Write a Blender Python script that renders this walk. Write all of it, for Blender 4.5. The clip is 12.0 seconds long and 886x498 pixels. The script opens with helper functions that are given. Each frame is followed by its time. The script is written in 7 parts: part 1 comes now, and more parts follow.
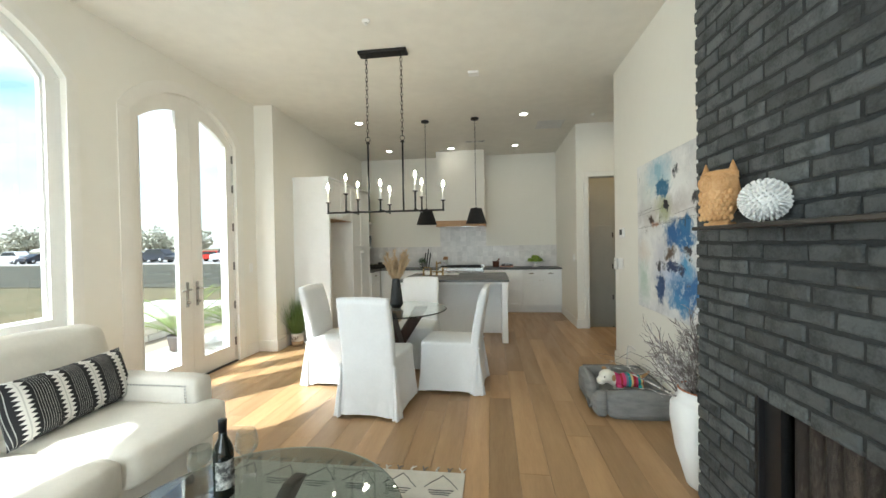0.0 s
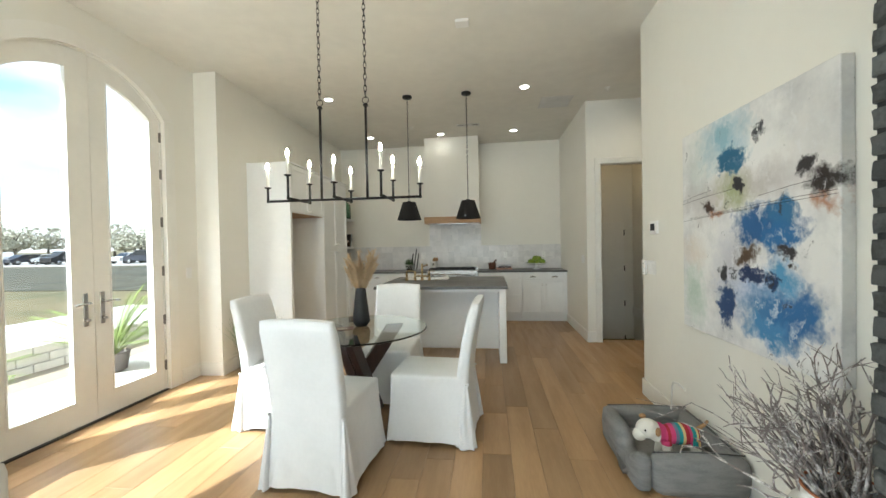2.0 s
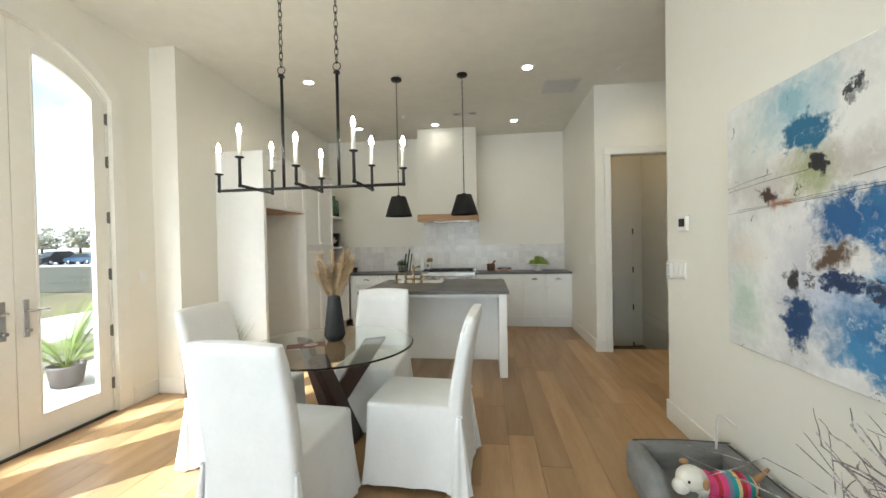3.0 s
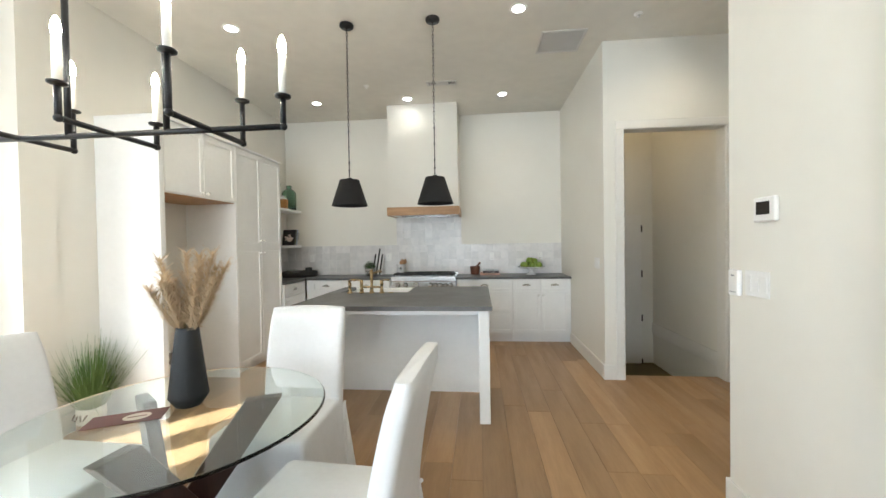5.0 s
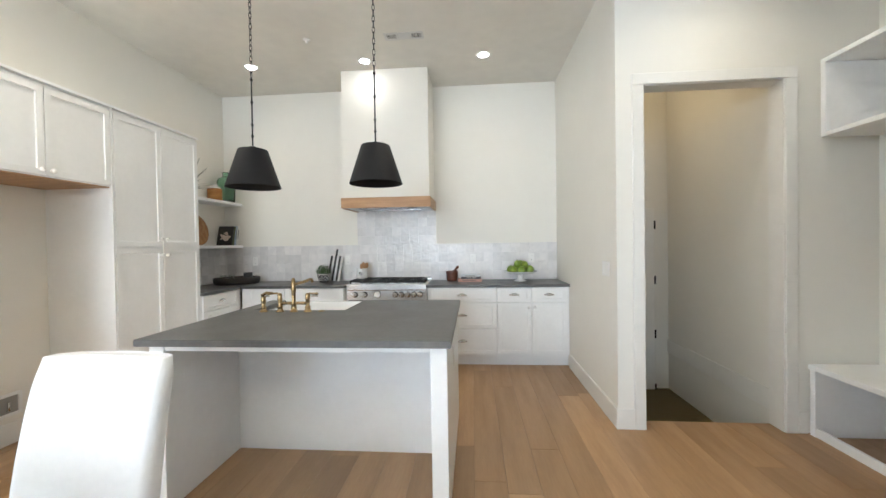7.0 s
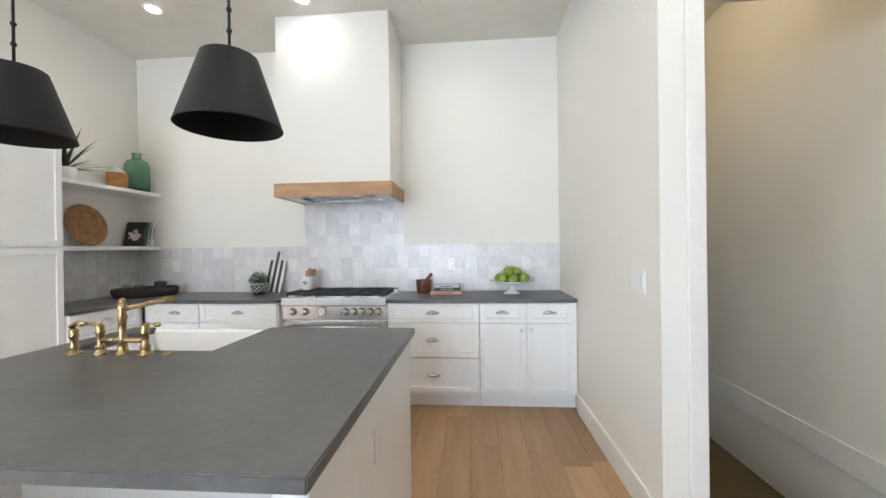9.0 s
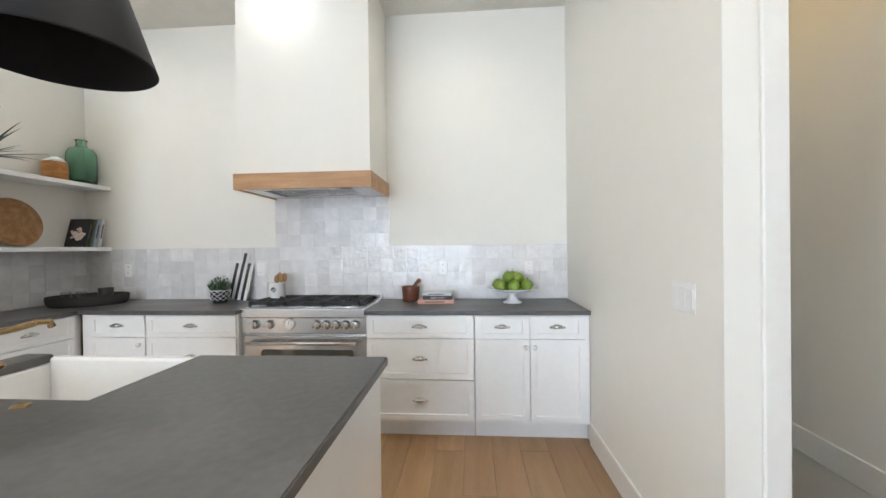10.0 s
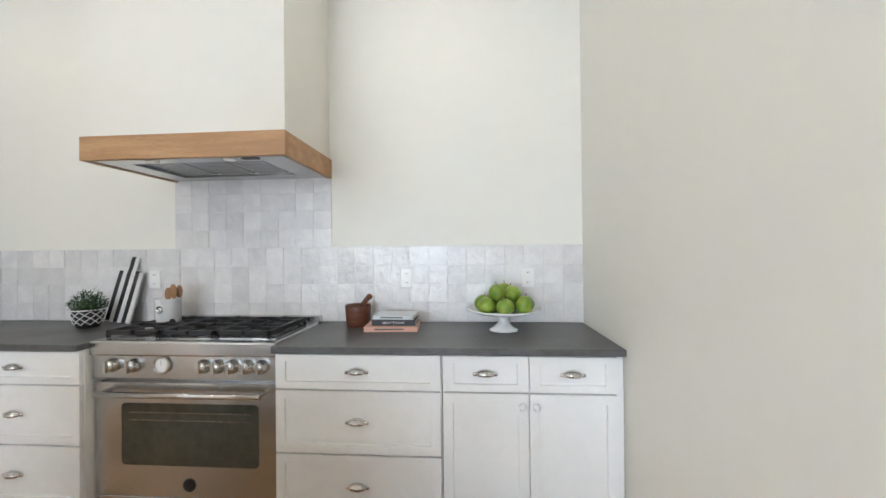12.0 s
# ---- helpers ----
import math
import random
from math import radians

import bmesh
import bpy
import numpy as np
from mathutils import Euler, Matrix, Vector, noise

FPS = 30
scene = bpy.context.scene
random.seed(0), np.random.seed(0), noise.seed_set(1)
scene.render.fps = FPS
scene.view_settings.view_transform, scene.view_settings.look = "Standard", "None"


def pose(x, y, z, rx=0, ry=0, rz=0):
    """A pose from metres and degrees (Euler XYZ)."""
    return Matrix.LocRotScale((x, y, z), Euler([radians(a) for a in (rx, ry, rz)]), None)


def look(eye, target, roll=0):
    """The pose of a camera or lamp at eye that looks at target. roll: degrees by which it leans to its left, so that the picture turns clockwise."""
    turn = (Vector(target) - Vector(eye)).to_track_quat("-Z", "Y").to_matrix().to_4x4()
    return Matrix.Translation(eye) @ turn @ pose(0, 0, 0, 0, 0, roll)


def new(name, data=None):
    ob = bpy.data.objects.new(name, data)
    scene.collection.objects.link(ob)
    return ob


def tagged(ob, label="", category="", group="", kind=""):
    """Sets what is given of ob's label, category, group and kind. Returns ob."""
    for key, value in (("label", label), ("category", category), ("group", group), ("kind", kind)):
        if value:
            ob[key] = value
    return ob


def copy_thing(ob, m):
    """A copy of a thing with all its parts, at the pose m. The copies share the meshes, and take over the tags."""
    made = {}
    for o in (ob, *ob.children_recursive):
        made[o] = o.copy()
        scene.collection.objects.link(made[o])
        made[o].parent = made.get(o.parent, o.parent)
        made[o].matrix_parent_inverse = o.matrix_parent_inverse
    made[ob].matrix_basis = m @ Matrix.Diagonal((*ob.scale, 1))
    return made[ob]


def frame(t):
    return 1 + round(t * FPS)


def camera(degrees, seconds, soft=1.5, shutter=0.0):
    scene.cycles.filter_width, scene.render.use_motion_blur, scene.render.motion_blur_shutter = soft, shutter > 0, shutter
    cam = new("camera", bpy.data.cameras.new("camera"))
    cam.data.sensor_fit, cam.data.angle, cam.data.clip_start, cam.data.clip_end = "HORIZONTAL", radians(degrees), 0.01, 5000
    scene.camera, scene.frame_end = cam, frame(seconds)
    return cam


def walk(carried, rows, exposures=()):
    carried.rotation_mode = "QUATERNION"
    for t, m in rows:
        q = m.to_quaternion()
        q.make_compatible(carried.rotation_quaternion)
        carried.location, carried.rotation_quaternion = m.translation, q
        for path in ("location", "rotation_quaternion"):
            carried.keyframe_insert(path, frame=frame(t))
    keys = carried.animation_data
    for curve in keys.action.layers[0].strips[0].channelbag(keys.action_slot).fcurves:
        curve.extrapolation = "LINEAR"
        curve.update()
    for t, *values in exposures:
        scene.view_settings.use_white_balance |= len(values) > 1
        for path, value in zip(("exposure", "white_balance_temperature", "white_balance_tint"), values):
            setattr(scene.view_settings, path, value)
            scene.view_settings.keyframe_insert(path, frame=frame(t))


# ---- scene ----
cam = camera(99.1, 12.0)
PATH = [
    (0, (0.784, 1.058, 1.433), (0.528, 3.041, 1.406), -1.0),
    (0.5, (0.792, 1.273, 1.415), (0.539, 3.256, 1.392), -1.0),
    (1, (0.773, 1.5, 1.43), (0.523, 3.484, 1.403), -1.0),
    (1.5, (0.781, 1.74, 1.419), (0.537, 3.725, 1.393), -1.0),
    (2, (0.809, 2.022, 1.42), (0.568, 4.008, 1.392), -1.1),
    (2.5, (0.791, 2.28, 1.412), (0.555, 4.266, 1.386), -1.1),
    (4.5, (0.901, 3.332, 1.402), (0.696, 5.321, 1.368), -1.0),
    (5, (0.927, 3.605, 1.391), (0.739, 5.596, 1.361), -0.9),
    (5.5, (1.004, 3.888, 1.392), (0.824, 5.88, 1.362), -1.0),
    (6, (1.043, 4.142, 1.379), (0.87, 6.135, 1.35), -0.9),
    (6.5, (1.062, 4.409, 1.373), (0.898, 6.402, 1.348), -0.9),
    (7, (1.133, 4.671, 1.372), (0.974, 6.664, 1.345), -0.9),
    (9, (1.336, 5.748, 1.341), (1.181, 7.742, 1.334), -0.8),
    (9.5, (1.354, 5.978, 1.351), (1.209, 7.973, 1.34), -0.7),
    (10, (1.363, 6.234, 1.359), (1.219, 8.229, 1.348), -0.7),
    (10.5, (1.385, 6.469, 1.367), (1.244, 8.464, 1.352), -0.6),
    (11, (1.448, 6.717, 1.374), (1.305, 8.711, 1.352), -0.7),
    (11.5, (1.469, 6.935, 1.378), (1.337, 8.93, 1.352), -0.5),
    (12, (1.521, 7.196, 1.34), (1.372, 9.191, 1.352), -0.6),
]
EXPOSURES = [(0, 1.2, 5850, 0), (2.5, 1.35, 5900, 1), (4.5, 1.75, 5700, 4), (7, 2.15, 5450, 7), (9, 2.3, 5300, 9), (12, 2.25, 5350, 8)]
walk(cam, [(t, look(eye, target, roll)) for t, eye, target, roll in PATH], EXPOSURES)

# ---- light ----
world = bpy.data.worlds.new("sky")
scene.world = world
world.use_nodes = True
wn = world.node_tree
sky = wn.nodes.new("ShaderNodeTexSky")
sky.sky_type = 'NISHITA'
sky.sun_disc = False
SUN_EL, SUN_DIR = radians(47), Vector((0.686, 0.727, 0)).normalized()
sky.sun_elevation = SUN_EL
sky.sun_rotation = math.atan2(-SUN_DIR.x, -SUN_DIR.y)
bg = wn.nodes["Background"]
bg.inputs["Strength"].default_value = 0.14
# thin broken cloud over the sky
wco = wn.nodes.new("ShaderNodeTexCoord")
wmap = wn.nodes.new("ShaderNodeMapping")
wmap.inputs["Scale"].default_value = (1.0, 1.0, 3.2)
wnoise = wn.nodes.new("ShaderNodeTexNoise")
wnoise.inputs["Scale"].default_value, wnoise.inputs["Detail"].default_value = 2.4, 8
wramp = wn.nodes.new("ShaderNodeMapRange")
wramp.inputs[1].default_value, wramp.inputs[2].default_value, wramp.inputs[4].default_value = 0.34, 0.60, 0.93
wmix = wn.nodes.new("ShaderNodeMix")
wmix.data_type = 'RGBA'
wmix.inputs[7].default_value = (5.6, 5.7, 5.8, 1)
wn.links.new(wco.outputs["Generated"], wmap.inputs[0])
wn.links.new(wmap.outputs[0], wnoise.inputs["Vector"])
wn.links.new(wnoise.outputs["Fac"], wramp.inputs[0])
wn.links.new(wramp.outputs[0], wmix.inputs[0])
wn.links.new(sky.outputs[0], wmix.inputs[6])
wn.links.new(wmix.outputs[2], bg.inputs[0])

sun_data = bpy.data.lights.new("sun", 'SUN')
sun_data.energy, sun_data.angle, sun_data.color = 5.0, radians(0.5), (1.0, 0.985, 0.955)
sun = new("sun", sun_data)
sun_way = Vector((SUN_DIR.x * math.cos(SUN_EL), SUN_DIR.y * math.cos(SUN_EL), -math.sin(SUN_EL)))
sun.matrix_world = look((-12, -12, 14), Vector((-12, -12, 14)) + sun_way)


def area_lamp(name, eye, target, sx, sy, watts, color):
    d = bpy.data.lights.new(name, 'AREA')
    d.shape, d.size, d.size_y, d.energy, d.color = 'RECTANGLE', sx, sy, watts, color
    ob = new(name, d)
    ob.matrix_world = look(eye, target)
    return ob


# the sky's light in the openings behind the walker
area_lamp("south_window_daylight", (-0.2, -2.70, 1.45), (-0.2, 4, 1.3), 2.9, 2.2, 60, (0.93, 0.97, 1.0))
area_lamp("west_window_daylight", (-2.58, 0.70, 1.85), (0, 0.70, 1.5), 1.25, 1.9, 20, (0.90, 0.97, 1.0))

# ---- materials ----
def mat(name, col, rough=0.5, metal=0.0, col2=None, scale=6.0, amt=0.5, bump=0.0, bscale=60.0, spec=None, stretch=(1, 1, 1), rand=0.0, tex='noise', rvar=0.0):
    """A surface with colour variation at two scales, uneven gloss and fine relief."""
    m = bpy.data.materials.new(name)
    m.use_nodes = True
    nt = m.node_tree
    N, L = nt.nodes, nt.links
    b = N["Principled BSDF"]
    b.inputs["Roughness"].default_value, b.inputs["Metallic"].default_value = rough, metal
    if spec is not None:
        b.inputs["Specular IOR Level"].default_value = spec
    co = N.new("ShaderNodeTexCoord")
    mp = N.new("ShaderNodeMapping")
    mp.inputs["Scale"].default_value = stretch
    L.new(co.outputs["Object"], mp.inputs[0])
    place = mp.outputs[0]
    if rand:
        piece = N.new("ShaderNodeObjectInfo")
        shift = N.new("ShaderNodeVectorMath")
        shift.operation = 'MULTIPLY_ADD'
        shift.inputs[1].default_value = (61, 43, 29)
        L.new(piece.outputs["Random"], shift.inputs[0])
        L.new(place, shift.inputs[2])
        place = shift.outputs[0]
    n1 = N.new("ShaderNodeTexNoise")
    n1.inputs["Scale"].default_value, n1.inputs["Detail"].default_value = scale, 6
    n2 = N.new("ShaderNodeTexNoise")
    n2.inputs["Scale"].default_value, n2.inputs["Detail"].default_value = scale * 9, 4
    mx = N.new("ShaderNodeMix")
    mx.data_type = 'RGBA'
    c2 = col2 if col2 else tuple(c * 0.9 for c in col)
    mx.inputs[6].default_value, mx.inputs[7].default_value = (*col, 1), (*c2, 1)
    av = N.new("ShaderNodeMath")
    av.operation = 'MULTIPLY_ADD'
    L.new(place, n1.inputs["Vector"])
    L.new(place, n2.inputs["Vector"])
    L.new(n2.outputs["Fac"], av.inputs[0])
    av.inputs[1].default_value = 0.5
    L.new(n1.outputs["Fac"], av.inputs[2])
    rm = N.new("ShaderNodeMapRange")
    rm.inputs[1].default_value, rm.inputs[2].default_value = 0.55, 0.95
    rm.inputs[3].default_value, rm.inputs[4].default_value = 0.0, amt * 2
    L.new(av.outputs[0], rm.inputs[0])
    L.new(rm.outputs[0], mx.inputs[0])
    out = mx.outputs[2]
    if rand:
        hs = N.new("ShaderNodeHueSaturation")
        r2 = N.new("ShaderNodeMapRange")
        r2.inputs[3].default_value, r2.inputs[4].default_value = 1 - rand, 1 + rand
        L.new(piece.outputs["Random"], r2.inputs[0])
        L.new(r2.outputs[0], hs.inputs["Value"])
        L.new(out, hs.inputs["Color"])
        out = hs.outputs[0]
    L.new(out, b.inputs["Base Color"])
    if rvar:
        r3 = N.new("ShaderNodeMapRange")
        r3.inputs[1].default_value, r3.inputs[2].default_value = 0.3, 0.7
        r3.inputs[3].default_value, r3.inputs[4].default_value = rough - rvar, rough + rvar
        L.new(n1.outputs["Fac"], r3.inputs[0])
        L.new(r3.outputs[0], b.inputs["Roughness"])
    if bump:
        n3 = N.new("ShaderNodeTexNoise")
        n3.inputs["Scale"].default_value, n3.inputs["Detail"].default_value = bscale, 5
        L.new(place, n3.inputs["Vector"])
        bp = N.new("ShaderNodeBump")
        bp.inputs["Strength"].default_value, bp.inputs["Distance"].default_value = bump, 0.01
        L.new(n3.outputs["Fac"], bp.inputs["Height"])
        L.new(bp.outputs[0], b.inputs["Normal"])
    return m


def glass_mat(name, col=(1, 1, 1), rough=0.0, ior=1.45):
    m = bpy.data.materials.new(name)
    m.use_nodes = True
    b = m.node_tree.nodes["Principled BSDF"]
    b.inputs["Base Color"].default_value = (*col, 1)
    b.inputs["Transmission Weight"].default_value = 1.0
    b.inputs["Roughness"].default_value, b.inputs["IOR"].default_value = rough, ior
    return m


def thin_glass_mat(name):
    """A thin clear wall of glass: see-through, with a sharp reflection that grows at the rim."""
    m = bpy.data.materials.new(name)
    m.use_nodes = True
    N, L = m.node_tree.nodes, m.node_tree.links
    clear, gloss, mix, fres = N.new("ShaderNodeBsdfTransparent"), N.new("ShaderNodeBsdfGlossy"), N.new("ShaderNodeMixShader"), N.new("ShaderNodeLayerWeight")
    clear.inputs["Color"].default_value = (0.95, 0.97, 0.965, 1)
    gloss.inputs["Roughness"].default_value = 0.03
    fres.inputs["Blend"].default_value = 0.12
    L.new(fres.outputs["Facing"], mix.inputs[0])
    L.new(clear.outputs[0], mix.inputs[1])
    L.new(gloss.outputs[0], mix.inputs[2])
    L.new(mix.outputs[0], N["Material Output"].inputs["Surface"])
    return m


def glow(name, col, strength):
    m = bpy.data.materials.new(name)
    m.use_nodes = True
    b = m.node_tree.nodes["Principled BSDF"]
    b.inputs["Base Color"].default_value = (0.8, 0.8, 0.8, 1)
    b.inputs["Emission Color"].default_value, b.inputs["Emission Strength"].default_value = (*col, 1), strength
    return m


WALL = mat("wall_paint", (0.80, 0.777, 0.712), 0.6, col2=(0.78, 0.756, 0.692), scale=1.2, bump=0.06, bscale=220)
CEIL = mat("ceiling_paint", (0.82, 0.795, 0.73), 0.8, scale=0.8, bump=0.05, bscale=180)
TRIM = mat("trim_paint", (0.82, 0.80, 0.75), 0.35, scale=2, amt=0.3, bump=0.02, bscale=120)
CAB = mat("cabinet_paint", (0.86, 0.86, 0.85), 0.32, scale=3, amt=0.25, bump=0.02, bscale=90)
COUNTER = mat("honed_stone", (0.066, 0.066, 0.066), 0.38, col2=(0.13, 0.128, 0.125), scale=3.5, amt=0.45, bump=0.03, bscale=300, rvar=0.08)
BLACK = mat("black_iron", (0.012, 0.012, 0.013), 0.42, metal=0.3, scale=20, bump=0.05, bscale=150)
STEEL = mat("brushed_steel", (0.57, 0.57, 0.565), 0.27, metal=1.0, scale=3, stretch=(1, 1, 12), amt=0.1)
CHROME = mat("polished_nickel", (0.7, 0.69, 0.67), 0.12, metal=1.0, scale=10)
BRASS = mat("aged_brass", (0.44, 0.32, 0.165), 0.28, metal=1.0, col2=(0.33, 0.23, 0.11), scale=14, amt=0.6, rvar=0.1)
GLASS = glass_mat("clear_glass")
THINGLASS = thin_glass_mat("thin_glass")
HINGE = mat("dark_nickel", (0.20, 0.19, 0.175), 0.35, metal=1.0, scale=20)
TGLASS = glass_mat("table_glass", (0.90, 0.97, 0.95))
LINEN = mat("white_slipcover", (0.79, 0.79, 0.795), 0.9, scale=5, amt=0.3, bump=0.25, bscale=420)
SOFA = mat("cream_sofa_fabric", (0.74, 0.70, 0.63), 0.9, scale=6, amt=0.4, bump=0.3, bscale=380)
WHITE = mat("white_plastic", (0.82, 0.81, 0.79), 0.4, scale=8, amt=0.15)
CERAMIC = mat("white_glaze", (0.85, 0.84, 0.82), 0.12, scale=5, amt=0.2)
HOODWOOD = mat("light_oak", (0.50, 0.30, 0.14), 0.45, col2=(0.38, 0.21, 0.09), scale=3, amt=0.7, stretch=(1, 6, 10), bump=0.08, bscale=60)
DARKWOOD = mat("espresso_wood", (0.045, 0.018, 0.012), 0.3, col2=(0.02, 0.008, 0.006), scale=5, stretch=(4, 4, 1), bump=0.05, bscale=50)
PLANK = mat("oak_plank", (0.40, 0.248, 0.120), 0.36, col2=(0.28, 0.163, 0.073), scale=1.6, amt=0.34, stretch=(7, 0.7, 1), bump=0.05, bscale=40, rand=0.22, rvar=0.06)
SUBFLOOR = mat("subfloor", (0.17, 0.105, 0.055), 0.8, scale=5)
BRICK = mat("charcoal_brick", (0.027, 0.029, 0.029), 0.75, col2=(0.072, 0.076, 0.076), scale=11, amt=0.75, bump=0.55, bscale=45, rand=0.32)
MORTAR = mat("dark_mortar", (0.024, 0.026, 0.026), 0.95, scale=20, bump=0.6, bscale=60)
BLACKGLASS = mat("black_enamel", (0.01, 0.01, 0.011), 0.15, scale=10)
BULB = glow("lamp_glow", (1.0, 0.84, 0.62), 130.0)
DOWNLIGHT = glow("downlight_glow", (1.0, 0.93, 0.82), 14.0)
CONCRETE = mat("concrete", (0.58, 0.56, 0.52), 0.9, scale=1.5, amt=0.5, bump=0.2, bscale=50)
STUCCO = mat("stucco", (0.75, 0.73, 0.69), 0.9, scale=2, bump=0.2, bscale=120)


# ---- building helpers ----
def box(bm, x0, x1, y0, y1, z0, z1, bevel=0.0, seg=1):
    m = Matrix.LocRotScale(((x0 + x1) / 2, (y0 + y1) / 2, (z0 + z1) / 2), None, (abs(x1 - x0), abs(y1 - y0), abs(z1 - z0)))
    vs = bmesh.ops.create_cube(bm, size=1, matrix=m)["verts"]
    if bevel:
        es = {e for v in vs for e in v.link_edges}
        bmesh.ops.bevel(bm, geom=list(es), offset=bevel, segments=seg, profile=0.5, affect='EDGES')
    return bm


def bx(*a, **k):
    return box(bmesh.new(), *a, **k)


def prism(bm, pts, axis, a0, a1):
    """Extrude a closed outline of (u, v) along an axis: 'x' takes (y, z), 'y' takes (x, z), 'z' takes (x, y)."""
    put = {'x': lambda u, v, a: (a, u, v), 'y': lambda u, v, a: (u, a, v), 'z': lambda u, v, a: (u, v, a)}[axis]
    lo = [bm.verts.new(put(u, v, a0)) for u, v in pts]
    hi = [bm.verts.new(put(u, v, a1)) for u, v in pts]
    n = len(pts)
    fs = [bm.faces.new(lo), bm.faces.new(hi)]
    fs += [bm.faces.new((lo[i], lo[(i + 1) % n], hi[(i + 1) % n], hi[i])) for i in range(n)]
    bmesh.ops.recalc_face_normals(bm, faces=fs)
    return bm


def lathe(bm, prof, cx=0, cy=0, n=28, z0=0.0, ring=False):
    """Turn a profile of (radius, height) about a vertical axis."""
    rings = []
    for r, z in prof:
        rings.append([bm.verts.new((cx + r * math.cos(2 * math.pi * i / n), cy + r * math.sin(2 * math.pi * i / n), z0 + z)) for i in range(n)])
    fs = []
    for a, b in zip(rings, rings[1:] + rings[:1] if ring else rings[1:]):
        fs += [bm.faces.new((a[i], a[(i + 1) % n], b[(i + 1) % n], b[i])) for i in range(n)]
    for f in fs:
        f.smooth = True
    if ring:
        bmesh.ops.recalc_face_normals(bm, faces=fs)
        return bm
    if prof[0][0] > 1e-4:
        fs.append(bm.faces.new(list(reversed(rings[0]))))
    if prof[-1][0] > 1e-4:
        fs.append(bm.faces.new(rings[-1]))
    return bm


def tube(bm, pts, r, n=8, r1=None):
    """A round bar along points, tapering to r1."""
    pts = [Vector(p) for p in pts]
    rings = []
    for i, p in enumerate(pts):
        d = (pts[min(i + 1, len(pts) - 1)] - pts[max(i - 1, 0)]).normalized()
        a = d.orthogonal().normalized() if i == 0 else (prev - d * prev.dot(d)).normalized()
        prev = a
        b = d.cross(a)
        rr = r if r1 is None else r + (r1 - r) * i / (len(pts) - 1)
        rings.append([bm.verts.new(p + (a * math.cos(t) + b * math.sin(t)) * rr) for t in (2 * math.pi * k / n for k in range(n))])
    for a, b in zip(rings, rings[1:]):
        for k in range(n):
            bm.faces.new((a[k], a[(k + 1) % n], b[(k + 1) % n], b[k])).smooth = True
    bm.faces.new(list(reversed(rings[0])))
    bm.faces.new(rings[-1])
    return bm


def ball(bm, c, r, sx=1, sy=1, sz=1, seg=16, rot=None):
    m = Matrix.Translation(c) @ (rot if rot else Matrix.Identity(4)) @ Matrix.Diagonal((r * sx, r * sy, r * sz, 1))
    vs = bmesh.ops.create_uvsphere(bm, u_segments=seg, v_segments=max(6, seg * 2 // 3), radius=1, matrix=m)["verts"]
    for f in {f for v in vs for f in v.link_faces}:
        f.smooth = True
    return bm


def mesh_of(name, bm, material):
    me = bpy.data.meshes.new(name)
    bm.to_mesh(me)
    bm.free()
    me.materials.append(material)
    return me


def origin_of(ob):
    p = Vector()
    while ob:
        p += ob.location
        ob = ob.parent
    return p


def part(name, bm, material, parent, label=""):
    """Links a bmesh, given in world coordinates, as one mesh under a thing or a part."""
    bm.transform(Matrix.Translation(-origin_of(parent)))
    ob = new(name, mesh_of(name, bm, material))
    ob.parent = parent
    return tagged(ob, label)


def thing(name, at, label, category, group="", kind=""):
    ob = new(name)
    ob.location = at
    ob.empty_display_size = 0.1
    return tagged(ob, label, category, group, kind)


def solid(name, bm, material, label, category, group="", kind="", at=None):
    """A thing or a piece of the setting that is one mesh."""
    o = Vector(at) if at else Vector()
    bm.transform(Matrix.Translation(-o))
    ob = new(name, mesh_of(name, bm, material))
    ob.location = o
    return tagged(ob, label, category, group, kind)


def setting(name, bm, material, label="", category="structure"):
    return solid(name, bm, material, label, category, kind="structure")


def arc(y0, y1, zs, rise, n=20):
    """Points of a flat arch from (y0, zs) to (y1, zs)."""
    a = (y1 - y0) / 2
    R = (a * a + rise * rise) / (2 * rise)
    t0 = math.asin(min(1, a / R))
    return [((y0 + y1) / 2 + R * math.sin(t), zs + rise - R + R * math.cos(t)) for t in (-t0 + 2 * t0 * i / n for i in range(n + 1))]


# ---- the setting ----
H = 3.365
XW, XO = -2.42, -2.66          # left wall, inside and outside
WIN = (2.10, 3.57, 0.82, 2.745, 0.40)   # window: y0, y1, sill, spring, rise
WIN2 = (-0.04, 1.43, 0.82, 2.745, 0.40)
DOOR = (4.072, 5.484, 0.0, 2.70, 0.35)

# left wall with the arched openings
bm = bmesh.new()
box(bm, XO, XW, -2.6, WIN2[0], -0.02, H)
box(bm, XO, XW, WIN2[0], WIN2[1], -0.02, WIN2[2])
box(bm, XO, XW, WIN2[1], WIN[0], -0.02, H)
box(bm, XO, XW, WIN[0], WIN[1], -0.02, WIN[2])
box(bm, XO, XW, WIN[1], DOOR[0], -0.02, H)
box(bm, XO, XW, DOOR[1], 5.88, -0.02, H)
for o in (WIN, WIN2, DOOR):
    prism(bm, arc(o[0], o[1], o[3], o[4]) + [(o[1], H), (o[0], H)], 'x', XO, XW)
setting("wall_west", bm, WALL, "cream painted wall with arched openings", "wall")
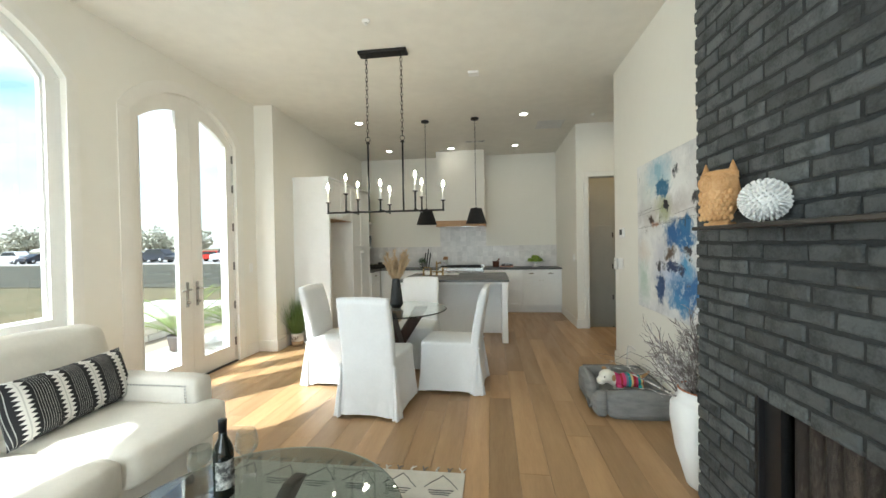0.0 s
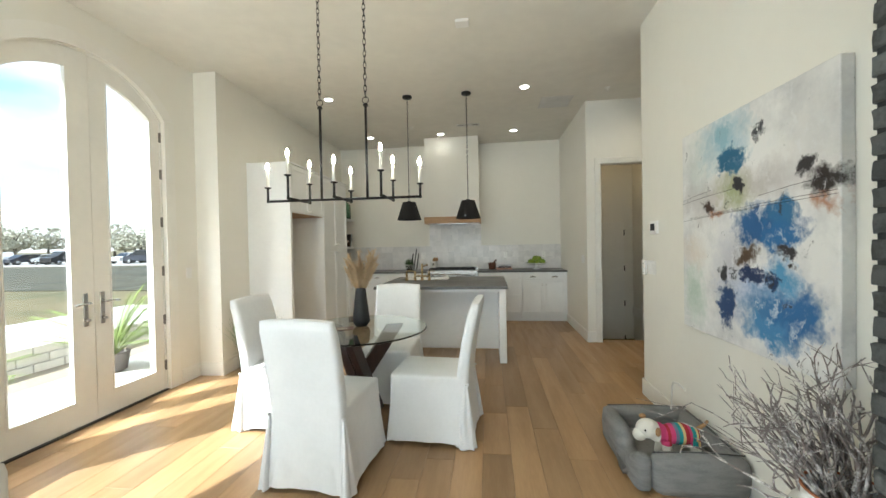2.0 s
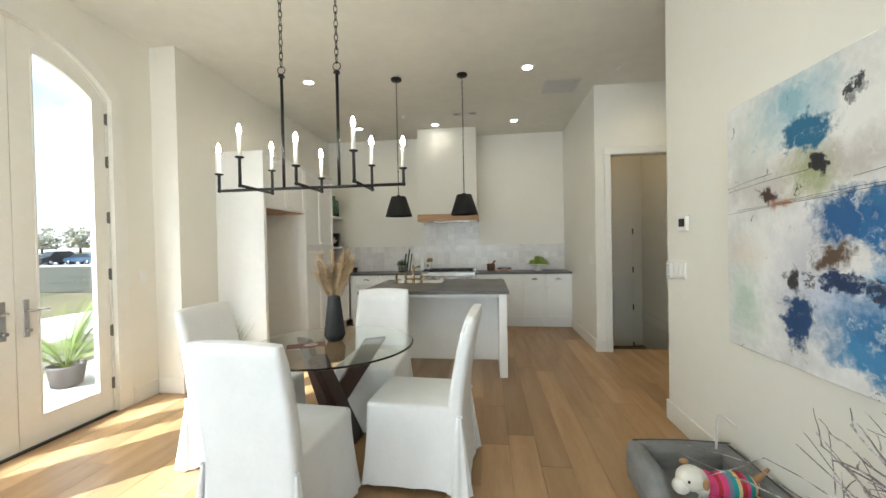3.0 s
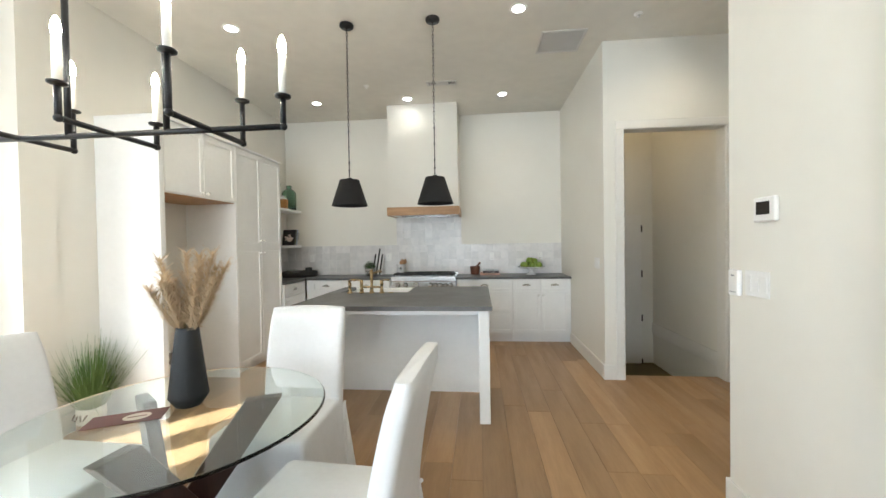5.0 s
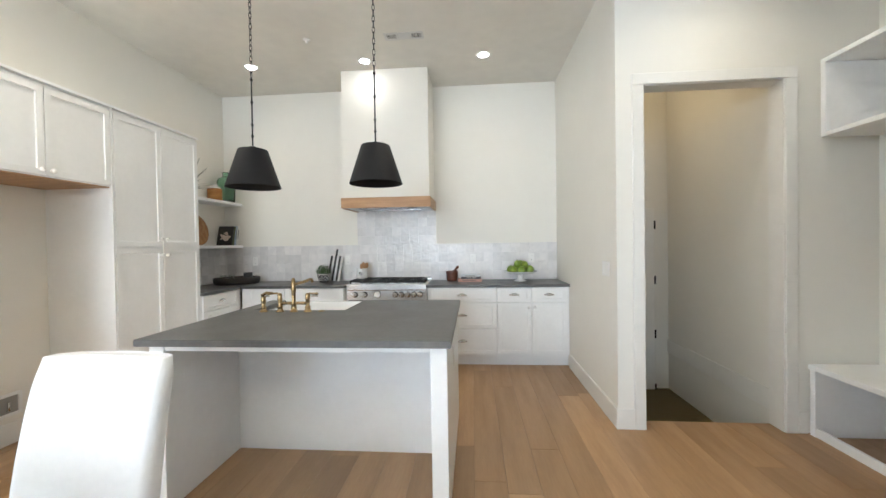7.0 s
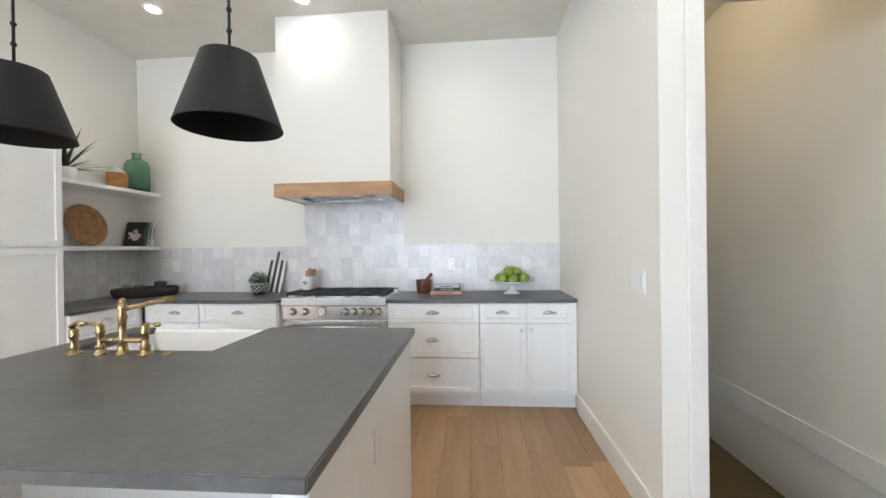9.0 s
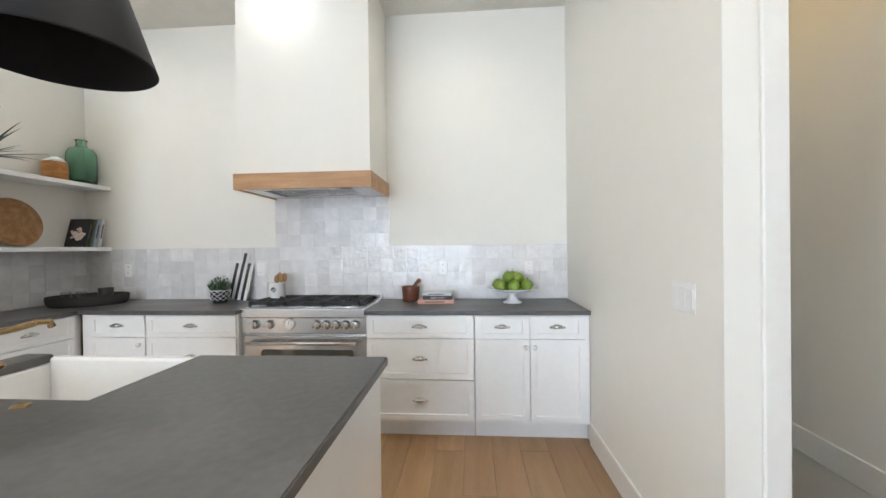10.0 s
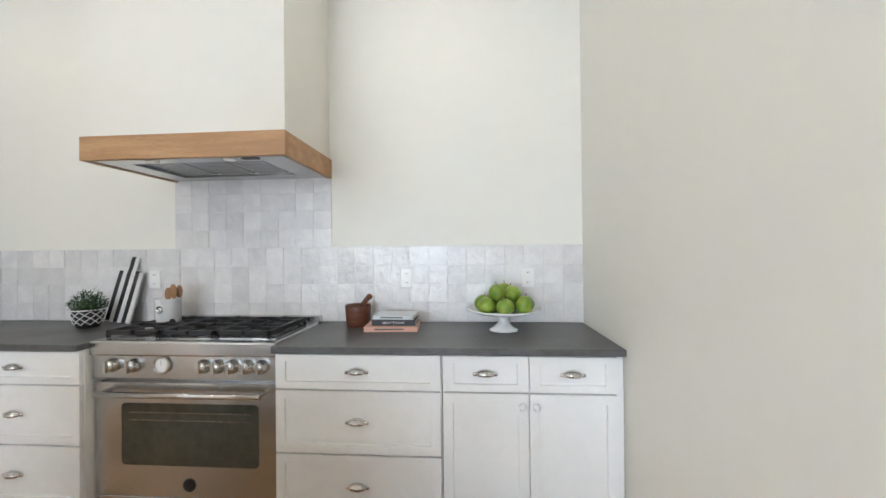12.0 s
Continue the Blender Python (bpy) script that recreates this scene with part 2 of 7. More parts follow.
# jog and kitchen walls
setting("wall_jog", bx(XO, -2.15, 5.88, 6.10, -0.02, H), WALL, "cream painted wall corner", "wall")
setting("wall_kitchen_west", bx(-2.40, -2.165, 6.10, 9.70, -0.02, H), WALL, "cream painted kitchen side wall", "wall")
setting("wall_north", bx(-2.165, 2.175, 9.475, 9.70, -0.02, H), WALL, "cream painted kitchen back wall", "wall")
setting("wall_kitchen_east", bx(2.175, 2.32, 7.51, 9.70, -0.8, H), WALL, "cream painted kitchen side wall", "wall")
setting("wall_east", bx(2.21, 2.36, -2.6, 5.675, -0.02, H), WALL, "cream painted living room wall", "wall")
bm = bmesh.new()
box(bm, XO, -1.7, -2.84, -2.6, -0.02, H)
box(bm, 1.3, 2.36, -2.84, -2.6, -0.02, H)
box(bm, -1.7, 1.3, -2.84, -2.6, -0.02, 0.3)
box(bm, -1.7, 1.3, -2.84, -2.6, 2.6, H)
setting("wall_south", bm, WALL, "cream painted wall", "wall")
# wall with the cased opening to the steps
bm = bmesh.new()
box(bm, 2.32, 2.355, 7.51, 7.64, -0.8, H)
box(bm, 3.325, 4.1, 7.51, 7.64, -0.8, H)
box(bm, 2.355, 3.325, 7.51, 7.64, 2.50, H)
setting("wall_stair", bm, WALL, "cream painted wall with a cased opening", "wall")
setting("wall_hall_east", bx(3.47, 3.62, 7.64, 9.42, -0.9, H), WALL, "cream painted stairwell wall", "wall")
setting("wall_hall_north", bx(2.32, 3.62, 9.42, 9.56, -0.9, H), WALL, "cream painted stairwell end wall", "wall")
setting("wall_mudroom_east", bx(3.93, 4.08, 4.2, 7.51, -0.02, H), WALL, "cream painted mudroom wall", "wall")
setting("wall_mudroom_south", bx(2.36, 4.08, 4.05, 4.2, -0.02, H), WALL, "cream painted mudroom wall", "wall")
setting("ceiling", bx(XO, 4.2, -2.8, 9.75, H, H + 0.12), CEIL, "plain cream ceiling", "ceiling")
FLOOR = setting("floor", bx(XO, 4.05, -2.6, 7.64, -0.10, -0.014), SUBFLOOR, "wide oak plank floor", "floor")
box(bm := bmesh.new(), -2.165, 2.175, 7.64, 9.475, -0.10, -0.014)
KFLOOR = setting("floor_kitchen", bm, SUBFLOOR, "wide oak plank floor", "floor")
setting("floor_landing", bx(2.32, 3.47, 8.40, 9.42, -0.80, -0.66), mat("grey_landing", (0.30, 0.30, 0.30), 0.6, scale=3), "grey landing floor below the steps", "floor")

# baseboards
BB, BT = 0.15, 0.016
bm = bmesh.new()
box(bm, XW, XW + BT, -2.6, DOOR[0] - 0.13, 0, BB, 0.004)
box(bm, XW, XW + BT, DOOR[1] + 0.13, 5.88 - BT, 0, BB, 0.004)
box(bm, XW + BT, -2.15 + BT, 5.88 - BT, 5.88, 0, BB, 0.004)
box(bm, -2.15, -2.15 + BT, 5.88, 6.10, 0, BB, 0.004)
box(bm, -2.165, -2.165 + BT, 6.10, 6.40, 0, BB, 0.004)
box(bm, 2.175 - BT, 2.175, 7.51, 8.86, 0, BB, 0.004)
box(bm, 2.175 - BT, 2.285, 7.51 - BT, 7.51, 0, BB, 0.004)
box(bm, 2.21 - BT, 2.21, 3.2, 5.675, 0, BB, 0.004)
box(bm, 2.21 - BT, 2.36 + BT, 5.675, 5.675 + BT, 0, BB, 0.004)
box(bm, 2.36, 2.36 + BT, 4.2, 5.675, 0, BB, 0.004)
box(bm, 3.395, 3.46, 7.51 - BT, 7.51, 0, BB, 0.004)
box(bm, 3.47 - BT, 3.47, 7.64, 9.42, 0.02, 0.18, 0.004)
setting("baseboard", bm, TRIM, "tall cream painted baseboard", "baseboard")

# door casing of the opening to the steps
bm = bmesh.new()
box(bm, 2.285, 2.366, 7.492, 7.5085, 0, 2.489, 0.004)
box(bm, 3.314, 3.395, 7.492, 7.5085, 0, 2.489, 0.004)
box(bm, 2.285, 3.395, 7.492, 7.5085, 2.4895, 2.57, 0.004)
box(bm, 2.356, 2.37, 7.509, 7.645, 0, 2.485)
box(bm, 3.31, 3.324, 7.509, 7.645, 0, 2.485)
box(bm, 2.356, 3.324, 7.509, 7.645, 2.4855, 2.499)
setting("trim_opening", bm, TRIM, "cream painted casing round the opening", "trim")


# ---- window and glazed doors ----
def arch_frame(bm, y0, y1, zb, zs, rise, w, x0, x1, n=20):
    """A frame of width w round an arched opening, with a bottom bar."""
    o = arc(y0, y1, zs, rise, n)
    i = arc(y0 + w, y1 - w, zs - 0.02, rise - w + 0.03, n)
    for k in range(n):
        prism(bm, [o[k], o[k + 1], i[k + 1], i[k]], 'x', x0, x1)
    box(bm, x0, x1, y0, y0 + w, zb, zs - 0.01)
    box(bm, x0, x1, y1 - w, y1, zb, zs - 0.01)
    box(bm, x0, x1, y0 + w, y1 - w, zb, zb + w)
    return bm


def casing(bm, y0, y1, zb, zs, rise, w, x0, x1, n=20):
    """A flat band outside an arched opening."""
    i = arc(y0, y1, zs, rise, n)
    o = arc(y0 - w, y1 + w, zs + 0.02, rise + w - 0.02, n)
    for k in range(n):
        prism(bm, [o[k], o[k + 1], i[k + 1], i[k]], 'x', x0, x1)
    box(bm, x0, x1, y0 - w, y0, zb, zs)
    box(bm, x0, x1, y1, y1 + w, zb, zs)
    return bm


VINYL = mat("window_vinyl", (0.80, 0.79, 0.76), 0.3, scale=3, amt=0.2)


def arched_window(name, W, lab):
    win = thing(name, (XO + 0.1, (W[0] + W[1]) / 2, W[2]), lab, "window", kind="structure")
    part("window_frame", arch_frame(bmesh.new(), W[0], W[1], W[2], W[3], W[4], 0.10, -2.56, -2.475), VINYL, win)
    part("window_bead", arch_frame(bmesh.new(), W[0] + 0.10, W[1] - 0.10, W[2] + 0.10, W[3] - 0.02, W[4] - 0.07, 0.018, -2.535, -2.50), VINYL, win)
    ip = arc(W[0] + 0.09, W[1] - 0.09, W[3] - 0.02, W[4] - 0.06)
    pane = part("pane", prism(bmesh.new(), [(W[1] - 0.09, W[2] + 0.09), (W[0] + 0.09, W[2] + 0.09)] + ip, 'x', -2.522, -2.516), GLASS, win)
    pane.visible_shadow = False
    part("window_sill", bx(-2.475, -2.395, W[0] - 0.03, W[1] + 0.03, W[2] - 0.03, W[2], 0.005), TRIM, win)


arched_window("window_1", WIN, "arched white picture window over the sofa")
arched_window("window_2", WIN2, "arched white picture window farther along the wall")
win = thing("window_3", (-0.2, -2.72, 0.3), "wide white window in the end wall", "window", kind="structure")
bm = bmesh.new()
for x in (-1.7, -0.74, 0.26, 1.22):
    box(bm, x, x + 0.08, -2.78, -2.73, 0.38, 2.52)
box(bm, -1.7, 1.3, -2.78, -2.73, 0.3, 0.38)
box(bm, -1.7, 1.3, -2.78, -2.73, 2.52, 2.6)
part("window_frame", bm, VINYL, win)
for x in (-1.62, -0.66, 0.34):
    o = part("pane", bx(x, x + 0.88, -2.757, -2.752, 0.38, 2.52), GLASS, win)
    o.visible_shadow = False

DX0, DX1 = -2.515, -2.465     # the door leaves' thickness
YM = (DOOR[0] + DOOR[1]) / 2       # crown of the arch
YS = 4.795                         # where the leaves meet


def z_arch(y):
    a, r = (DOOR[1] - DOOR[0]) / 2, DOOR[4]
    R = (a * a + r * r) / (2 * r)
    return DOOR[3] + r - R + math.sqrt(max(0, R * R - (y - YM) ** 2))


def leaf(name, y0, y1, g0, g1, hinge_y, handle_y, side):
    d = thing(name, (-2.49, (y0 + y1) / 2, 0.012), "closed white arched glazed door leaf with nickel lever", "door", kind="structure")
    n = 12
    bm = bmesh.new()
    ys = [y0 + (y1 - y0) * k / n for k in range(n + 1)]
    gs = [g0 + (g1 - g0) * k / n for k in range(n + 1)]
    gtop = lambda y: z_arch(y) - 0.155
    for k in range(n):
        prism(bm, [(ys[k], z_arch(ys[k]) - 0.012), (ys[k + 1], z_arch(ys[k + 1]) - 0.012), (gs[k + 1], gtop(gs[k + 1])), (gs[k], gtop(gs[k]))], 'x', DX0, DX1)
    prism(bm, [(y0, 0.2), (y0, z_arch(y0) - 0.012), (g0, gtop(g0)), (g0, 0.2)], 'x', DX0, DX1)
    prism(bm, [(y1, 0.2), (y1, z_arch(y1) - 0.012), (g1, gtop(g1)), (g1, 0.2)], 'x', DX0, DX1)
    box(bm, DX0, DX1, y0, y1, 0.012, 0.2)
    part("door_frame", bm, TRIM, d)
    bm = bmesh.new()
    for k in range(n):
        prism(bm, [(gs[k], gtop(gs[k])), (gs[k + 1], gtop(gs[k + 1])), (gs[k + 1], gtop(gs[k + 1]) - 0.012), (gs[k], gtop(gs[k]) - 0.012)], 'x', DX1 - 0.02, DX1 + 0.006)
    box(bm, DX1 - 0.02, DX1 + 0.006, g0, g0 + 0.012, 0.2, gtop(g0) - 0.012)
    box(bm, DX1 - 0.02, DX1 + 0.006, g1 - 0.012, g1, 0.2, gtop(g1) - 0.012)
    box(bm, DX1 - 0.02, DX1 + 0.006, g0 + 0.012, g1 - 0.012, 0.2, 0.212)
    part("glazing_bead", bm, TRIM, d)
    p = part("pane", prism(bmesh.new(), [(g1, 0.2), (g0, 0.2)] + [(y, gtop(y)) for y in gs], 'x', -2.494, -2.488), GLASS, d)
    p.visible_shadow = False
    for z in (0.25, 0.71, 1.20, 1.69, 2.17, 2.54):
        bm = bmesh.new()
        tube(bm, [(DX1 + 0.008, hinge_y, z - 0.05), (DX1 + 0.008, hinge_y, z + 0.05)], 0.008)
        box(bm, DX1 - 0.001, DX1 + 0.003, hinge_y - 0.012, hinge_y + 0.012, z - 0.045, z + 0.045)
        part("hinge", bm, HINGE, d, "nickel hinge")
    bm = bmesh.new()
    box(bm, DX1, DX1 + 0.01, handle_y - 0.02, handle_y + 0.02, 0.80, 1.07, 0.004)
    part("lever_plate", bm, STEEL, d, "brushed nickel plate")
    bm = bmesh.new()
    tube(bm, [(DX1 + 0.01, handle_y, 0.99), (DX1 + 0.055, handle_y, 0.99), (DX1 + 0.06, handle_y - side * 0.03, 0.992), (DX1 + 0.055, handle_y - side * 0.11, 0.985)], 0.010)
    tube(bm, [(DX1 + 0.01, handle_y, 0.85), (DX1 + 0.04, handle_y, 0.85)], 0.014)
    part("lever", bm, STEEL, d, "brushed nickel lever")
    return d


leaf("door_1", DOOR[0] + 0.022, YS - 0.002, 4.19, 4.63, DOOR[0] + 0.016, YS - 0.075, 1)
leaf("door_2", YS + 0.002, DOOR[1] - 0.022, 4.93, 5.362, DOOR[1] - 0.016, YS + 0.06, -1)
bm = bmesh.new()
arch_frame(bm, DOOR[0], DOOR[1], 0.0, DOOR[3], DOOR[4], 0.018, -2.56, -2.458)
casing(bm, DOOR[0] + 0.003, DOOR[1] - 0.003, 0, DOOR[3], DOOR[4], 0.115, XW, XW + 0.006)
casing(bm, WIN2[0] + 0.003, WIN2[1] - 0.003, 0.15, WIN2[3], WIN2[4], 0.085, XW, XW + 0.006)
casing(bm, WIN[0] + 0.003, WIN[1] - 0.003, 0.15, WIN[3], WIN[4], 0.085, XW, XW + 0.006)
setting("trim_arches", bm, TRIM, "flat cream casing round the arched openings", "trim")
setting("threshold", bx(-2.58, -2.425, DOOR[0] + 0.02, DOOR[1] - 0.02, -0.008, 0.012, 0.003), BLACK, "dark metal door threshold", "threshold")


# ---- kitchen ----
def fbox(bm, ax, pl, u0, u1, d0, d1, z0, z1, bevel=0.0):
    """A box on a front: u along it, d outwards. 'y' faces the room to the south, 'x' faces east."""
    if ax == 'y':
        return box(bm, u0, u1, pl - d1, pl - d0, z0, z1, bevel)
    if ax == 'x':
        return box(bm, pl + d0, pl + d1, u0, u1, z0, z1, bevel)
    return box(bm, pl - d1, pl - d0, u0, u1, z0, z1, bevel)


def shaker(bm, ax, pl, u0, u1, z0, z1, rail=0.058):
    """A framed front with a sunk panel, as one piece."""
    g = 0.0018
    u0, u1, z0, z1 = u0 + g, u1 - g, z0 + g, z1 - g
    r = min(rail, (z1 - z0) * 0.28)
    fbox(bm, ax, pl, u0, u1, 0, 0.02, z0, z1)
    out = Vector((0, -1, 0)) if ax == 'y' else Vector((1, 0, 0))
    bm.normal_update()
    front = [f for f in bm.faces if f.normal.dot(out) > 0.9]
    bmesh.ops.inset_individual(bm, faces=front, thickness=r)
    inner = front[0]
    k = 0 if ax == 'y' else 1
    um = (u0 + u1) / 2
    for v in inner.verts:
        v.co[k] += (rail - r) * (1 if v.co[k] < um else -1)
    bmesh.ops.inset_individual(bm, faces=[inner], thickness=0.003)
    for v in inner.verts:
        v.co -= out * 0.009
    return bm


def cup_mesh():
    bm = bmesh.new()
    bmesh.ops.create_uvsphere(bm, u_segments=16, v_segments=10, radius=1, matrix=Matrix.Diagonal((0.042, 0.026, 0.022, 1)))
    bmesh.ops.delete(bm, geom=[v for v in bm.verts if v.co.y > 0.003 or v.co.z < -0.009], context='VERTS')
    geo = bmesh.ops.solidify(bm, geom=list(bm.faces), thickness=0.0018)
    for f in bm.faces:
        f.smooth = True
    for s in (-1, 1):
        ball(bm, (s * 0.045, -0.002, 0), 0.011, 1, 0.35, 0.8, 10)
    return mesh_of("cup_pull", bm, CHROME)


def knob_mesh():
    bm = bmesh.new()
    lathe(bm, [(0.006, 0), (0.006, 0.012), (0.015, 0.016), (0.017, 0.022), (0.012, 0.029), (0.0, 0.031)], n=14)
    bm.transform(Matrix.Rotation(radians(90), 4, 'X'))
    return mesh_of("knob", bm, CERAMIC)


CUP, KNOB = cup_mesh(), knob_mesh()


def pull(parent, mesh, ax, pl, u, z):
    p = Vector((u, pl - 0.02, z)) if ax == 'y' else Vector((pl + 0.02, u, z))
    ob = new("cup_pull" if mesh is CUP else "knob", mesh)
    ob.parent = parent
    ob.location = p - origin_of(parent)
    if ax == 'x':
        ob.rotation_euler = (0, 0, radians(90))
    return ob


def unit(ax, pl, back, u0, u1, zb, zt, fronts, label, toe=True, name="base_cabinet", group="base cabinets"):
    """A cabinet: its body and its fronts; fronts are (u0, u1, z0, z1, kind, pull u, pull z)."""
    at = ((u0 + u1) / 2, (pl + back) / 2, 0) if ax == 'y' else ((pl + back) / 2, (u0 + u1) / 2, 0)
    c = thing(name, at, label, "cabinet", group)
    dep = abs(back - pl)
    bm = fbox(bmesh.new(), ax, pl, u0 + 0.001, u1 - 0.001, -dep, -0.001, zb, zt)
    if toe:
        fbox(bm, ax, pl, u0 + 0.001, u1 - 0.001, -dep, -0.075, 0, zb)
        part("toe_kick", fbox(bmesh.new(), ax, pl, u0 + 0.001, u1 - 0.001, -0.074, -0.062, 0.001, zb - 0.001, 0.001), CAB, c)
    part("body", bm, CAB, c)
    for a, b, z0, z1, kind, pu, pz in fronts:
        f = part("drawer" if kind == 'drawer' else "door", shaker(bmesh.new(), ax, pl, a, b, z0, z1), CAB, c)
        if pu is not None:
            o = pull(f, CUP if kind == 'drawer' else KNOB, ax, pl, pu, pz)
            tagged(o, "polished nickel cup pull" if kind == 'drawer' else "small white knob")
    return c


FY, BY = 8.885, 9.473      # front and back of the run on the back wall
ZB, ZT = 0.125, 0.885
D = [(0.14, 0.425), (0.43, 0.715), (0.72, 0.878)]
W3 = "white shaker drawer base under dark stone worktop"
W2 = "white shaker base cabinet under dark stone worktop"


def drawers(u0, u1):
    return [(u0, u1, a, b, 'drawer', (u0 + u1) / 2, (a + b) / 2) for a, b in D]


def drawer_door(u0, u1, knob):
    return [(u0, u1, D[2][0], D[2][1], 'drawer', (u0 + u1) / 2, (D[2][0] + D[2][1]) / 2), (u0, u1, 0.14, 0.715, 'door', knob, 0.665)]


RX0, RX1 = -0.335, 0.606
unit('y', FY, BY, RX1 + 0.012, 1.385, ZB, ZT, drawers(RX1 + 0.014, 1.38), W3)
unit('y', FY, BY, 1.386, 2.172, ZB, ZT, drawer_door(1.39, 1.763, 1.735) + drawer_door(1.766, 2.14, 1.795), W2)
unit('y', FY, BY, -1.05, RX0 - 0.006, ZB, ZT, drawers(-1.045, RX0 - 0.012), W3)
unit('y', FY, BY, -1.57, -1.051, ZB, ZT, drawer_door(-1.50, -1.052, -1.09), W2)
unit('x', -1.60, -2.163, 8.252, 8.90, ZB, ZT, drawer_door(8.262, 8.84, 8.32), W2)

# worktops
setting_top = bmesh.new()
prism(setting_top, [(-2.163, 8.252), (-1.565, 8.252), (-1.565, 8.845), (RX0 - 0.002, 8.845), (RX0 - 0.002, BY), (-2.163, BY)], 'z', 0.885, 0.915)
bmesh.ops.bevel(setting_top, geom=list(setting_top.edges), offset=0.004, segments=2, affect='EDGES')
solid("worktop", setting_top, COUNTER, "honed dark grey stone worktop in the corner", "worktop", at=(-1.2, 9.15, 0.885))
solid("worktop", bx(RX1 + 0.002, 2.172, 8.845, BY, 0.885, 0.915, 0.004), COUNTER, "honed dark grey stone worktop beside the range", "worktop", at=(1.4, 9.15, 0.885))

# tall units on the west wall
TX = -1.62
c = thing("fridge_surround", (-1.9, 6.9, 0), "white built-in surround for a missing refrigerator", "cabinet")
part("side_panel", bx(-2.163, TX + 0.02, 6.40, 6.448, 0, 2.446, 0.002), CAB, c)
part("side_panel", bx(-2.163, TX + 0.02, 7.345, 7.362, 0, 2.446, 0.002), CAB, c)
part("body", bx(-2.163, TX, 6.449, 7.344, 1.845, 2.446), CAB, c)
part("underside", bx(-2.163, TX, 6.449, 7.344, 1.838, 1.8445), HOODWOOD, c, "bare wood underside")
for a, b, k in ((6.452, 6.897, 6.865), (6.899, 7.342, 6.93)):
    f = part("door", shaker(bmesh.new(), 'x', TX, a, b, 1.85, 2.425), CAB, c)
    pull(f, KNOB, 'x', TX, k, 1.885)
part("top_rail", bx(-2.163, TX + 0.03, 6.40, 7.362, 2.4465, 2.466, 0.002), CAB, c)
c = thing("pantry_cabinet", (-1.9, 7.8, 0), "tall white shaker pantry cabinet, closed", "cabinet")
part("body", bx(-2.163, TX, 7.363, 8.25, 0.10, 2.446), CAB, c)
part("toe_kick", bx(-2.163, TX - 0.06, 7.363, 8.25, 0, 0.10), CAB, c)
for a, b, k in ((7.365, 7.806, 7.775), (7.808, 8.248, 7.84)):
    for z0, z1, zk in ((0.11, 1.376, 1.31), (1.387, 2.425, 1.45)):
        f = part("door", shaker(bmesh.new(), 'x', TX, a, b, z0, z1), CAB, c)
        pull(f, KNOB, 'x', TX, k, zk)
part("top_rail", bx(-2.163, TX + 0.03, 7.363, 8.252, 2.4465, 2.466, 0.002), CAB, c)
# water box in the empty fridge bay
c = thing("water_box", (-2.16, 7.07, 0.2), "white recessed water valve box in the wall", "wall box")
bm = bmesh.new()
box(bm, -2.164, -2.15, 6.99, 7.15, 0.20, 0.22)
box(bm, -2.164, -2.15, 6.99, 7.15, 0.34, 0.36)
box(bm, -2.164, -2.15, 6.99, 7.01, 0.22, 0.34)
box(bm, -2.164, -2.15, 7.13, 7.15, 0.22, 0.34)
part("frame", bm, WHITE, c)
part("back", bx(-2.164, -2.16, 7.01, 7.13, 0.22, 0.34), mat("box_shadow", (0.3, 0.29, 0.27), 0.6), c)
part("valve", tube(bmesh.new(), [(-2.16, 7.07, 0.24), (-2.15, 7.07, 0.24), (-2.15, 7.07, 0.30)], 0.008), CHROME, c)
# baseboard in the bay
setting("baseboard_bay", bx(-2.165, -2.15, 6.449, 7.344, 0, 0.15, 0.003), TRIM, "cream baseboard in the fridge bay", "baseboard")

# island
isl = thing("kitchen_island", (0.22, 7.1, 0), "white kitchen island with panelled ends, seating overhang", "island")
for x0, x1 in ((-0.548, -0.468), (0.918, 1.0)):
    part("end_panel", bx(x0, x1, 6.49, 7.71, 0, 0.88, 0.003), CAB, isl)
part("back_panel", bx(-0.468, 0.918, 7.115, 7.135, 0, 0.88), CAB, isl)
part("body", bx(-0.467, 0.917, 7.136, 7.70, 0.1, 0.69), CAB, isl)
part("apron", bx(-0.468, 0.918, 6.50, 6.52, 0.84, 0.88, 0.002), CAB, isl)
for a, b in ((-0.467, -0.115), (-0.11, 0.235)):
    part("door", bx(a, b, 7.701, 7.72, 0.11, 0.62, 0.003), CAB, isl)
for a, b in ((0.24, 0.575), (0.58, 0.917)):
    part("drawer", bx(a, b, 7.701, 7.72, 0.11, 0.87, 0.003), CAB, isl)
ol = part("outlet", bx(1.0, 1.006, 6.98, 7.05, 0.62, 0.74, 0.002), WHITE, isl, "white outlet plate")
part("socket", bx(1.006, 1.008, 7.0, 7.03, 0.64, 0.67, 0.0005), CAB, ol)
part("socket", bx(1.006, 1.008, 7.0, 7.03, 0.69, 0.72, 0.0005), CAB, ol)
SX0, SX1, SY0 = -0.45, 0.22, 7.28
bm = bmesh.new()
prism(bm, [(-0.578, 6.428), (1.023, 6.428), (1.023, 7.75), (SX1, 7.75), (SX1, SY0), (SX0, SY0), (SX0, 7.75), (-0.578, 7.75)], 'z', 0.88, 0.915)
bmesh.ops.bevel(bm, geom=list(bm.edges), offset=0.004, segments=2, affect='EDGES')
solid("island_worktop", bm, COUNTER, "honed dark grey stone island worktop", "worktop", at=(0.22, 7.1, 0.88))
c = thing("farmhouse_sink", (-0.115, 7.52, 0.65), "white apron-front fireclay sink in the island", "sink")
bm = bmesh.new()
box(bm, SX0 - 0.01, SX1 + 0.01, 7.27, 7.30, 0.691, 0.878, 0.006)
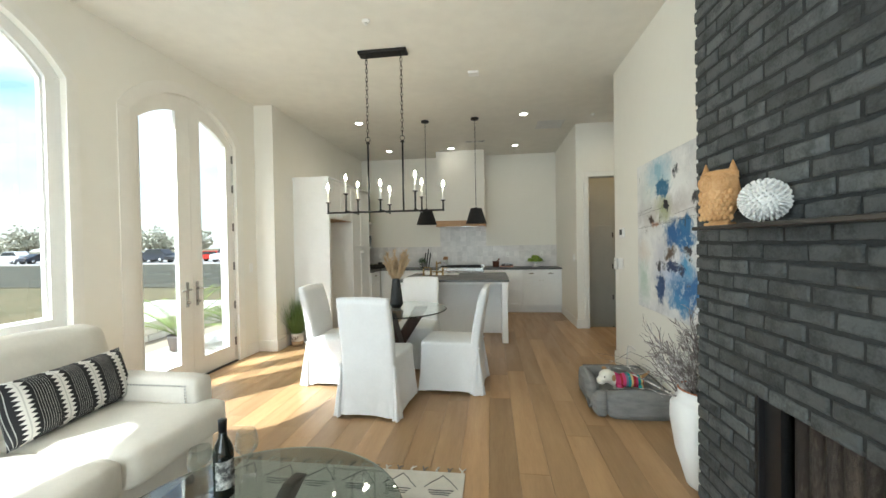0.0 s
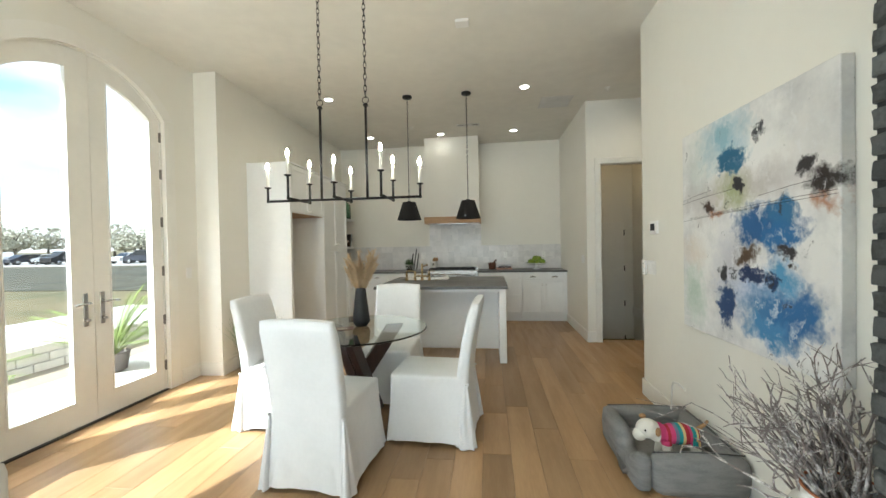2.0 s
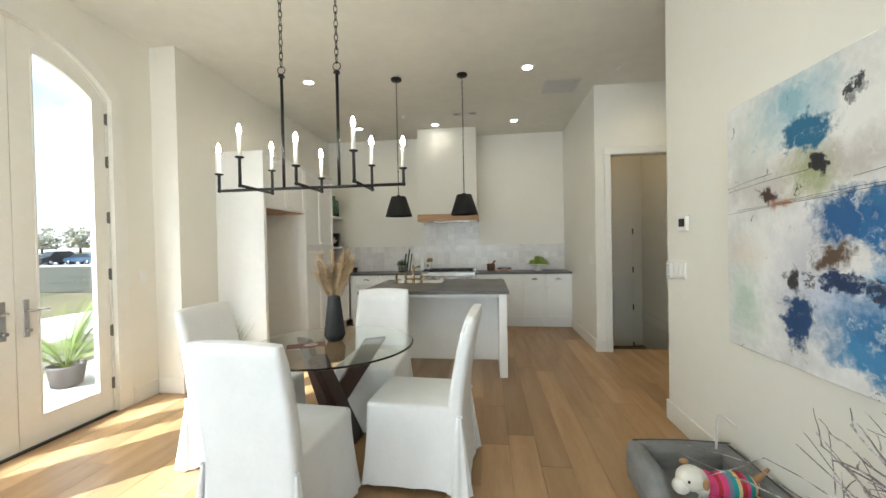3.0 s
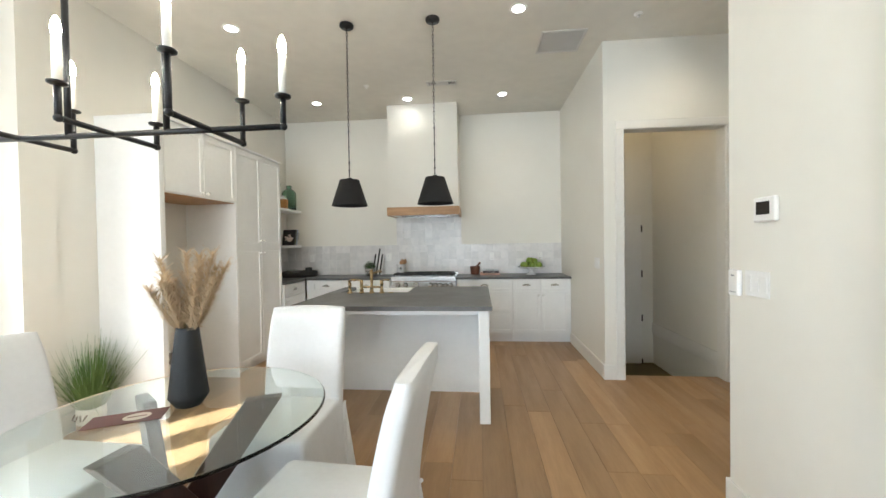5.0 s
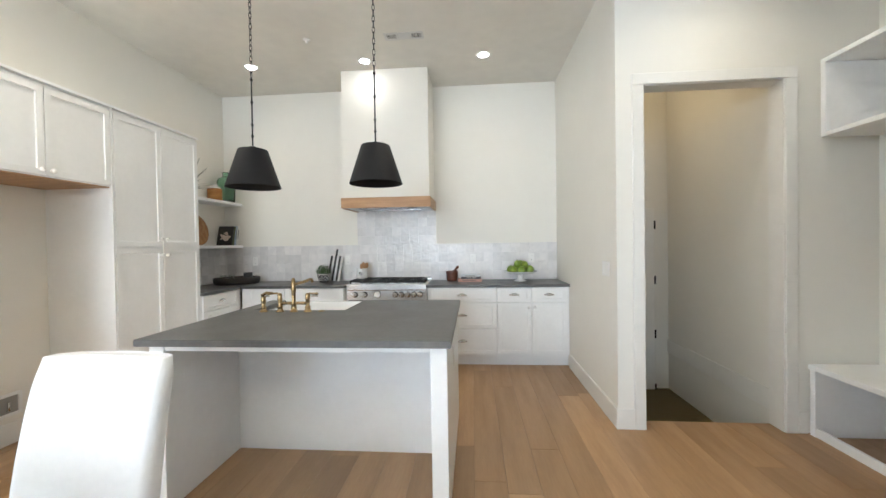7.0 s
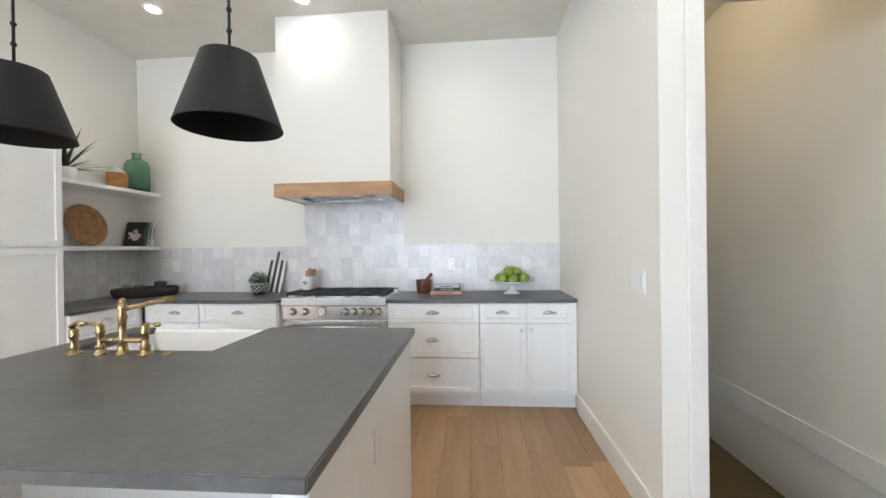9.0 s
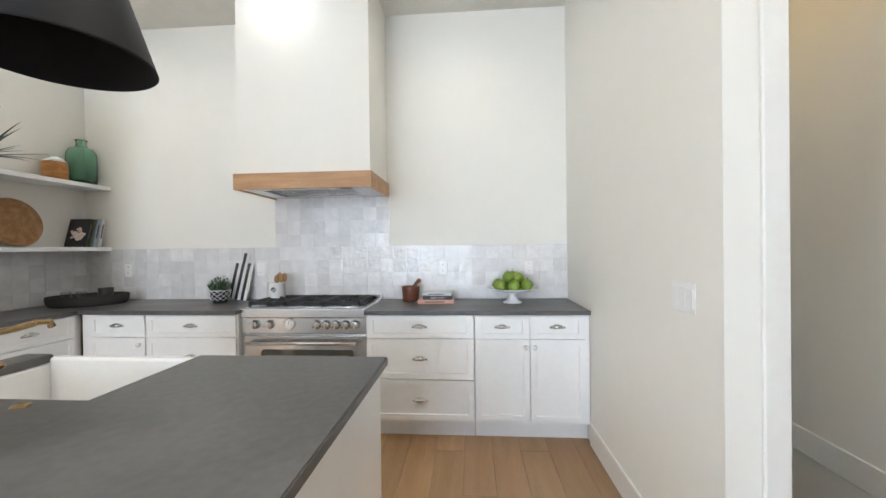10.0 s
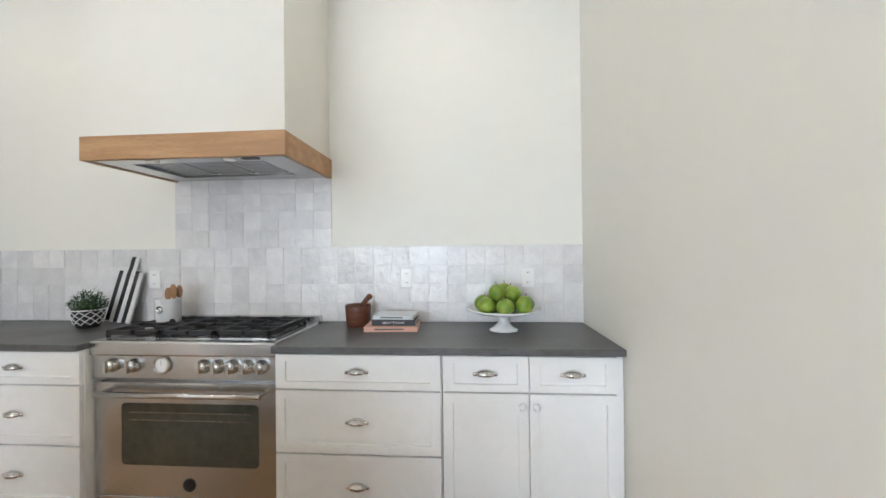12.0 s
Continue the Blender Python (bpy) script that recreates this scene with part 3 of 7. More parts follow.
box(bm, SX0 - 0.01, SX0 + 0.012, 7.30, 7.725, 0.691, 0.878, 0.004)
box(bm, SX1 - 0.012, SX1 + 0.01, 7.30, 7.725, 0.691, 0.878, 0.004)
box(bm, SX0, SX1, 7.29, 7.73, 0.692, 0.712)
part("basin", bm, CERAMIC, c)
part("apron", bx(SX0 + 0.001, SX1 - 0.001, 7.7265, 7.77, 0.65, 0.905, 0.012, 2), CERAMIC, c)
part("drain", lathe(bmesh.new(), [(0.045, 0.712), (0.045, 0.716), (0.03, 0.714), (0.0, 0.713)], -0.115, 7.5, 20), CHROME, c)

# bridge faucet
f = thing("bridge_faucet", (-0.12, 7.21, 0.915), "aged brass bridge faucet with two lever handles", "faucet")


def turned(cx, cy, top):
    """A turned brass post."""
    k = top / 0.14
    return lathe(bmesh.new(), [(0.028, 0), (0.028, 0.006), (0.02, 0.012), (0.017, 0.03 * k), (0.021, 0.036 * k), (0.013, 0.05 * k), (0.015, 0.09 * k), (0.019, 0.1 * k), (0.014, 0.108 * k), (0.017, 0.125 * k), (0.012, 0.138 * k), (0, 0.142 * k)], cx, cy, 18, 0.915)


for s in (-1, 1):
    p = part("post", turned(-0.12 + s * 0.1, 7.21, 0.13), BRASS, f)
    bm = bmesh.new()
    tube(bm, [(-0.12 + s * 0.1, 7.21, 1.035), (-0.12 + s * 0.12, 7.205, 1.045), (-0.12 + s * 0.165, 7.195, 1.043)], 0.008, 8, 0.006)
    ball(bm, (-0.12 + s * 0.17, 7.194, 1.043), 0.01, 1.6, 1, 1, 10)
    part("lever", bm, BRASS, p)
part("bridge", tube(bmesh.new(), [(-0.22, 7.21, 0.975), (-0.17, 7.21, 0.975), (-0.12, 7.21, 0.975), (-0.07, 7.21, 0.975), (-0.02, 7.21, 0.975)], 0.011, 10), BRASS, f)
part("column", turned(-0.12, 7.21, 0.22), BRASS, f)
sp = bmesh.new()
tube(sp, [(-0.12, 7.21, 1.10), (-0.118, 7.24, 1.105), (-0.10, 7.34, 1.112), (-0.09, 7.40, 1.122), (-0.085, 7.43, 1.12), (-0.084, 7.44, 1.10)], 0.011, 10)
ball(sp, (-0.12, 7.21, 1.135), 0.014, 1, 1, 1.2, 12)
part("spout", sp, BRASS, f)
f = thing("side_sprayer", (-0.34, 7.21, 0.915), "brass sprayer with a lever head beside the faucet", "sprayer")
part("post", turned(-0.34, 7.21, 0.11), BRASS, f)
part("head", tube(bmesh.new(), [(-0.35, 7.21, 1.03), (-0.31, 7.20, 1.05), (-0.26, 7.19, 1.048)], 0.011, 10, 0.007), BRASS, f)
solid("air_switch", lathe(bmesh.new(), [(0.022, 0), (0.022, 0.004), (0.014, 0.008), (0, 0.009)], 0.07, 7.225, 18, 0.915), BRASS, "small round brass button on the worktop", "button", at=(0.07, 7.225, 0.915))

# range
rg = thing("range", (0.15, 9.15, 0), "stainless steel gas range with six knobs and gauge", "range")
RY = 8.93
part("body", bx(RX0, RX1, RY + 0.03, 9.46, 0.11, 0.90), STEEL, rg)
part("control_panel", prism(bmesh.new(), [(RY + 0.01, 0.73), (RY - 0.012, 0.74), (RY - 0.012, 0.849), (RY + 0.04, 0.849), (RY + 0.04, 0.73)], 'x', RX0, RX1), STEEL, rg)
part("bullnose", bx(RX0, RX1, RY - 0.035, 9.40, 0.850, 0.922, 0.010, 2), STEEL, rg)
part("cooktop", bx(RX0 + 0.03, RX1 - 0.03, RY + 0.03, 9.36, 0.9225, 0.926), STEEL, rg)
bm = bx(RX0, RX1, 9.40, 9.46, 0.886, 0.955, 0.004)
part("vent_trim", bm, STEEL, rg)
for i in range(26):
    x = RX0 + 0.05 + i * 0.0328
    part("vent_slot", bx(x, x + 0.016, 9.399, 9.3995, 0.932, 0.946), BLACK, rg)
for i, x in enumerate((-0.228, -0.117, 0.240, 0.311, 0.382, 0.454, 0.526)):
    bm = bmesh.new()
    lathe(bm, [(0.033, 0), (0.034, 0.007), (0.028, 0.012), (0.0275, 0.032), (0.024, 0.037), (0, 0.038)], n=24)
    box(bm, -0.007, 0.007, -0.027, 0.027, 0.035, 0.050, 0.002)
    bm.transform(Matrix.Translation((x, RY - 0.012, 0.802)) @ Matrix.Rotation(radians(90), 4, 'X'))
    part("knob", bm, CHROME, rg, "steel control knob")
bm = lathe(bmesh.new(), [(0.042, 0), (0.043, 0.012), (0.036, 0.016), (0.035, 0.012)], n=28)
bm.transform(Matrix.Translation((0.031, RY - 0.012, 0.806)) @ Matrix.Rotation(radians(90), 4, 'X'))
gauge = part("gauge", bm, CHROME, rg, "round thermometer with a chrome rim")
bm = lathe(bmesh.new(), [(0.035, 0.011), (0.03, 0.0125), (0, 0.0125)], n=28)
bm.transform(Matrix.Translation((0.031, RY - 0.012, 0.806)) @ Matrix.Rotation(radians(90), 4, 'X'))
part("dial", bm, WHITE, gauge, "white dial")
bm = bmesh.new()
box(bm, 0.030, 0.032, RY - 0.0262, RY - 0.0255, 0.806, 0.828)
for k in range(9):
    a = radians(-120 + 30 * k)
    box(bm, 0.031 + 0.026 * math.sin(a) - 0.0015, 0.031 + 0.026 * math.sin(a) + 0.0015, RY - 0.0262, RY - 0.0255, 0.806 + 0.026 * math.cos(a) - 0.0015, 0.806 + 0.026 * math.cos(a) + 0.0015)
part("pointer", bm, BLACK, gauge)
od = part("oven_door", bx(RX0 + 0.006, RX1 - 0.006, RY - 0.008, RY + 0.028, 0.165, 0.715, 0.005), STEEL, rg)
bm = prism(bmesh.new(), [(x, z) for cx, cz, a0 in ((0.485, 0.596, 0), (-0.167, 0.596, 90), (-0.167, 0.340, 180), (0.485, 0.340, 270)) for x, z in [(cx + 0.022 * math.cos(radians(a0 + k * 22.5)), cz + 0.022 * math.sin(radians(a0 + k * 22.5))) for k in range(5)]], 'y', RY - 0.0095, RY - 0.0085)
part("oven_window", bm, mat("smoked_glass", (0.085, 0.088, 0.072), 0.06, col2=(0.05, 0.052, 0.045), scale=3), od, "dark oven glass with racks behind")
bm = bmesh.new()
for z in (0.535, 0.572):
    box(bm, -0.15, 0.47, RY - 0.0105, RY - 0.010, z, z + 0.002)
    for i in range(15):
        box(bm, -0.12 + i * 0.04, -0.116 + i * 0.04, RY - 0.0105, RY - 0.010, z + 0.002, z + 0.007)
part("oven_rack", bm, STEEL, od)
bm = bmesh.new()
tube(bm, [(RX0 + 0.06, RY - 0.062, 0.676), (0.15, RY - 0.062, 0.676), (RX1 - 0.06, RY - 0.062, 0.676)], 0.014, 14)
for x in (RX0 + 0.075, RX1 - 0.075):
    tube(bm, [(x, RY - 0.008, 0.676), (x, RY - 0.062, 0.676)], 0.011)
part("oven_handle", bm, CHROME, od, "polished steel bar handle")
bm = lathe(bmesh.new(), [(0.032, 0), (0.032, 0.003), (0.026, 0.005), (0, 0.005)], n=24)
bm.transform(Matrix.Translation((0.158, RY - 0.008, 0.228)) @ Matrix.Rotation(radians(90), 4, 'X'))
part("badge", bm, BLACK, od, "round dark badge")
part("lower_panel", bx(RX0 + 0.006, RX1 - 0.006, RY, RY + 0.028, 0.115, 0.160, 0.004), STEEL, rg)
for x in (RX0 + 0.04, RX1 - 0.04):
    for y in (RY + 0.06, 9.40):
        part("leg", lathe(bmesh.new(), [(0.022, 0), (0.018, 0.02), (0.018, 0.11)], x, y, 12), STEEL, rg)
IRON = mat("cast_iron", (0.012, 0.012, 0.012), 0.55, scale=40, bump=0.2, bscale=200)
for k in range(3):
    x0, x1 = RX0 + 0.035 + k * 0.286, RX0 + 0.035 + (k + 1) * 0.286 - 0.006
    bm = bmesh.new()
    y0, y1 = RY + 0.02, 9.355
    for a, b, c_, d_ in ((x0, x0 + 0.02, y0, y1), (x1 - 0.02, x1, y0, y1), (x0, x1, y0, y0 + 0.018), (x0, x1, y1 - 0.018, y1), (x0, x1, (y0 + y1) / 2 - 0.009, (y0 + y1) / 2 + 0.009)):
        box(bm, a, b, c_, d_, 0.940, 0.964, 0.002)
    xm = (x0 + x1) / 2
    for yc in ((y0 * 3 + y1) / 4, (y0 + y1 * 3) / 4):
        box(bm, xm - 0.009, xm + 0.009, yc - 0.12, yc - 0.035, 0.946, 0.966, 0.002)
        box(bm, xm - 0.009, xm + 0.009, yc + 0.035, yc + 0.12, 0.946, 0.966, 0.002)
        box(bm, x0 + 0.01, xm - 0.035, yc - 0.009, yc + 0.009, 0.946, 0.966, 0.002)
        box(bm, xm + 0.035, x1 - 0.01, yc - 0.009, yc + 0.009, 0.946, 0.966, 0.002)
    for x in (x0 + 0.007, x1 - 0.007):
        for y in (y0 + 0.007, y1 - 0.007):
            box(bm, x - 0.007, x + 0.007, y - 0.007, y + 0.007, 0.926, 0.946)
    part("grate", bm, IRON, rg, "black cast iron grate")
    for yc in ((y0 * 3 + y1) / 4, (y0 + y1 * 3) / 4):
        part("burner", lathe(bmesh.new(), [(0.05, 0.926), (0.05, 0.932), (0.036, 0.936), (0.036, 0.944), (0.03, 0.947), (0, 0.947)], xm, yc, 20), IRON, rg)

# hood
hd = thing("range_hood", (0.15, 9.2, 1.79), "plastered white chimney hood with an oak band", "hood")
part("chimney", bx(-0.347, 0.65, 8.915, 9.474, 1.905, H - 0.001), WALL, hd)
bm = bmesh.new()
box(bm, -0.362, 0.667, 8.88, 8.905, 1.795, 1.912, 0.002)
box(bm, -0.362, -0.337, 8.905, 9.472, 1.795, 1.912, 0.002)
box(bm, 0.642, 0.667, 8.905, 9.472, 1.795, 1.912, 0.002)
part("oak_band", bm, HOODWOOD, hd, "light oak band")
bm = bmesh.new()
box(bm, -0.336, 0.641, 8.906, 9.00, 1.80, 1.815)
box(bm, -0.336, 0.641, 9.36, 9.47, 1.80, 1.815)
box(bm, -0.336, -0.20, 9.00, 9.36, 1.80, 1.815)
box(bm, 0.50, 0.641, 9.00, 9.36, 1.80, 1.815)
part("liner", bm, STEEL, hd, "stainless hood liner")
for k in range(3):
    x0 = -0.20 + k * 0.2333
    fl = part("filter", bx(x0 + 0.004, x0 + 0.229, 9.002, 9.358, 1.819, 1.826), STEEL, hd)
    for j in range(8):
        part("slat", bx(x0 + 0.012 + j * 0.0265, x0 + 0.026 + j * 0.0265, 9.01, 9.35, 1.812, 1.8185), STEEL, fl)
for x in (-0.05, 0.35):
    part("hood_light", lathe(bmesh.new(), [(0.03, 0), (0.03, 0.004), (0, 0.004)], x, 8.955, 16, 1.796), WHITE, hd)
part("hood_switch", bx(0.42, 0.50, 8.935, 8.965, 1.796, 1.80, 0.001), BLACK, hd)

# open shelves
for z in (1.945, 1.395):
    solid("wall_shelf", bx(-2.163, -1.915, 8.252, 9.473, z - 0.035, z, 0.003), CAB, "white floating shelf beside the pantry cabinet", "shelf", "open shelves", at=(-2.04, 8.86, z - 0.035))


def outlet(x, z, ax='y', pl=9.462, u=None):
    o = thing("outlet", (x, pl, z) if ax == 'y' else (pl, x, z), "white double wall socket", "outlet", "wall sockets")
    pp = part("plate", fbox(bmesh.new(), ax, pl, x - 0.036, x + 0.036, 0, 0.006, z - 0.058, z + 0.058, 0.002), WHITE, o)
    for dz in (-0.028, 0.028):
        s = part("socket", fbox(bmesh.new(), ax, pl, x - 0.016, x + 0.016, 0.006, 0.008, z + dz - 0.014, z + dz + 0.014, 0.0008), WHITE, o)
        bm = bmesh.new()
        for k in (-0.006, 0.004):
            fbox(bm, ax, pl, x + k, x + k + 0.002, 0.008, 0.0084, z + dz - 0.004, z + dz + 0.006)
        part("slot", bm, BLACK, s)
    return o


for x in (1.13, 1.855, -1.745, -0.49):
    outlet(x, 1.18)
outlet(8.62, 1.16, 'x', -2.152)


# ---- things on worktops and shelves ----
CT = 0.9155
LEAF = mat("herb_leaf", (0.06, 0.13, 0.035), 0.6, col2=(0.03, 0.075, 0.02), scale=30, amt=0.8)
ALOE = mat("aloe_leaf", (0.035, 0.06, 0.035), 0.5, col2=(0.02, 0.035, 0.02), scale=20, amt=0.8)
POTBLACK = mat("black_pot", (0.012, 0.012, 0.013), 0.5, scale=20)


def blade(bm, base, way, length, width, droop, n=4):
    """A narrow leaf that bends over."""
    base, way = Vector(base), Vector(way).normalized()
    side = way.cross(Vector((0, 0, 1)))
    side = side.normalized() if side.length > 0.01 else Vector((1, 0, 0))
    prev = None
    for i in range(n + 1):
        t = i / n
        c = base + way * length * t + Vector((way.x, way.y, 0)) * droop * t * t * 0.6 - Vector((0, 0, droop * t * t))
        w = width * (1 - t) ** 0.7 + 0.0006
        cur = (bm.verts.new(c - side * w), bm.verts.new(c + way.cross(side) * w * 0.3), bm.verts.new(c + side * w))
        if prev:
            bm.faces.new((prev[0], prev[1], cur[1], cur[0]))
            bm.faces.new((prev[1], prev[2], cur[2], cur[1]))
        prev = cur


rnd = random.Random(5)
# herb pot
hx, hy = -0.742, 9.27
c = thing("herb_pot", (hx, hy, CT), "green herb in a black pot with white lattice", "plant")
part("pot", lathe(bmesh.new(), [(0.05, 0), (0.062, 0.02), (0.075, 0.06), (0.08, 0.105), (0.076, 0.108), (0.07, 0.09), (0.0, 0.09)], hx, hy, 24, CT), POTBLACK, c)
bm = bmesh.new()
for s in (-1, 1):
    for k in range(10):
        pts = []
        for i in range(7):
            t = i / 6
            a = 2 * math.pi * k / 10 + s * t * 1.3
            r = 0.064 + 0.0165 * t + (0.0025 if t < 0.8 else 0.0015)
            pts.append((hx + r * math.cos(a), hy + r * math.sin(a), CT + 0.02 + 0.078 * t))
        tube(bm, pts, 0.0022, 5)
lathe(bm, [(0.079, 0.1), (0.083, 0.1), (0.083, 0.107), (0.079, 0.107)], hx, hy, 24, CT, True)
part("lattice", bm, WHITE, c, "white lattice pattern")
bm = bmesh.new()
for i in range(620):
    a, r, z = rnd.uniform(0, 6.28), 0.085 * math.sqrt(rnd.random()), rnd.random()
    p = Vector((hx + r * math.cos(a), hy + r * math.sin(a), CT + 0.10 + 0.115 * z * (1.1 - (r / 0.1) ** 2)))
    blade(bm, p, (math.cos(a) * rnd.uniform(0, 1), math.sin(a) * rnd.uniform(0, 1), rnd.uniform(0.2, 1)), rnd.uniform(0.012, 0.03), 0.004, 0.004, 2)
part("foliage", bm, LEAF, c)

# striped cutting board leaning on the tiles
STRIPE_W = mat("white_marble", (0.74, 0.73, 0.71), 0.25, col2=(0.6, 0.6, 0.6), scale=12, amt=0.5)
STRIPE_B = mat("black_marble", (0.02, 0.02, 0.022), 0.25, col2=(0.06, 0.06, 0.06), scale=12, amt=0.5)


bdx, bdy = -0.655, 9.36
c = thing("cutting_board", (bdx, bdy, CT), "black and white striped marble board with a handle", "cutting board")
for i in range(6):
    a, b = -0.081 + 0.027 * i, -0.081 + 0.027 * (i + 1)
    bm = box(bmesh.new(), a, b - 0.0004, 0, 0.014, 0 if i else 0.008, 0.325 if i not in (0, 5) else 0.318, 0.001)
    if i in (2, 3):
        box(bm, a + 0.0004, b - 0.0008, 0.0005, 0.0135, 0.325, 0.412 if i == 2 else 0.408, 0.003)
    bm.transform(Matrix.Translation((bdx, bdy, CT)) @ Matrix.Rotation(radians(6), 4, 'Y') @ Matrix.Translation((0, 0, 0.009)) @ Matrix.Rotation(radians(-13), 4, 'X'))
    part("stripe", bm, STRIPE_W if i % 2 else STRIPE_B, c, "white marble strip" if i % 2 else "black marble strip")

# utensil crock
ux, uy = -0.258, 9.29
c = thing("utensil_crock", (ux, uy, CT), "cream enamel crock holding wooden utensils", "crock")
part("crock", lathe(bmesh.new(), [(0.064, 0), (0.066, 0.004), (0.066, 0.155), (0.069, 0.159), (0.069, 0.166), (0.062, 0.166), (0.061, 0.02), (0, 0.02)], ux, uy, 28, CT), CERAMIC, c)
bm = lathe(bmesh.new(), [(0.022, 0), (0.022, 0.003), (0.017, 0.004), (0.017, 0.002), (0.006, 0.002), (0.005, 0.004), (0, 0.004)], n=20)
bm.transform(Matrix.Translation((ux + 0.004, uy - 0.0655, CT + 0.108)) @ Matrix.Rotation(radians(90), 4, 'X'))
part("medallion", bm, CHROME, c, "round metal medallion")
UW = mat("utensil_wood", (0.32, 0.17, 0.07), 0.6, scale=10, stretch=(6, 6, 1))
for dx, dy, tx, ty, hh in ((0.01, 0.0, 0.05, -0.01, 0.225), (0.0, 0.02, 0.02, 0.02, 0.235), (0.025, 0.015, 0.075, 0.01, 0.23), (-0.02, 0.0, 0.0, 0.0, 0.215)):
    bm = bmesh.new()
    tube(bm, [(ux + dx * 0.5, uy + dy * 0.5, CT + 0.03), (ux + (dx + tx) / 2, uy + (dy + ty) / 2, CT + 0.16)], 0.006, 8)
    ball(bm, (ux + tx * 0.85, uy + ty * 0.85, CT + hh - 0.025), 0.03, 0.75, 0.22, 1.25, 12)
    part("spoon", bm, UW, c, "wooden spoon")

# mortar and pestle
mx_, my_ = 0.868, 9.33
MW = mat("mortar_wood", (0.16, 0.055, 0.025), 0.35, col2=(0.09, 0.03, 0.015), scale=8, stretch=(1, 1, 5), amt=0.7)
c = thing("mortar", (mx_, my_, CT), "reddish wooden mortar with its pestle", "mortar")
part("bowl", lathe(bmesh.new(), [(0.062, 0), (0.066, 0.004), (0.069, 0.05), (0.072, 0.09), (0.074, 0.118), (0.072, 0.123), (0.064, 0.118), (0.05, 0.05), (0, 0.045)], mx_, my_, 28, CT), MW, c)
bm = bmesh.new()
tube(bm, [(mx_ - 0.03, my_, CT + 0.06), (mx_ + 0.03, my_ - 0.01, CT + 0.125), (mx_ + 0.065, my_ - 0.015, CT + 0.165)], 0.011, 10, 0.016)
ball(bm, (mx_ + 0.07, my_ - 0.016, CT + 0.17), 0.018, 1, 1, 1, 12)
part("pestle", bm, MW, c)

# stacked books


def book(name, cx, cy, z, w, d, h, cover, rot, lab, group="stacked books", title=""):
    b = thing(name, (0, 0, 0), lab, "book", group)
    bm = bmesh.new()
    box(bm, -w / 2, w / 2, -d / 2, d / 2, 0, 0.003, 0.001)
    box(bm, -w / 2, w / 2, -d / 2, d / 2, h - 0.003, h, 0.001)
    box(bm, -w / 2, w / 2, -d / 2, -d / 2 + 0.003, 0.003, h - 0.003)
    part("cover", bm, cover, b)
    part("pages", bx(-w / 2 + 0.004, w / 2 - 0.004, -d / 2 + 0.0035, d / 2 - 0.004, 0.0035, h - 0.0035), PAPER, b, "cream page block")
    if title:
        cu = bpy.data.curves.new("title", 'FONT')
        cu.body, cu.size, cu.align_x, cu.align_y, cu.extrude = title, h * 0.62, 'CENTER', 'CENTER', 0.0002
        t0 = bpy.data.objects.new("t", cu)
        me = bpy.data.meshes.new_from_object(t0)
        bpy.data.objects.remove(t0)
        me.transform(Matrix.Translation((0, -d / 2 - 0.0004, h / 2)) @ Matrix.Rotation(radians(90), 4, 'X'))
        me.materials.clear()
        me.materials.append(WHITE)
        o = new("spine_title", me)
        o.parent = b
    elif h > 0.02:
        part("spine_title", bx(-w * 0.3, w * 0.25, -d / 2 - 0.0004, -d / 2, h * 0.35, h * 0.65), mat("spine_ink", (0.12, 0.11, 0.1), 0.6), b)
    b.matrix_basis = pose(cx, cy, z, 0, 0, rot)
    return b


PAPER = mat("paper", (0.75, 0.72, 0.65), 0.9, scale=40, stretch=(1, 1, 30), amt=0.4)
book("book", 1.085, 9.27, CT, 0.285, 0.20, 0.028, mat("pink_cover", (0.62, 0.36, 0.28), 0.6), 3, "salmon-covered book at the bottom of a stack")
book("book", 1.10, 9.28, CT + 0.0285, 0.235, 0.17, 0.03, mat("black_cover", (0.03, 0.03, 0.035), 0.5), 1, "black-covered book with white spine lettering", title="HOW TO EAT")
book("book", 1.10, 9.285, CT + 0.059, 0.225, 0.165, 0.022, mat("pale_cover", (0.62, 0.65, 0.68), 0.5), -3, "pale grey-blue book on top of a stack")

# cake stand with green pears
px_, py_ = 1.69, 9.24
c = thing("cake_stand", (px_, py_, CT), "white glazed footed cake stand with scalloped rim", "cake stand")
part("foot", lathe(bmesh.new(), [(0.075, 0), (0.075, 0.006), (0.05, 0.018), (0.032, 0.04), (0.03, 0.065), (0.04, 0.082), (0.0, 0.084)], px_, py_, 28, CT), CERAMIC, c)
bm = bmesh.new()
prof = [(0.0, 0.084), (0.08, 0.085), (0.15, 0.095), (0.195, 0.112), (0.197, 0.118), (0.15, 0.102), (0.08, 0.092), (0.0, 0.091)]
lathe(bm, prof, px_, py_, 40, CT)
part("plate", bm, CERAMIC, c)
PEAR = mat("pear_skin", (0.27, 0.33, 0.035), 0.32, col2=(0.15, 0.24, 0.02), scale=14, amt=0.8, bump=0.05, bscale=200)
STEM = mat("stem", (0.08, 0.04, 0.02), 0.8)
pear_bm = lathe(bmesh.new(), [(0.0, 0), (0.022, 0.003), (0.04, 0.02), (0.046, 0.042), (0.041, 0.066), (0.029, 0.085), (0.018, 0.095), (0.006, 0.098), (0.0, 0.096)], n=20)
pear_mesh = mesh_of("pear", pear_bm, PEAR)
stem_mesh = mesh_of("stem", tube(bmesh.new(), [(0, 0, 0.094), (0.002, 0, 0.105), (0.006, 0.002, 0.115)], 0.002, 6), STEM)
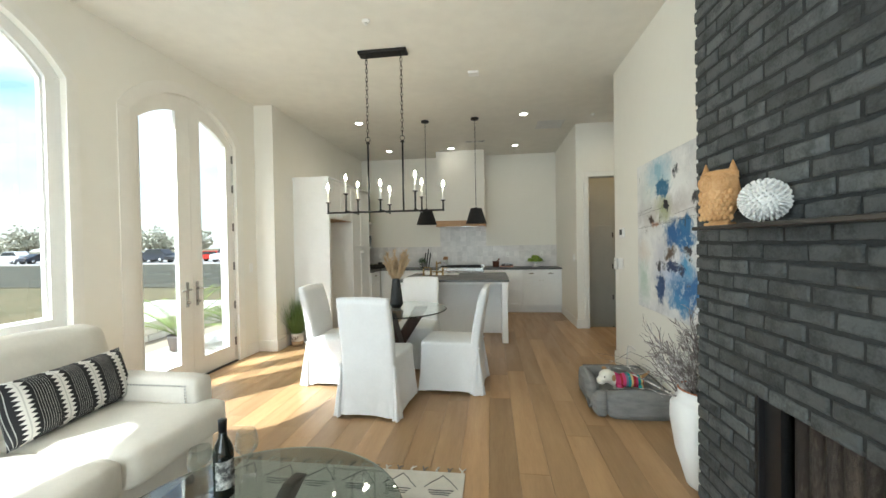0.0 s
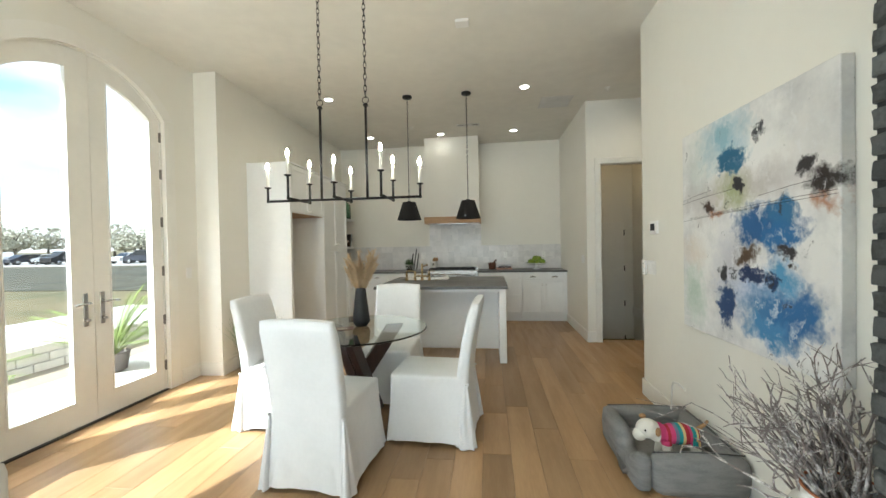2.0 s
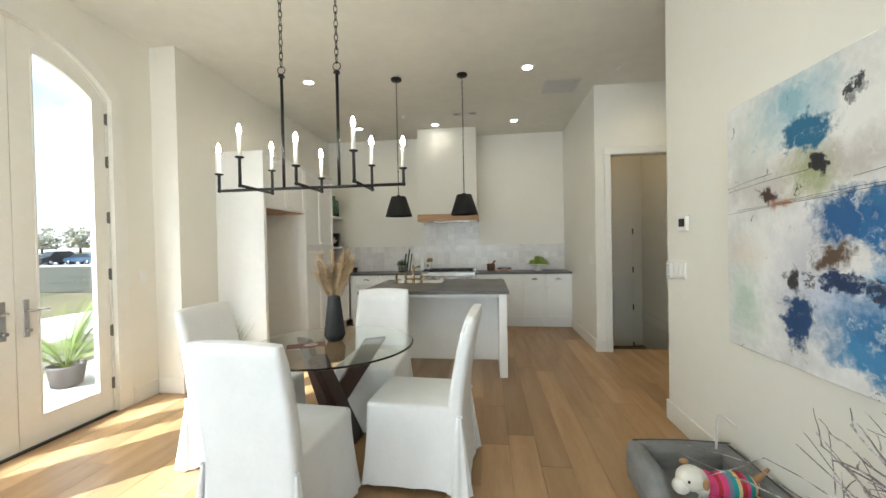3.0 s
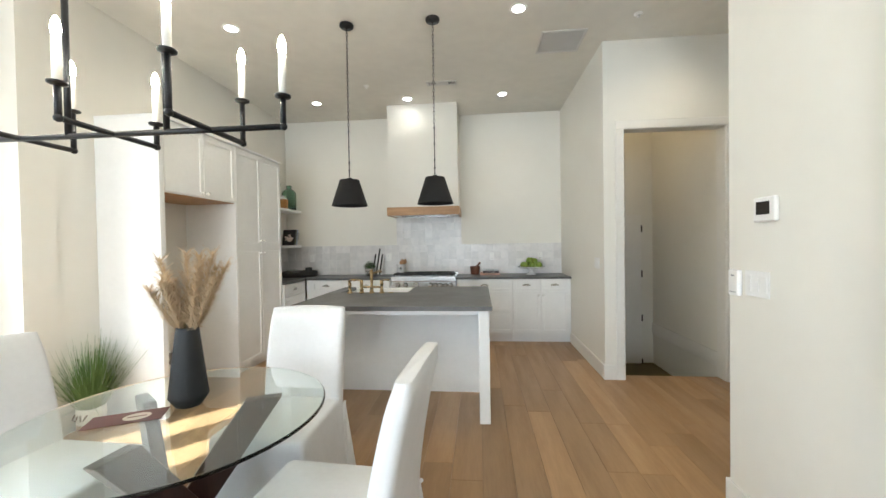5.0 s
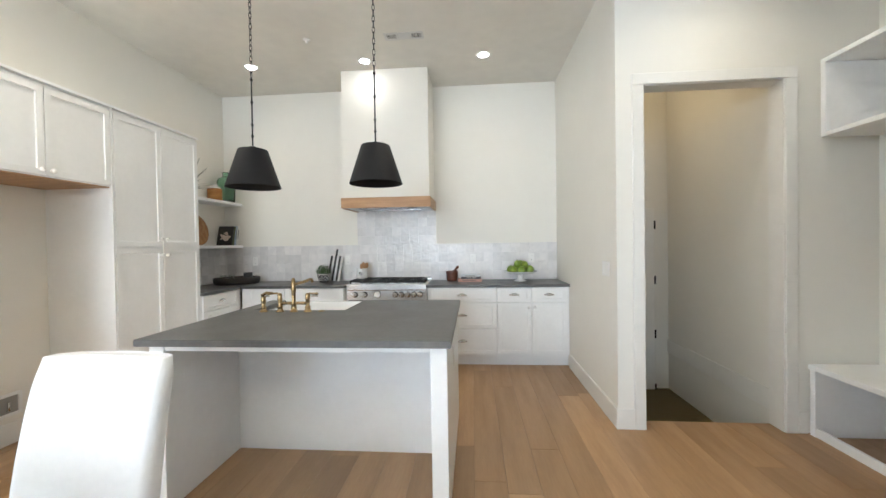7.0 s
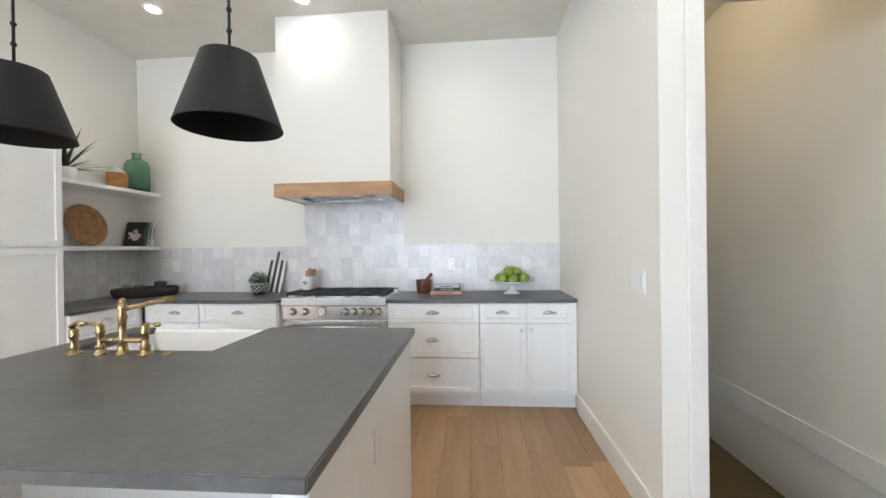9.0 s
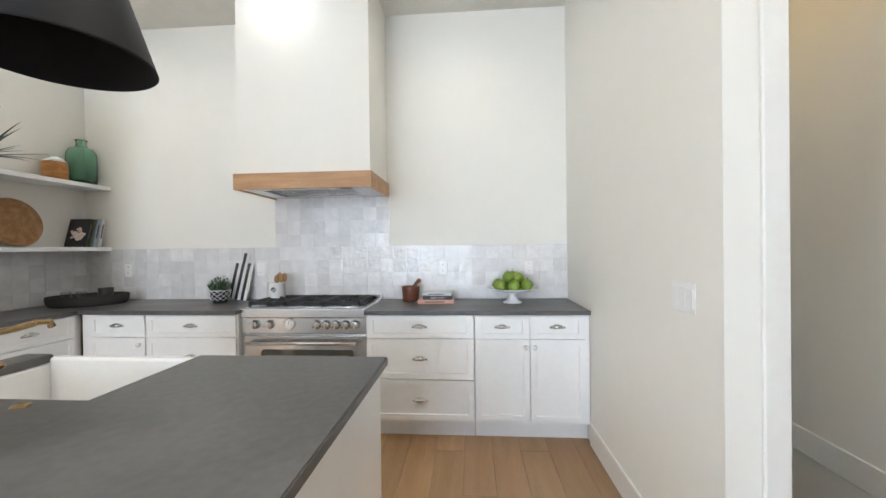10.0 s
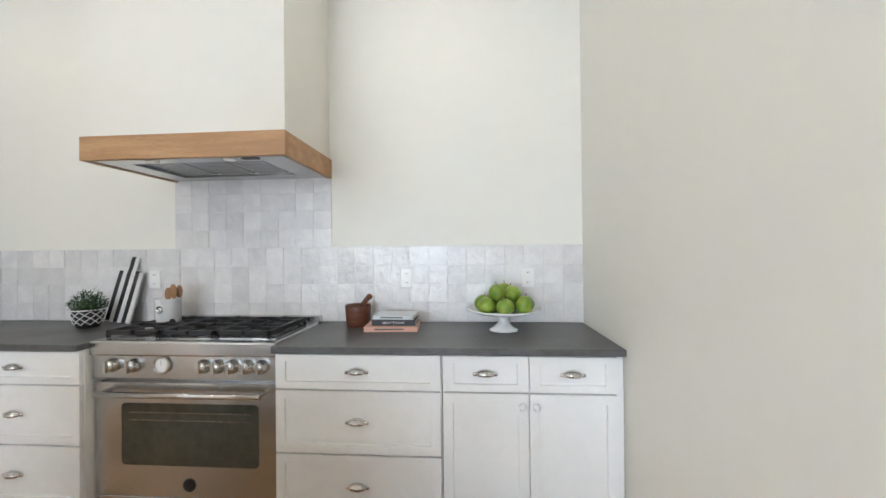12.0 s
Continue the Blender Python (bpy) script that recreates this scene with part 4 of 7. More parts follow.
spots = [(0.125 * math.cos(a), 0.125 * math.sin(a), 0.103, rnd.uniform(-14, 14)) for a in (0.15, 1.05, 1.95, 2.9, 3.8, 4.7, 5.55)] + [(0.035, 0.02, 0.096, 5), (-0.055, 0.01, 0.096, -6), (-0.035, -0.055, 0.168, 8), (0.055, -0.035, 0.160, -16), (0.01, 0.05, 0.168, 6)]
for dx, dy, z, tilt in spots:
    p = new("pear", pear_mesh)
    tagged(p, "ripe green pear in a heap on the stand", "fruit", "pears on the stand")
    s = new("stem", stem_mesh)
    s.parent = p
    p.matrix_basis = pose(px_ + dx, py_ + dy, CT + z - 0.004, tilt, tilt * 0.7, rnd.uniform(0, 360)) @ Matrix.Diagonal((1, 1, rnd.uniform(0.82, 0.95), 1))

# tray with glasses
tx_, ty_ = -1.80, 9.15
WICKER = mat("dark_wicker", (0.035, 0.03, 0.026), 0.8, scale=60, stretch=(1, 1, 4), amt=0.8, bump=0.8, bscale=120)
c = thing("tray", (tx_, ty_, CT), "dark woven oval tray holding glasses", "tray")
bm = lathe(bmesh.new(), [(0.0, 0.0), (0.26, 0.0), (0.28, 0.03), (0.285, 0.078), (0.275, 0.084), (0.262, 0.076), (0.258, 0.014), (0.0, 0.012)], 0, 0, 44)
bm.transform(Matrix.Translation((tx_, ty_, CT)) @ Matrix.Rotation(radians(40), 4, 'Z') @ Matrix.Diagonal((0.92, 0.68, 1, 1)))
part("basket", bm, WICKER, c)
for dx, dy, r, h in ((-0.14, -0.06, 0.035, 0.10), (-0.07, 0.0, 0.035, 0.10), (-0.02, -0.09, 0.03, 0.08)):
    solid("glass", lathe(bmesh.new(), [(0.0, 0.0), (r * 0.85, 0), (r, h), (r - 0.002, h), (r * 0.85 - 0.002, 0.006), (0, 0.006)], tx_ + dx, ty_ + dy, 20, CT + 0.0125), THINGLASS, "clear drinking glass standing in the tray", "glass", "glasses on the tray", at=(tx_ + dx, ty_ + dy, CT + 0.0125))
solid("cup", lathe(bmesh.new(), [(0.0, 0.0), (0.045, 0), (0.052, 0.125), (0.048, 0.125), (0.042, 0.01), (0, 0.01)], tx_ + 0.13, ty_ + 0.02, 24, CT + 0.0125), POTBLACK, "matt black cup in the tray", "cup", at=(tx_ + 0.13, ty_ + 0.02, CT + 0.0125))
solid("bowl", lathe(bmesh.new(), [(0.0, 0.0), (0.03, 0), (0.06, 0.05), (0.056, 0.05), (0.028, 0.006), (0, 0.006)], tx_ + 0.03, ty_ + 0.02, 24, CT + 0.0125), POTBLACK, "small black bowl in the tray", "bowl", at=(tx_ + 0.03, ty_ + 0.02, CT + 0.0125))

# upper shelf
S1, S2 = 1.9455, 1.3955
c = thing("aloe_plant", (-2.02, 8.62, S1), "spiky dark aloe in a white pot", "plant")
part("pot", lathe(bmesh.new(), [(0.06, 0), (0.075, 0.005), (0.085, 0.10), (0.08, 0.104), (0.075, 0.09), (0, 0.09)], -2.02, 8.62, 24, S1), CERAMIC, c)
bm = bmesh.new()
for i in range(34):
    a, e = rnd.uniform(0, 6.28), rnd.uniform(0.25, 1.35)
    blade(bm, (-2.02, 8.62, S1 + 0.085), (math.cos(a) * math.cos(e), math.sin(a) * math.cos(e) * 1.0, math.sin(e)), rnd.uniform(0.22, 0.40) * (0.6 if math.cos(a) < -0.3 else 1), 0.017, rnd.uniform(0.0, 0.07), 5)
part("leaves", bm, ALOE, c)
JARWOOD = mat("jar_wood", (0.52, 0.26, 0.07), 0.5, col2=(0.28, 0.11, 0.02), scale=6, stretch=(1, 1, 4), amt=0.6)
c = thing("jar", (-2.04, 9.11, S1), "wooden jar with a white glazed neck", "jar")
part("body", lathe(bmesh.new(), [(0.078, 0), (0.082, 0.004), (0.082, 0.145), (0.078, 0.15), (0, 0.15)], -2.04, 9.11, 28, S1), JARWOOD, c)
part("neck", lathe(bmesh.new(), [(0.078, 0.15), (0.06, 0.172), (0.035, 0.182), (0.03, 0.195), (0.042, 0.205), (0.036, 0.206), (0, 0.19)], -2.04, 9.11, 28, S1 + 0.0002), CERAMIC, c, "white glazed neck")
GREEN = glass_mat("green_glass", (0.60, 0.84, 0.69), 0.08)
solid("bottle", lathe(bmesh.new(), [(r * 1.1, z * 1.15) for r, z in [(0.0, 0.0), (0.085, 0.0), (0.095, 0.01), (0.098, 0.15), (0.094, 0.235), (0.075, 0.27), (0.04, 0.285), (0.033, 0.30), (0.033, 0.325), (0.042, 0.335), (0.038, 0.338), (0.026, 0.335), (0.025, 0.30), (0.06, 0.27), (0.088, 0.235), (0.09, 0.02), (0, 0.014)]], -2.04, 9.325, 32, S1), GREEN, "squat green glass demijohn bottle on the shelf", "bottle", at=(-2.04, 9.325, S1))
# lower shelf
BASKET = mat("woven_grass", (0.42, 0.25, 0.11), 0.8, col2=(0.28, 0.14, 0.055), scale=18, amt=0.7, bump=0.5, bscale=90)
bm = lathe(bmesh.new(), [(0.0, 0.012), (0.05, 0.012), (0.15, 0.02), (0.185, 0.032), (0.19, 0.028), (0.15, 0.012), (0.05, 0.0), (0, 0.0)], n=44)
for k in range(7):
    lathe(bm, [(0.03 + k * 0.022, 0.014 + k * 0.0012), (0.036 + k * 0.022, 0.019 + k * 0.0014), (0.042 + k * 0.022, 0.014 + k * 0.0014)], n=44)
bm.transform(Matrix.Translation((-2.135, 8.88, S2 + 0.187)) @ Matrix.Rotation(radians(78), 4, 'Y'))
solid("woven_plate", bm, BASKET, "round woven grass plate leaning on the wall", "plate", at=(-2.13, 8.88, S2))


def standing_book(y, w, h, th, lean, cover, lab, picture=None):
    b = thing("cookbook", (0, 0, 0), lab, "book", "cookbooks on the shelf")
    bm = bmesh.new()
    box(bm, -w / 2, w / 2, -th / 2, -th / 2 + 0.003, 0, h, 0.001)
    box(bm, -w / 2, w / 2, th / 2 - 0.003, th / 2, 0, h, 0.001)
    box(bm, w / 2 - 0.003, w / 2, -th / 2 + 0.003, th / 2 - 0.003, 0, h)
    part("cover", bm, cover, b)
    part("pages", bx(-w / 2 + 0.004, w / 2 - 0.0035, -th / 2 + 0.0035, th / 2 - 0.0035, 0.003, h - 0.004), PAPER, b)
    part("spine_title", bx(w / 2, w / 2 + 0.0004, -th * 0.2, th * 0.2, h * 0.3, h * 0.8), mat("spine_bar", (0.1, 0.1, 0.1), 0.6), b)
    if picture:
        bm = bmesh.new()
        for k in range(26):
            a, r = rnd.uniform(0, 6.28), 0.066 * math.sqrt(rnd.random())
            ball(bm, (r * math.cos(a), -th / 2 - 0.0002, h * 0.45 + r * math.sin(a) * 0.9), rnd.uniform(0.008, 0.02), 1, 0.02, 0.8, 8)
        part("cover_picture", bm, picture, b, "printed picture of a dish")
    b.matrix_basis = pose(-2.035, y, S2 + 0.001, lean, 0, 0)
    return b


DISH = mat("dish_print", (0.55, 0.38, 0.27), 0.5, col2=(0.72, 0.62, 0.54), scale=50, amt=0.9)
standing_book(9.258, 0.20, 0.25, 0.022, -14, mat("black_jacket", (0.02, 0.02, 0.022), 0.3), "black cookbook with a dish on its cover", DISH)
standing_book(9.300, 0.19, 0.245, 0.018, -13, mat("olive_jacket", (0.10, 0.12, 0.05), 0.5), "olive green cookbook leaning on the shelf")
standing_book(9.336, 0.19, 0.25, 0.03, -12, mat("blue_jacket", (0.35, 0.42, 0.52), 0.5), "pale blue cookbook leaning on the shelf")
standing_book(9.379, 0.19, 0.255, 0.03, -11, mat("white_jacket", (0.72, 0.70, 0.66), 0.5), "white cookbook leaning on the shelf")


# ---- dining ----
def rounded_loop(w, d, r, n=6):
    """Outline of a rounded rectangle, counted round from the front right."""
    pts = []
    for cx, cy, a0 in ((w / 2 - r, d / 2 - r, 0), (-w / 2 + r, d / 2 - r, 90), (-w / 2 + r, -d / 2 + r, 180), (w / 2 - r, -d / 2 + r, 270)):
        for k in range(n + 1):
            a = radians(a0 + 90 * k / n)
            pts.append((cx + r * math.cos(a), cy + r * math.sin(a)))
    return pts


def dense(pts, step=0.03):
    out = []
    for i, p in enumerate(pts):
        q = pts[(i + 1) % len(pts)]
        m = max(1, round(math.hypot(q[0] - p[0], q[1] - p[1]) / step))
        out += [(p[0] + (q[0] - p[0]) * k / m, p[1] + (q[1] - p[1]) * k / m) for k in range(m)]
    return out


def parsons_chair():
    """A slipcovered parsons chair at the origin; its seat faces +y."""
    c = thing("dining_chair", (0, 0, 0), "white slipcovered parsons dining chair with skirted legs", "chair", "chairs round the table")
    W, DP, ZS = 0.465, 0.56, 0.485
    loop = dense(rounded_loop(W, DP, 0.03), 0.022)
    bm = bmesh.new()
    rows = []
    for j, (z, inset) in enumerate(((ZS, 0.022), (ZS - 0.004, 0.006), (ZS - 0.018, 0.0))):
        rows.append([bm.verts.new((x * (1 - inset / 0.25), y * (1 - inset / 0.25), z + (0.008 * (1 - (2 * x / W) ** 2) * (1 - (2 * y / DP) ** 2) if j == 0 else 0))) for x, y in loop])
    top = ZS - 0.05
    for j in range(11):
        t = j / 10
        row = []
        for k, (x, y) in enumerate(loop):
            u, v = abs(x) / (W / 2), abs(y) / (DP / 2)
            along = u if v > u else v
            corner = along ** 8
            hem = 0.006 + 0.026 * (1 - along ** 4)
            pleat = -0.016 * math.exp(-((along - 0.9) / 0.05) ** 2)
            drape = 0.0045 * math.sin(15 * (x - y) + 2.0 * x) + 0.0025 * math.sin(47 * x + 39 * y)
            out = t * (0.014 + 0.026 * t + 0.022 * corner + pleat) + drape * t
            d = Vector((x / W, y / DP, 0)).normalized() if corner > 0.3 else (Vector((0, math.copysign(1, y), 0)) if v > u else Vector((math.copysign(1, x), 0, 0)))
            row.append(bm.verts.new((x + d.x * out, y + d.y * out, top * (1 - t) + hem * t)))
        rows.append(row)
    for a, b in zip(rows, rows[1:]):
        for i in range(len(loop)):
            bm.faces.new((a[i], b[i], b[(i + 1) % len(loop)], a[(i + 1) % len(loop)])).smooth = True
    mid = bm.verts.new((0, 0, ZS + 0.012))
    for i in range(len(loop)):
        bm.faces.new((rows[0][i], rows[0][(i + 1) % len(loop)], mid)).smooth = True
    bmesh.ops.recalc_face_normals(bm, faces=list(bm.faces))
    part("seat_cover", bm, LINEN, c)
    # backrest
    bm = bmesh.new()
    rows = []
    n = 12
    for j in range(n + 1):
        t = j / n
        z = 0.40 + (1.0 - 0.40) * t
        yb = -0.245 - 0.105 * t ** 1.5
        th = 0.088 - 0.018 * t
        w = W * (1.0 + 0.02 * math.sin(math.pi * t)) - (0.014 if j == n else 0)
        lp = dense(rounded_loop(w, th - (0.02 if j == n else 0), 0.028 if j < n else 0.02, 4), 0.04)
        rows.append([bm.verts.new((x, y + yb - 0.004 * math.cos(x / W * 3), z + (0.012 * (1 - (2 * x / W) ** 2) if j >= n - 1 else 0) - (0.012 if j == n - 1 else 0))) for x, y in lp])
    # the cover runs on down as a flared back skirt with an arched hem
    base = dense(rounded_loop(W, 0.088, 0.028, 4), 0.04)
    low = []
    for j in range(8):
        t = 1 - j / 8
        row = []
        for x, y in base:
            u = x / (W / 2)
            arch = (0.030 * (1 - abs(u) ** 4) + 0.008) * t
            fold = 0.004 * (math.sin(9 * u) + 0.6 * math.sin(20 * u + 1)) * t * t
            row.append(bm.verts.new((x * (1 + 0.11 * t * t), y + -0.245 - 0.004 * math.cos(x / W * 3) - (0.018 * t + 0.02 * t * t * abs(u) ** 6 + fold) * (1 if y < 0 else -0.2), max(0.40 * (1 - t), arch))))
        low.append(row)
    rows = low + rows
    for a, b in zip(rows, rows[1:]):
        k = min(len(a), len(b))
        for i in range(k):
            bm.faces.new((a[i], a[(i + 1) % k], b[(i + 1) % k], b[i])).smooth = True
    bm.faces.new(rows[-1])
    bmesh.ops.recalc_face_normals(bm, faces=list(bm.faces))
    part("back_cover", bm, LINEN, c)
    for s in (-1, 1):
        # a gathered fan of cloth below the tie at each back corner
        bm = bmesh.new()
        rows = []
        for k in range(9):
            t = k / 8
            rows.append([bm.verts.new((s * (W / 2 + 0.004 + 0.022 * t) + (0.008 + 0.026 * t) * (1 + 0.3 * math.sin(5 * a)) * math.cos(a), -DP / 2 + 0.004 + (0.010 + 0.056 * t) * (1 + 0.22 * math.sin(5 * a + 1)) * math.sin(a), 0.435 * (1 - t) + 0.008 * t)) for a in (2 * math.pi * i / 30 for i in range(30))])
        for p, q in zip(rows, rows[1:]):
            for i in range(30):
                bm.faces.new((p[i], q[i], q[(i + 1) % 30], p[(i + 1) % 30])).smooth = True
        bm.faces.new(rows[0])
        bmesh.ops.recalc_face_normals(bm, faces=list(bm.faces))
        part("pleat", bm, LINEN, c)
        part("tie_button", ball(bmesh.new(), (s * (W / 2 + 0.004), -DP / 2 - 0.012, 0.435), 0.009, 1, 1, 1, 10), LINEN, c)
    for sx in (-1, 1):
        for sy in (-1, 1):
            part("leg", bx(sx * 0.205 - 0.02, sx * 0.205 + 0.02, sy * 0.255 - 0.02, sy * 0.255 + 0.02, 0, 0.30, 0.003), TRIM, c, "white wooden leg")
    return c


ch = parsons_chair()
CHAIRS = [(0.375, 4.885, 86), (-0.84, 4.97, -92), (-0.13, 5.53, 181)]
for x, y, r in CHAIRS:
    copy_thing(ch, pose(x, y, 0, 0, 0, r))
ch.matrix_basis = pose(-0.235, 4.36, 0, 0, 0, -5)

TC = (-0.228, 4.95)
tb = thing("dining_table", (TC[0], TC[1], 0), "round glass dining table on crossed dark wood slabs", "table")
bm = lathe(bmesh.new(), [(0.0, 0.746), (0.525, 0.746), (0.529, 0.746), (0.535, 0.749), (0.535, 0.755), (0.529, 0.758), (0.525, 0.758), (0.0, 0.758)], TC[0], TC[1], 72)
part("glass_top", bm, TGLASS, tb, "clear glass top with a green edge")
for k, a in enumerate((25, 145, 265)):
    bm = bmesh.new()
    prism(bm, [(0.36, 0.745), (0.22, 0.745), (-0.30, 0.0), (-0.16, 0.0)], 'y', -0.024, 0.024)
    bmesh.ops.bevel(bm, geom=list(bm.edges), offset=0.003, segments=1, affect='EDGES')
    bm.transform(Matrix.Translation((TC[0], TC[1], 0)) @ Matrix.Rotation(radians(a), 4, 'Z') @ Matrix.Translation((0, 0.05, 0)))
    part("leg", bm, DARKWOOD, tb, "espresso wood slab")
VASE = mat("vase_matt_black", (0.012, 0.014, 0.016), 0.6, scale=15, bump=0.05, bscale=200)
vx, vy, vz = -0.24, 5.01, 0.7585
c = thing("vase", (vx, vy, vz), "matt black tapered vase with dried pampas grass", "vase")
part("body", lathe(bmesh.new(), [(0.0, 0.0), (0.042, 0.0), (0.048, 0.004), (0.071, 0.04), (0.07, 0.05), (0.041, 0.305), (0.039, 0.315), (0.035, 0.315), (0.034, 0.28), (0.0, 0.26)], vx, vy, 32, vz), VASE, c)
PAMPAS = mat("pampas", (0.70, 0.55, 0.37), 0.95, col2=(0.58, 0.43, 0.26), scale=20, amt=0.7)
r2 = random.Random(8)
for k in range(17):
    a = r2.uniform(0, 6.28)
    lean = r2.uniform(0.03, 0.17)
    hgt = r2.uniform(0.16, 0.30)
    top = Vector((vx + lean * math.cos(a), vy + lean * math.sin(a), vz + 0.31 + hgt))
    bot = Vector((vx + 0.015 * math.cos(a), vy + 0.015 * math.sin(a), vz + 0.265))
    bm = bmesh.new()
    tube(bm, [bot, bot.lerp(top, 0.5) + Vector((0, 0, 0.015)), top], 0.0018, 5, 0.0008)
    for i in range(340):
        t = r2.uniform(0.12, 1.0)
        p = bot.lerp(top, t)
        aa = r2.uniform(0, 6.28)
        w = Vector((math.cos(aa) * 0.55, math.sin(aa) * 0.55, r2.uniform(0.6, 1.1)))
        blade(bm, p, w, r2.uniform(0.03, 0.085) * (1.25 - 0.5 * t), 0.0013, r2.uniform(0, 0.035), 2)
    part("plume", bm, PAMPAS, c, "dried pampas plume")
bm = bx(-0.12, 0.12, -0.055, 0.055, 0, 0.0012)
cardm = mat("menu_card", (0.11, 0.03, 0.025), 0.45, scale=10)
mn = solid("menu_card", bm, cardm, "dark red printed card lying on the glass", "card")
part("print", ball(bmesh.new(), (0.03, 0, 0.0013), 0.045, 1, 0.75, 0.003, 20), mat("card_cream", (0.6, 0.55, 0.45), 0.5, scale=30), mn, "cream printed emblem")
part("print", bx(0.0, 0.06, -0.004, 0.004, 0.0014, 0.0017), cardm, mn)
mn.matrix_basis = pose(-0.385, 4.885, 0.7585, 0, 0, 27)

# plant in the corner
gx, gy = -2.03, 6.20
c = thing("grass_plant", (gx, gy, 0), "tall green grass in a two-tone basket pot", "plant")
part("pot", lathe(bmesh.new(), [(0.085, 0.07), (0.092, 0.12), (0.088, 0.185), (0.082, 0.185), (0.078, 0.14), (0, 0.14)], gx, gy, 28), mat("white_rope", (0.74, 0.71, 0.65), 0.9, scale=10, stretch=(1, 1, 14), bump=0.6, bscale=30), c, "white woven upper")
part("pot_base", lathe(bmesh.new(), [(0, 0.001), (0.075, 0.001), (0.086, 0.035), (0.0855, 0.0698), (0, 0.0698)], gx, gy, 28), mat("tan_rope", (0.42, 0.29, 0.17), 0.9, scale=10, stretch=(1, 1, 14), bump=0.6, bscale=30), c, "tan woven lower")
for s in (-1, 1):
    part("handle", tube(bmesh.new(), [(gx + s * 0.05, gy - 0.075, 0.15), (gx + s * 0.045, gy - 0.1, 0.12), (gx + s * 0.02, gy - 0.1, 0.11), (gx + s * 0.012, gy - 0.088, 0.15)], 0.006, 6), STEM, c)
bm = bmesh.new()
r3 = random.Random(4)
for i in range(420):
    a, r = r3.uniform(0, 6.28), 0.06 * math.sqrt(r3.random())
    e = r3.uniform(0.95, 1.5)
    blade(bm, (gx + r * math.cos(a), gy + r * math.sin(a), 0.14), (math.cos(a) * math.cos(e), math.sin(a) * math.cos(e), math.sin(e)), r3.uniform(0.36, 0.63), 0.0028, r3.uniform(0, 0.09), 4)
for i in range(26):
    a = r3.uniform(0, 6.28)
    e = r3.uniform(0.5, 0.9)
    blade(bm, (gx, gy, 0.15), (math.cos(a) * math.cos(e), math.sin(a) * math.cos(e), math.sin(e)), r3.uniform(0.25, 0.4), 0.0025, r3.uniform(0.03, 0.12), 5)
part("grass", bm, mat("grass_green", (0.16, 0.26, 0.075), 0.6, col2=(0.09, 0.16, 0.04), scale=15, amt=0.8), c)

# ---- hanging lamps ----


def chain(bm, x, y, z0, z1, r=0.011, step=0.030, wire=0.0022):
    n = max(1, round((z1 - z0) / step))
    st = (z1 - z0) / n
    for i in range(n):
        zc = z0 + st * (i + 0.5)
        pts = [(r * math.cos(a), 0, st * 0.68 * math.sin(a)) for a in (2 * math.pi * k / 10 for k in range(11))]
        pts = [(x + (p[0] if i % 2 else 0), y + (0 if i % 2 else p[0]), zc + p[2]) for p in pts]
        tube(bm, pts, wire, 5)
    return bm


CY = 4.755
chd = thing("chandelier", (-0.265, CY, H), "black iron linear chandelier with eight candle lamps", "chandelier")
ZBAR = 1.769
part("canopy", bx(-0.51, -0.02, CY - 0.06, CY + 0.06, H - 0.03, H - 0.0005, 0.004), BLACK, chd)
for x in (-0.438, -0.082):
    bm = bmesh.new()
    tube(bm, [(x, CY, ZBAR), (x, CY, 2.0), (x, CY, 2.46)], 0.0095, 10)
    lathe(bm, [(0.02, 2.455), (0.02, 2.463), (0.008, 2.475), (0, 2.476)], x, CY, 14)
    part("rod", bm, BLACK, chd)
    bm = bmesh.new()
    tube(bm, [(x + 0.024 * math.cos(a), CY, 2.497 + 0.024 * math.sin(a)) for a in (2 * math.pi * k / 16 for k in range(17))], 0.003, 6)
    part("ring", bm, BLACK, chd)
    part("chain", chain(bmesh.new(), x, CY, 2.52, H - 0.03, 0.011, 0.042, 0.0026), BLACK, chd)
bm = bmesh.new()
tube(bm, [(-0.872, CY, ZBAR), (-0.3, CY, ZBAR), (0.317, CY, ZBAR)], 0.0095, 10)
part("bar", bm, BLACK, chd)
CANDLE = mat("candle_sleeve", (0.80, 0.78, 0.72), 0.5, scale=10, amt=0.2)
bulb_prof = [(0.0, 0.0), (0.009, 0.002), (0.0125, 0.018), (0.0105, 0.035), (0.005, 0.052), (0.0, 0.058)]


def candle(x, y, zc):
    zc -= 0.008
    bm = bmesh.new()
    tube(bm, [(x, y, ZBAR), (x, y, (ZBAR + zc) / 2), (x, y, zc)], 0.009, 10)
    ball(bm, (x, y, ZBAR), 0.0125, 1, 1, 1, 10)
    lathe(bm, [(0.009, -0.012), (0.024, -0.006), (0.025, 0.0), (0.0, 0.001)], x, y, 18, zc)
    a = part("arm_post", bm, BLACK, chd)
    s = part("candle_sleeve", lathe(bmesh.new(), [(0.0115, 0.0015), (0.0115, 0.13), (0, 0.131)], x, y, 14, zc), CANDLE, a, "ivory candle sleeve")
    part("bulb", lathe(bmesh.new(), bulb_prof, x, y, 14, zc + 0.132), BULB, a, "lit flame bulb")


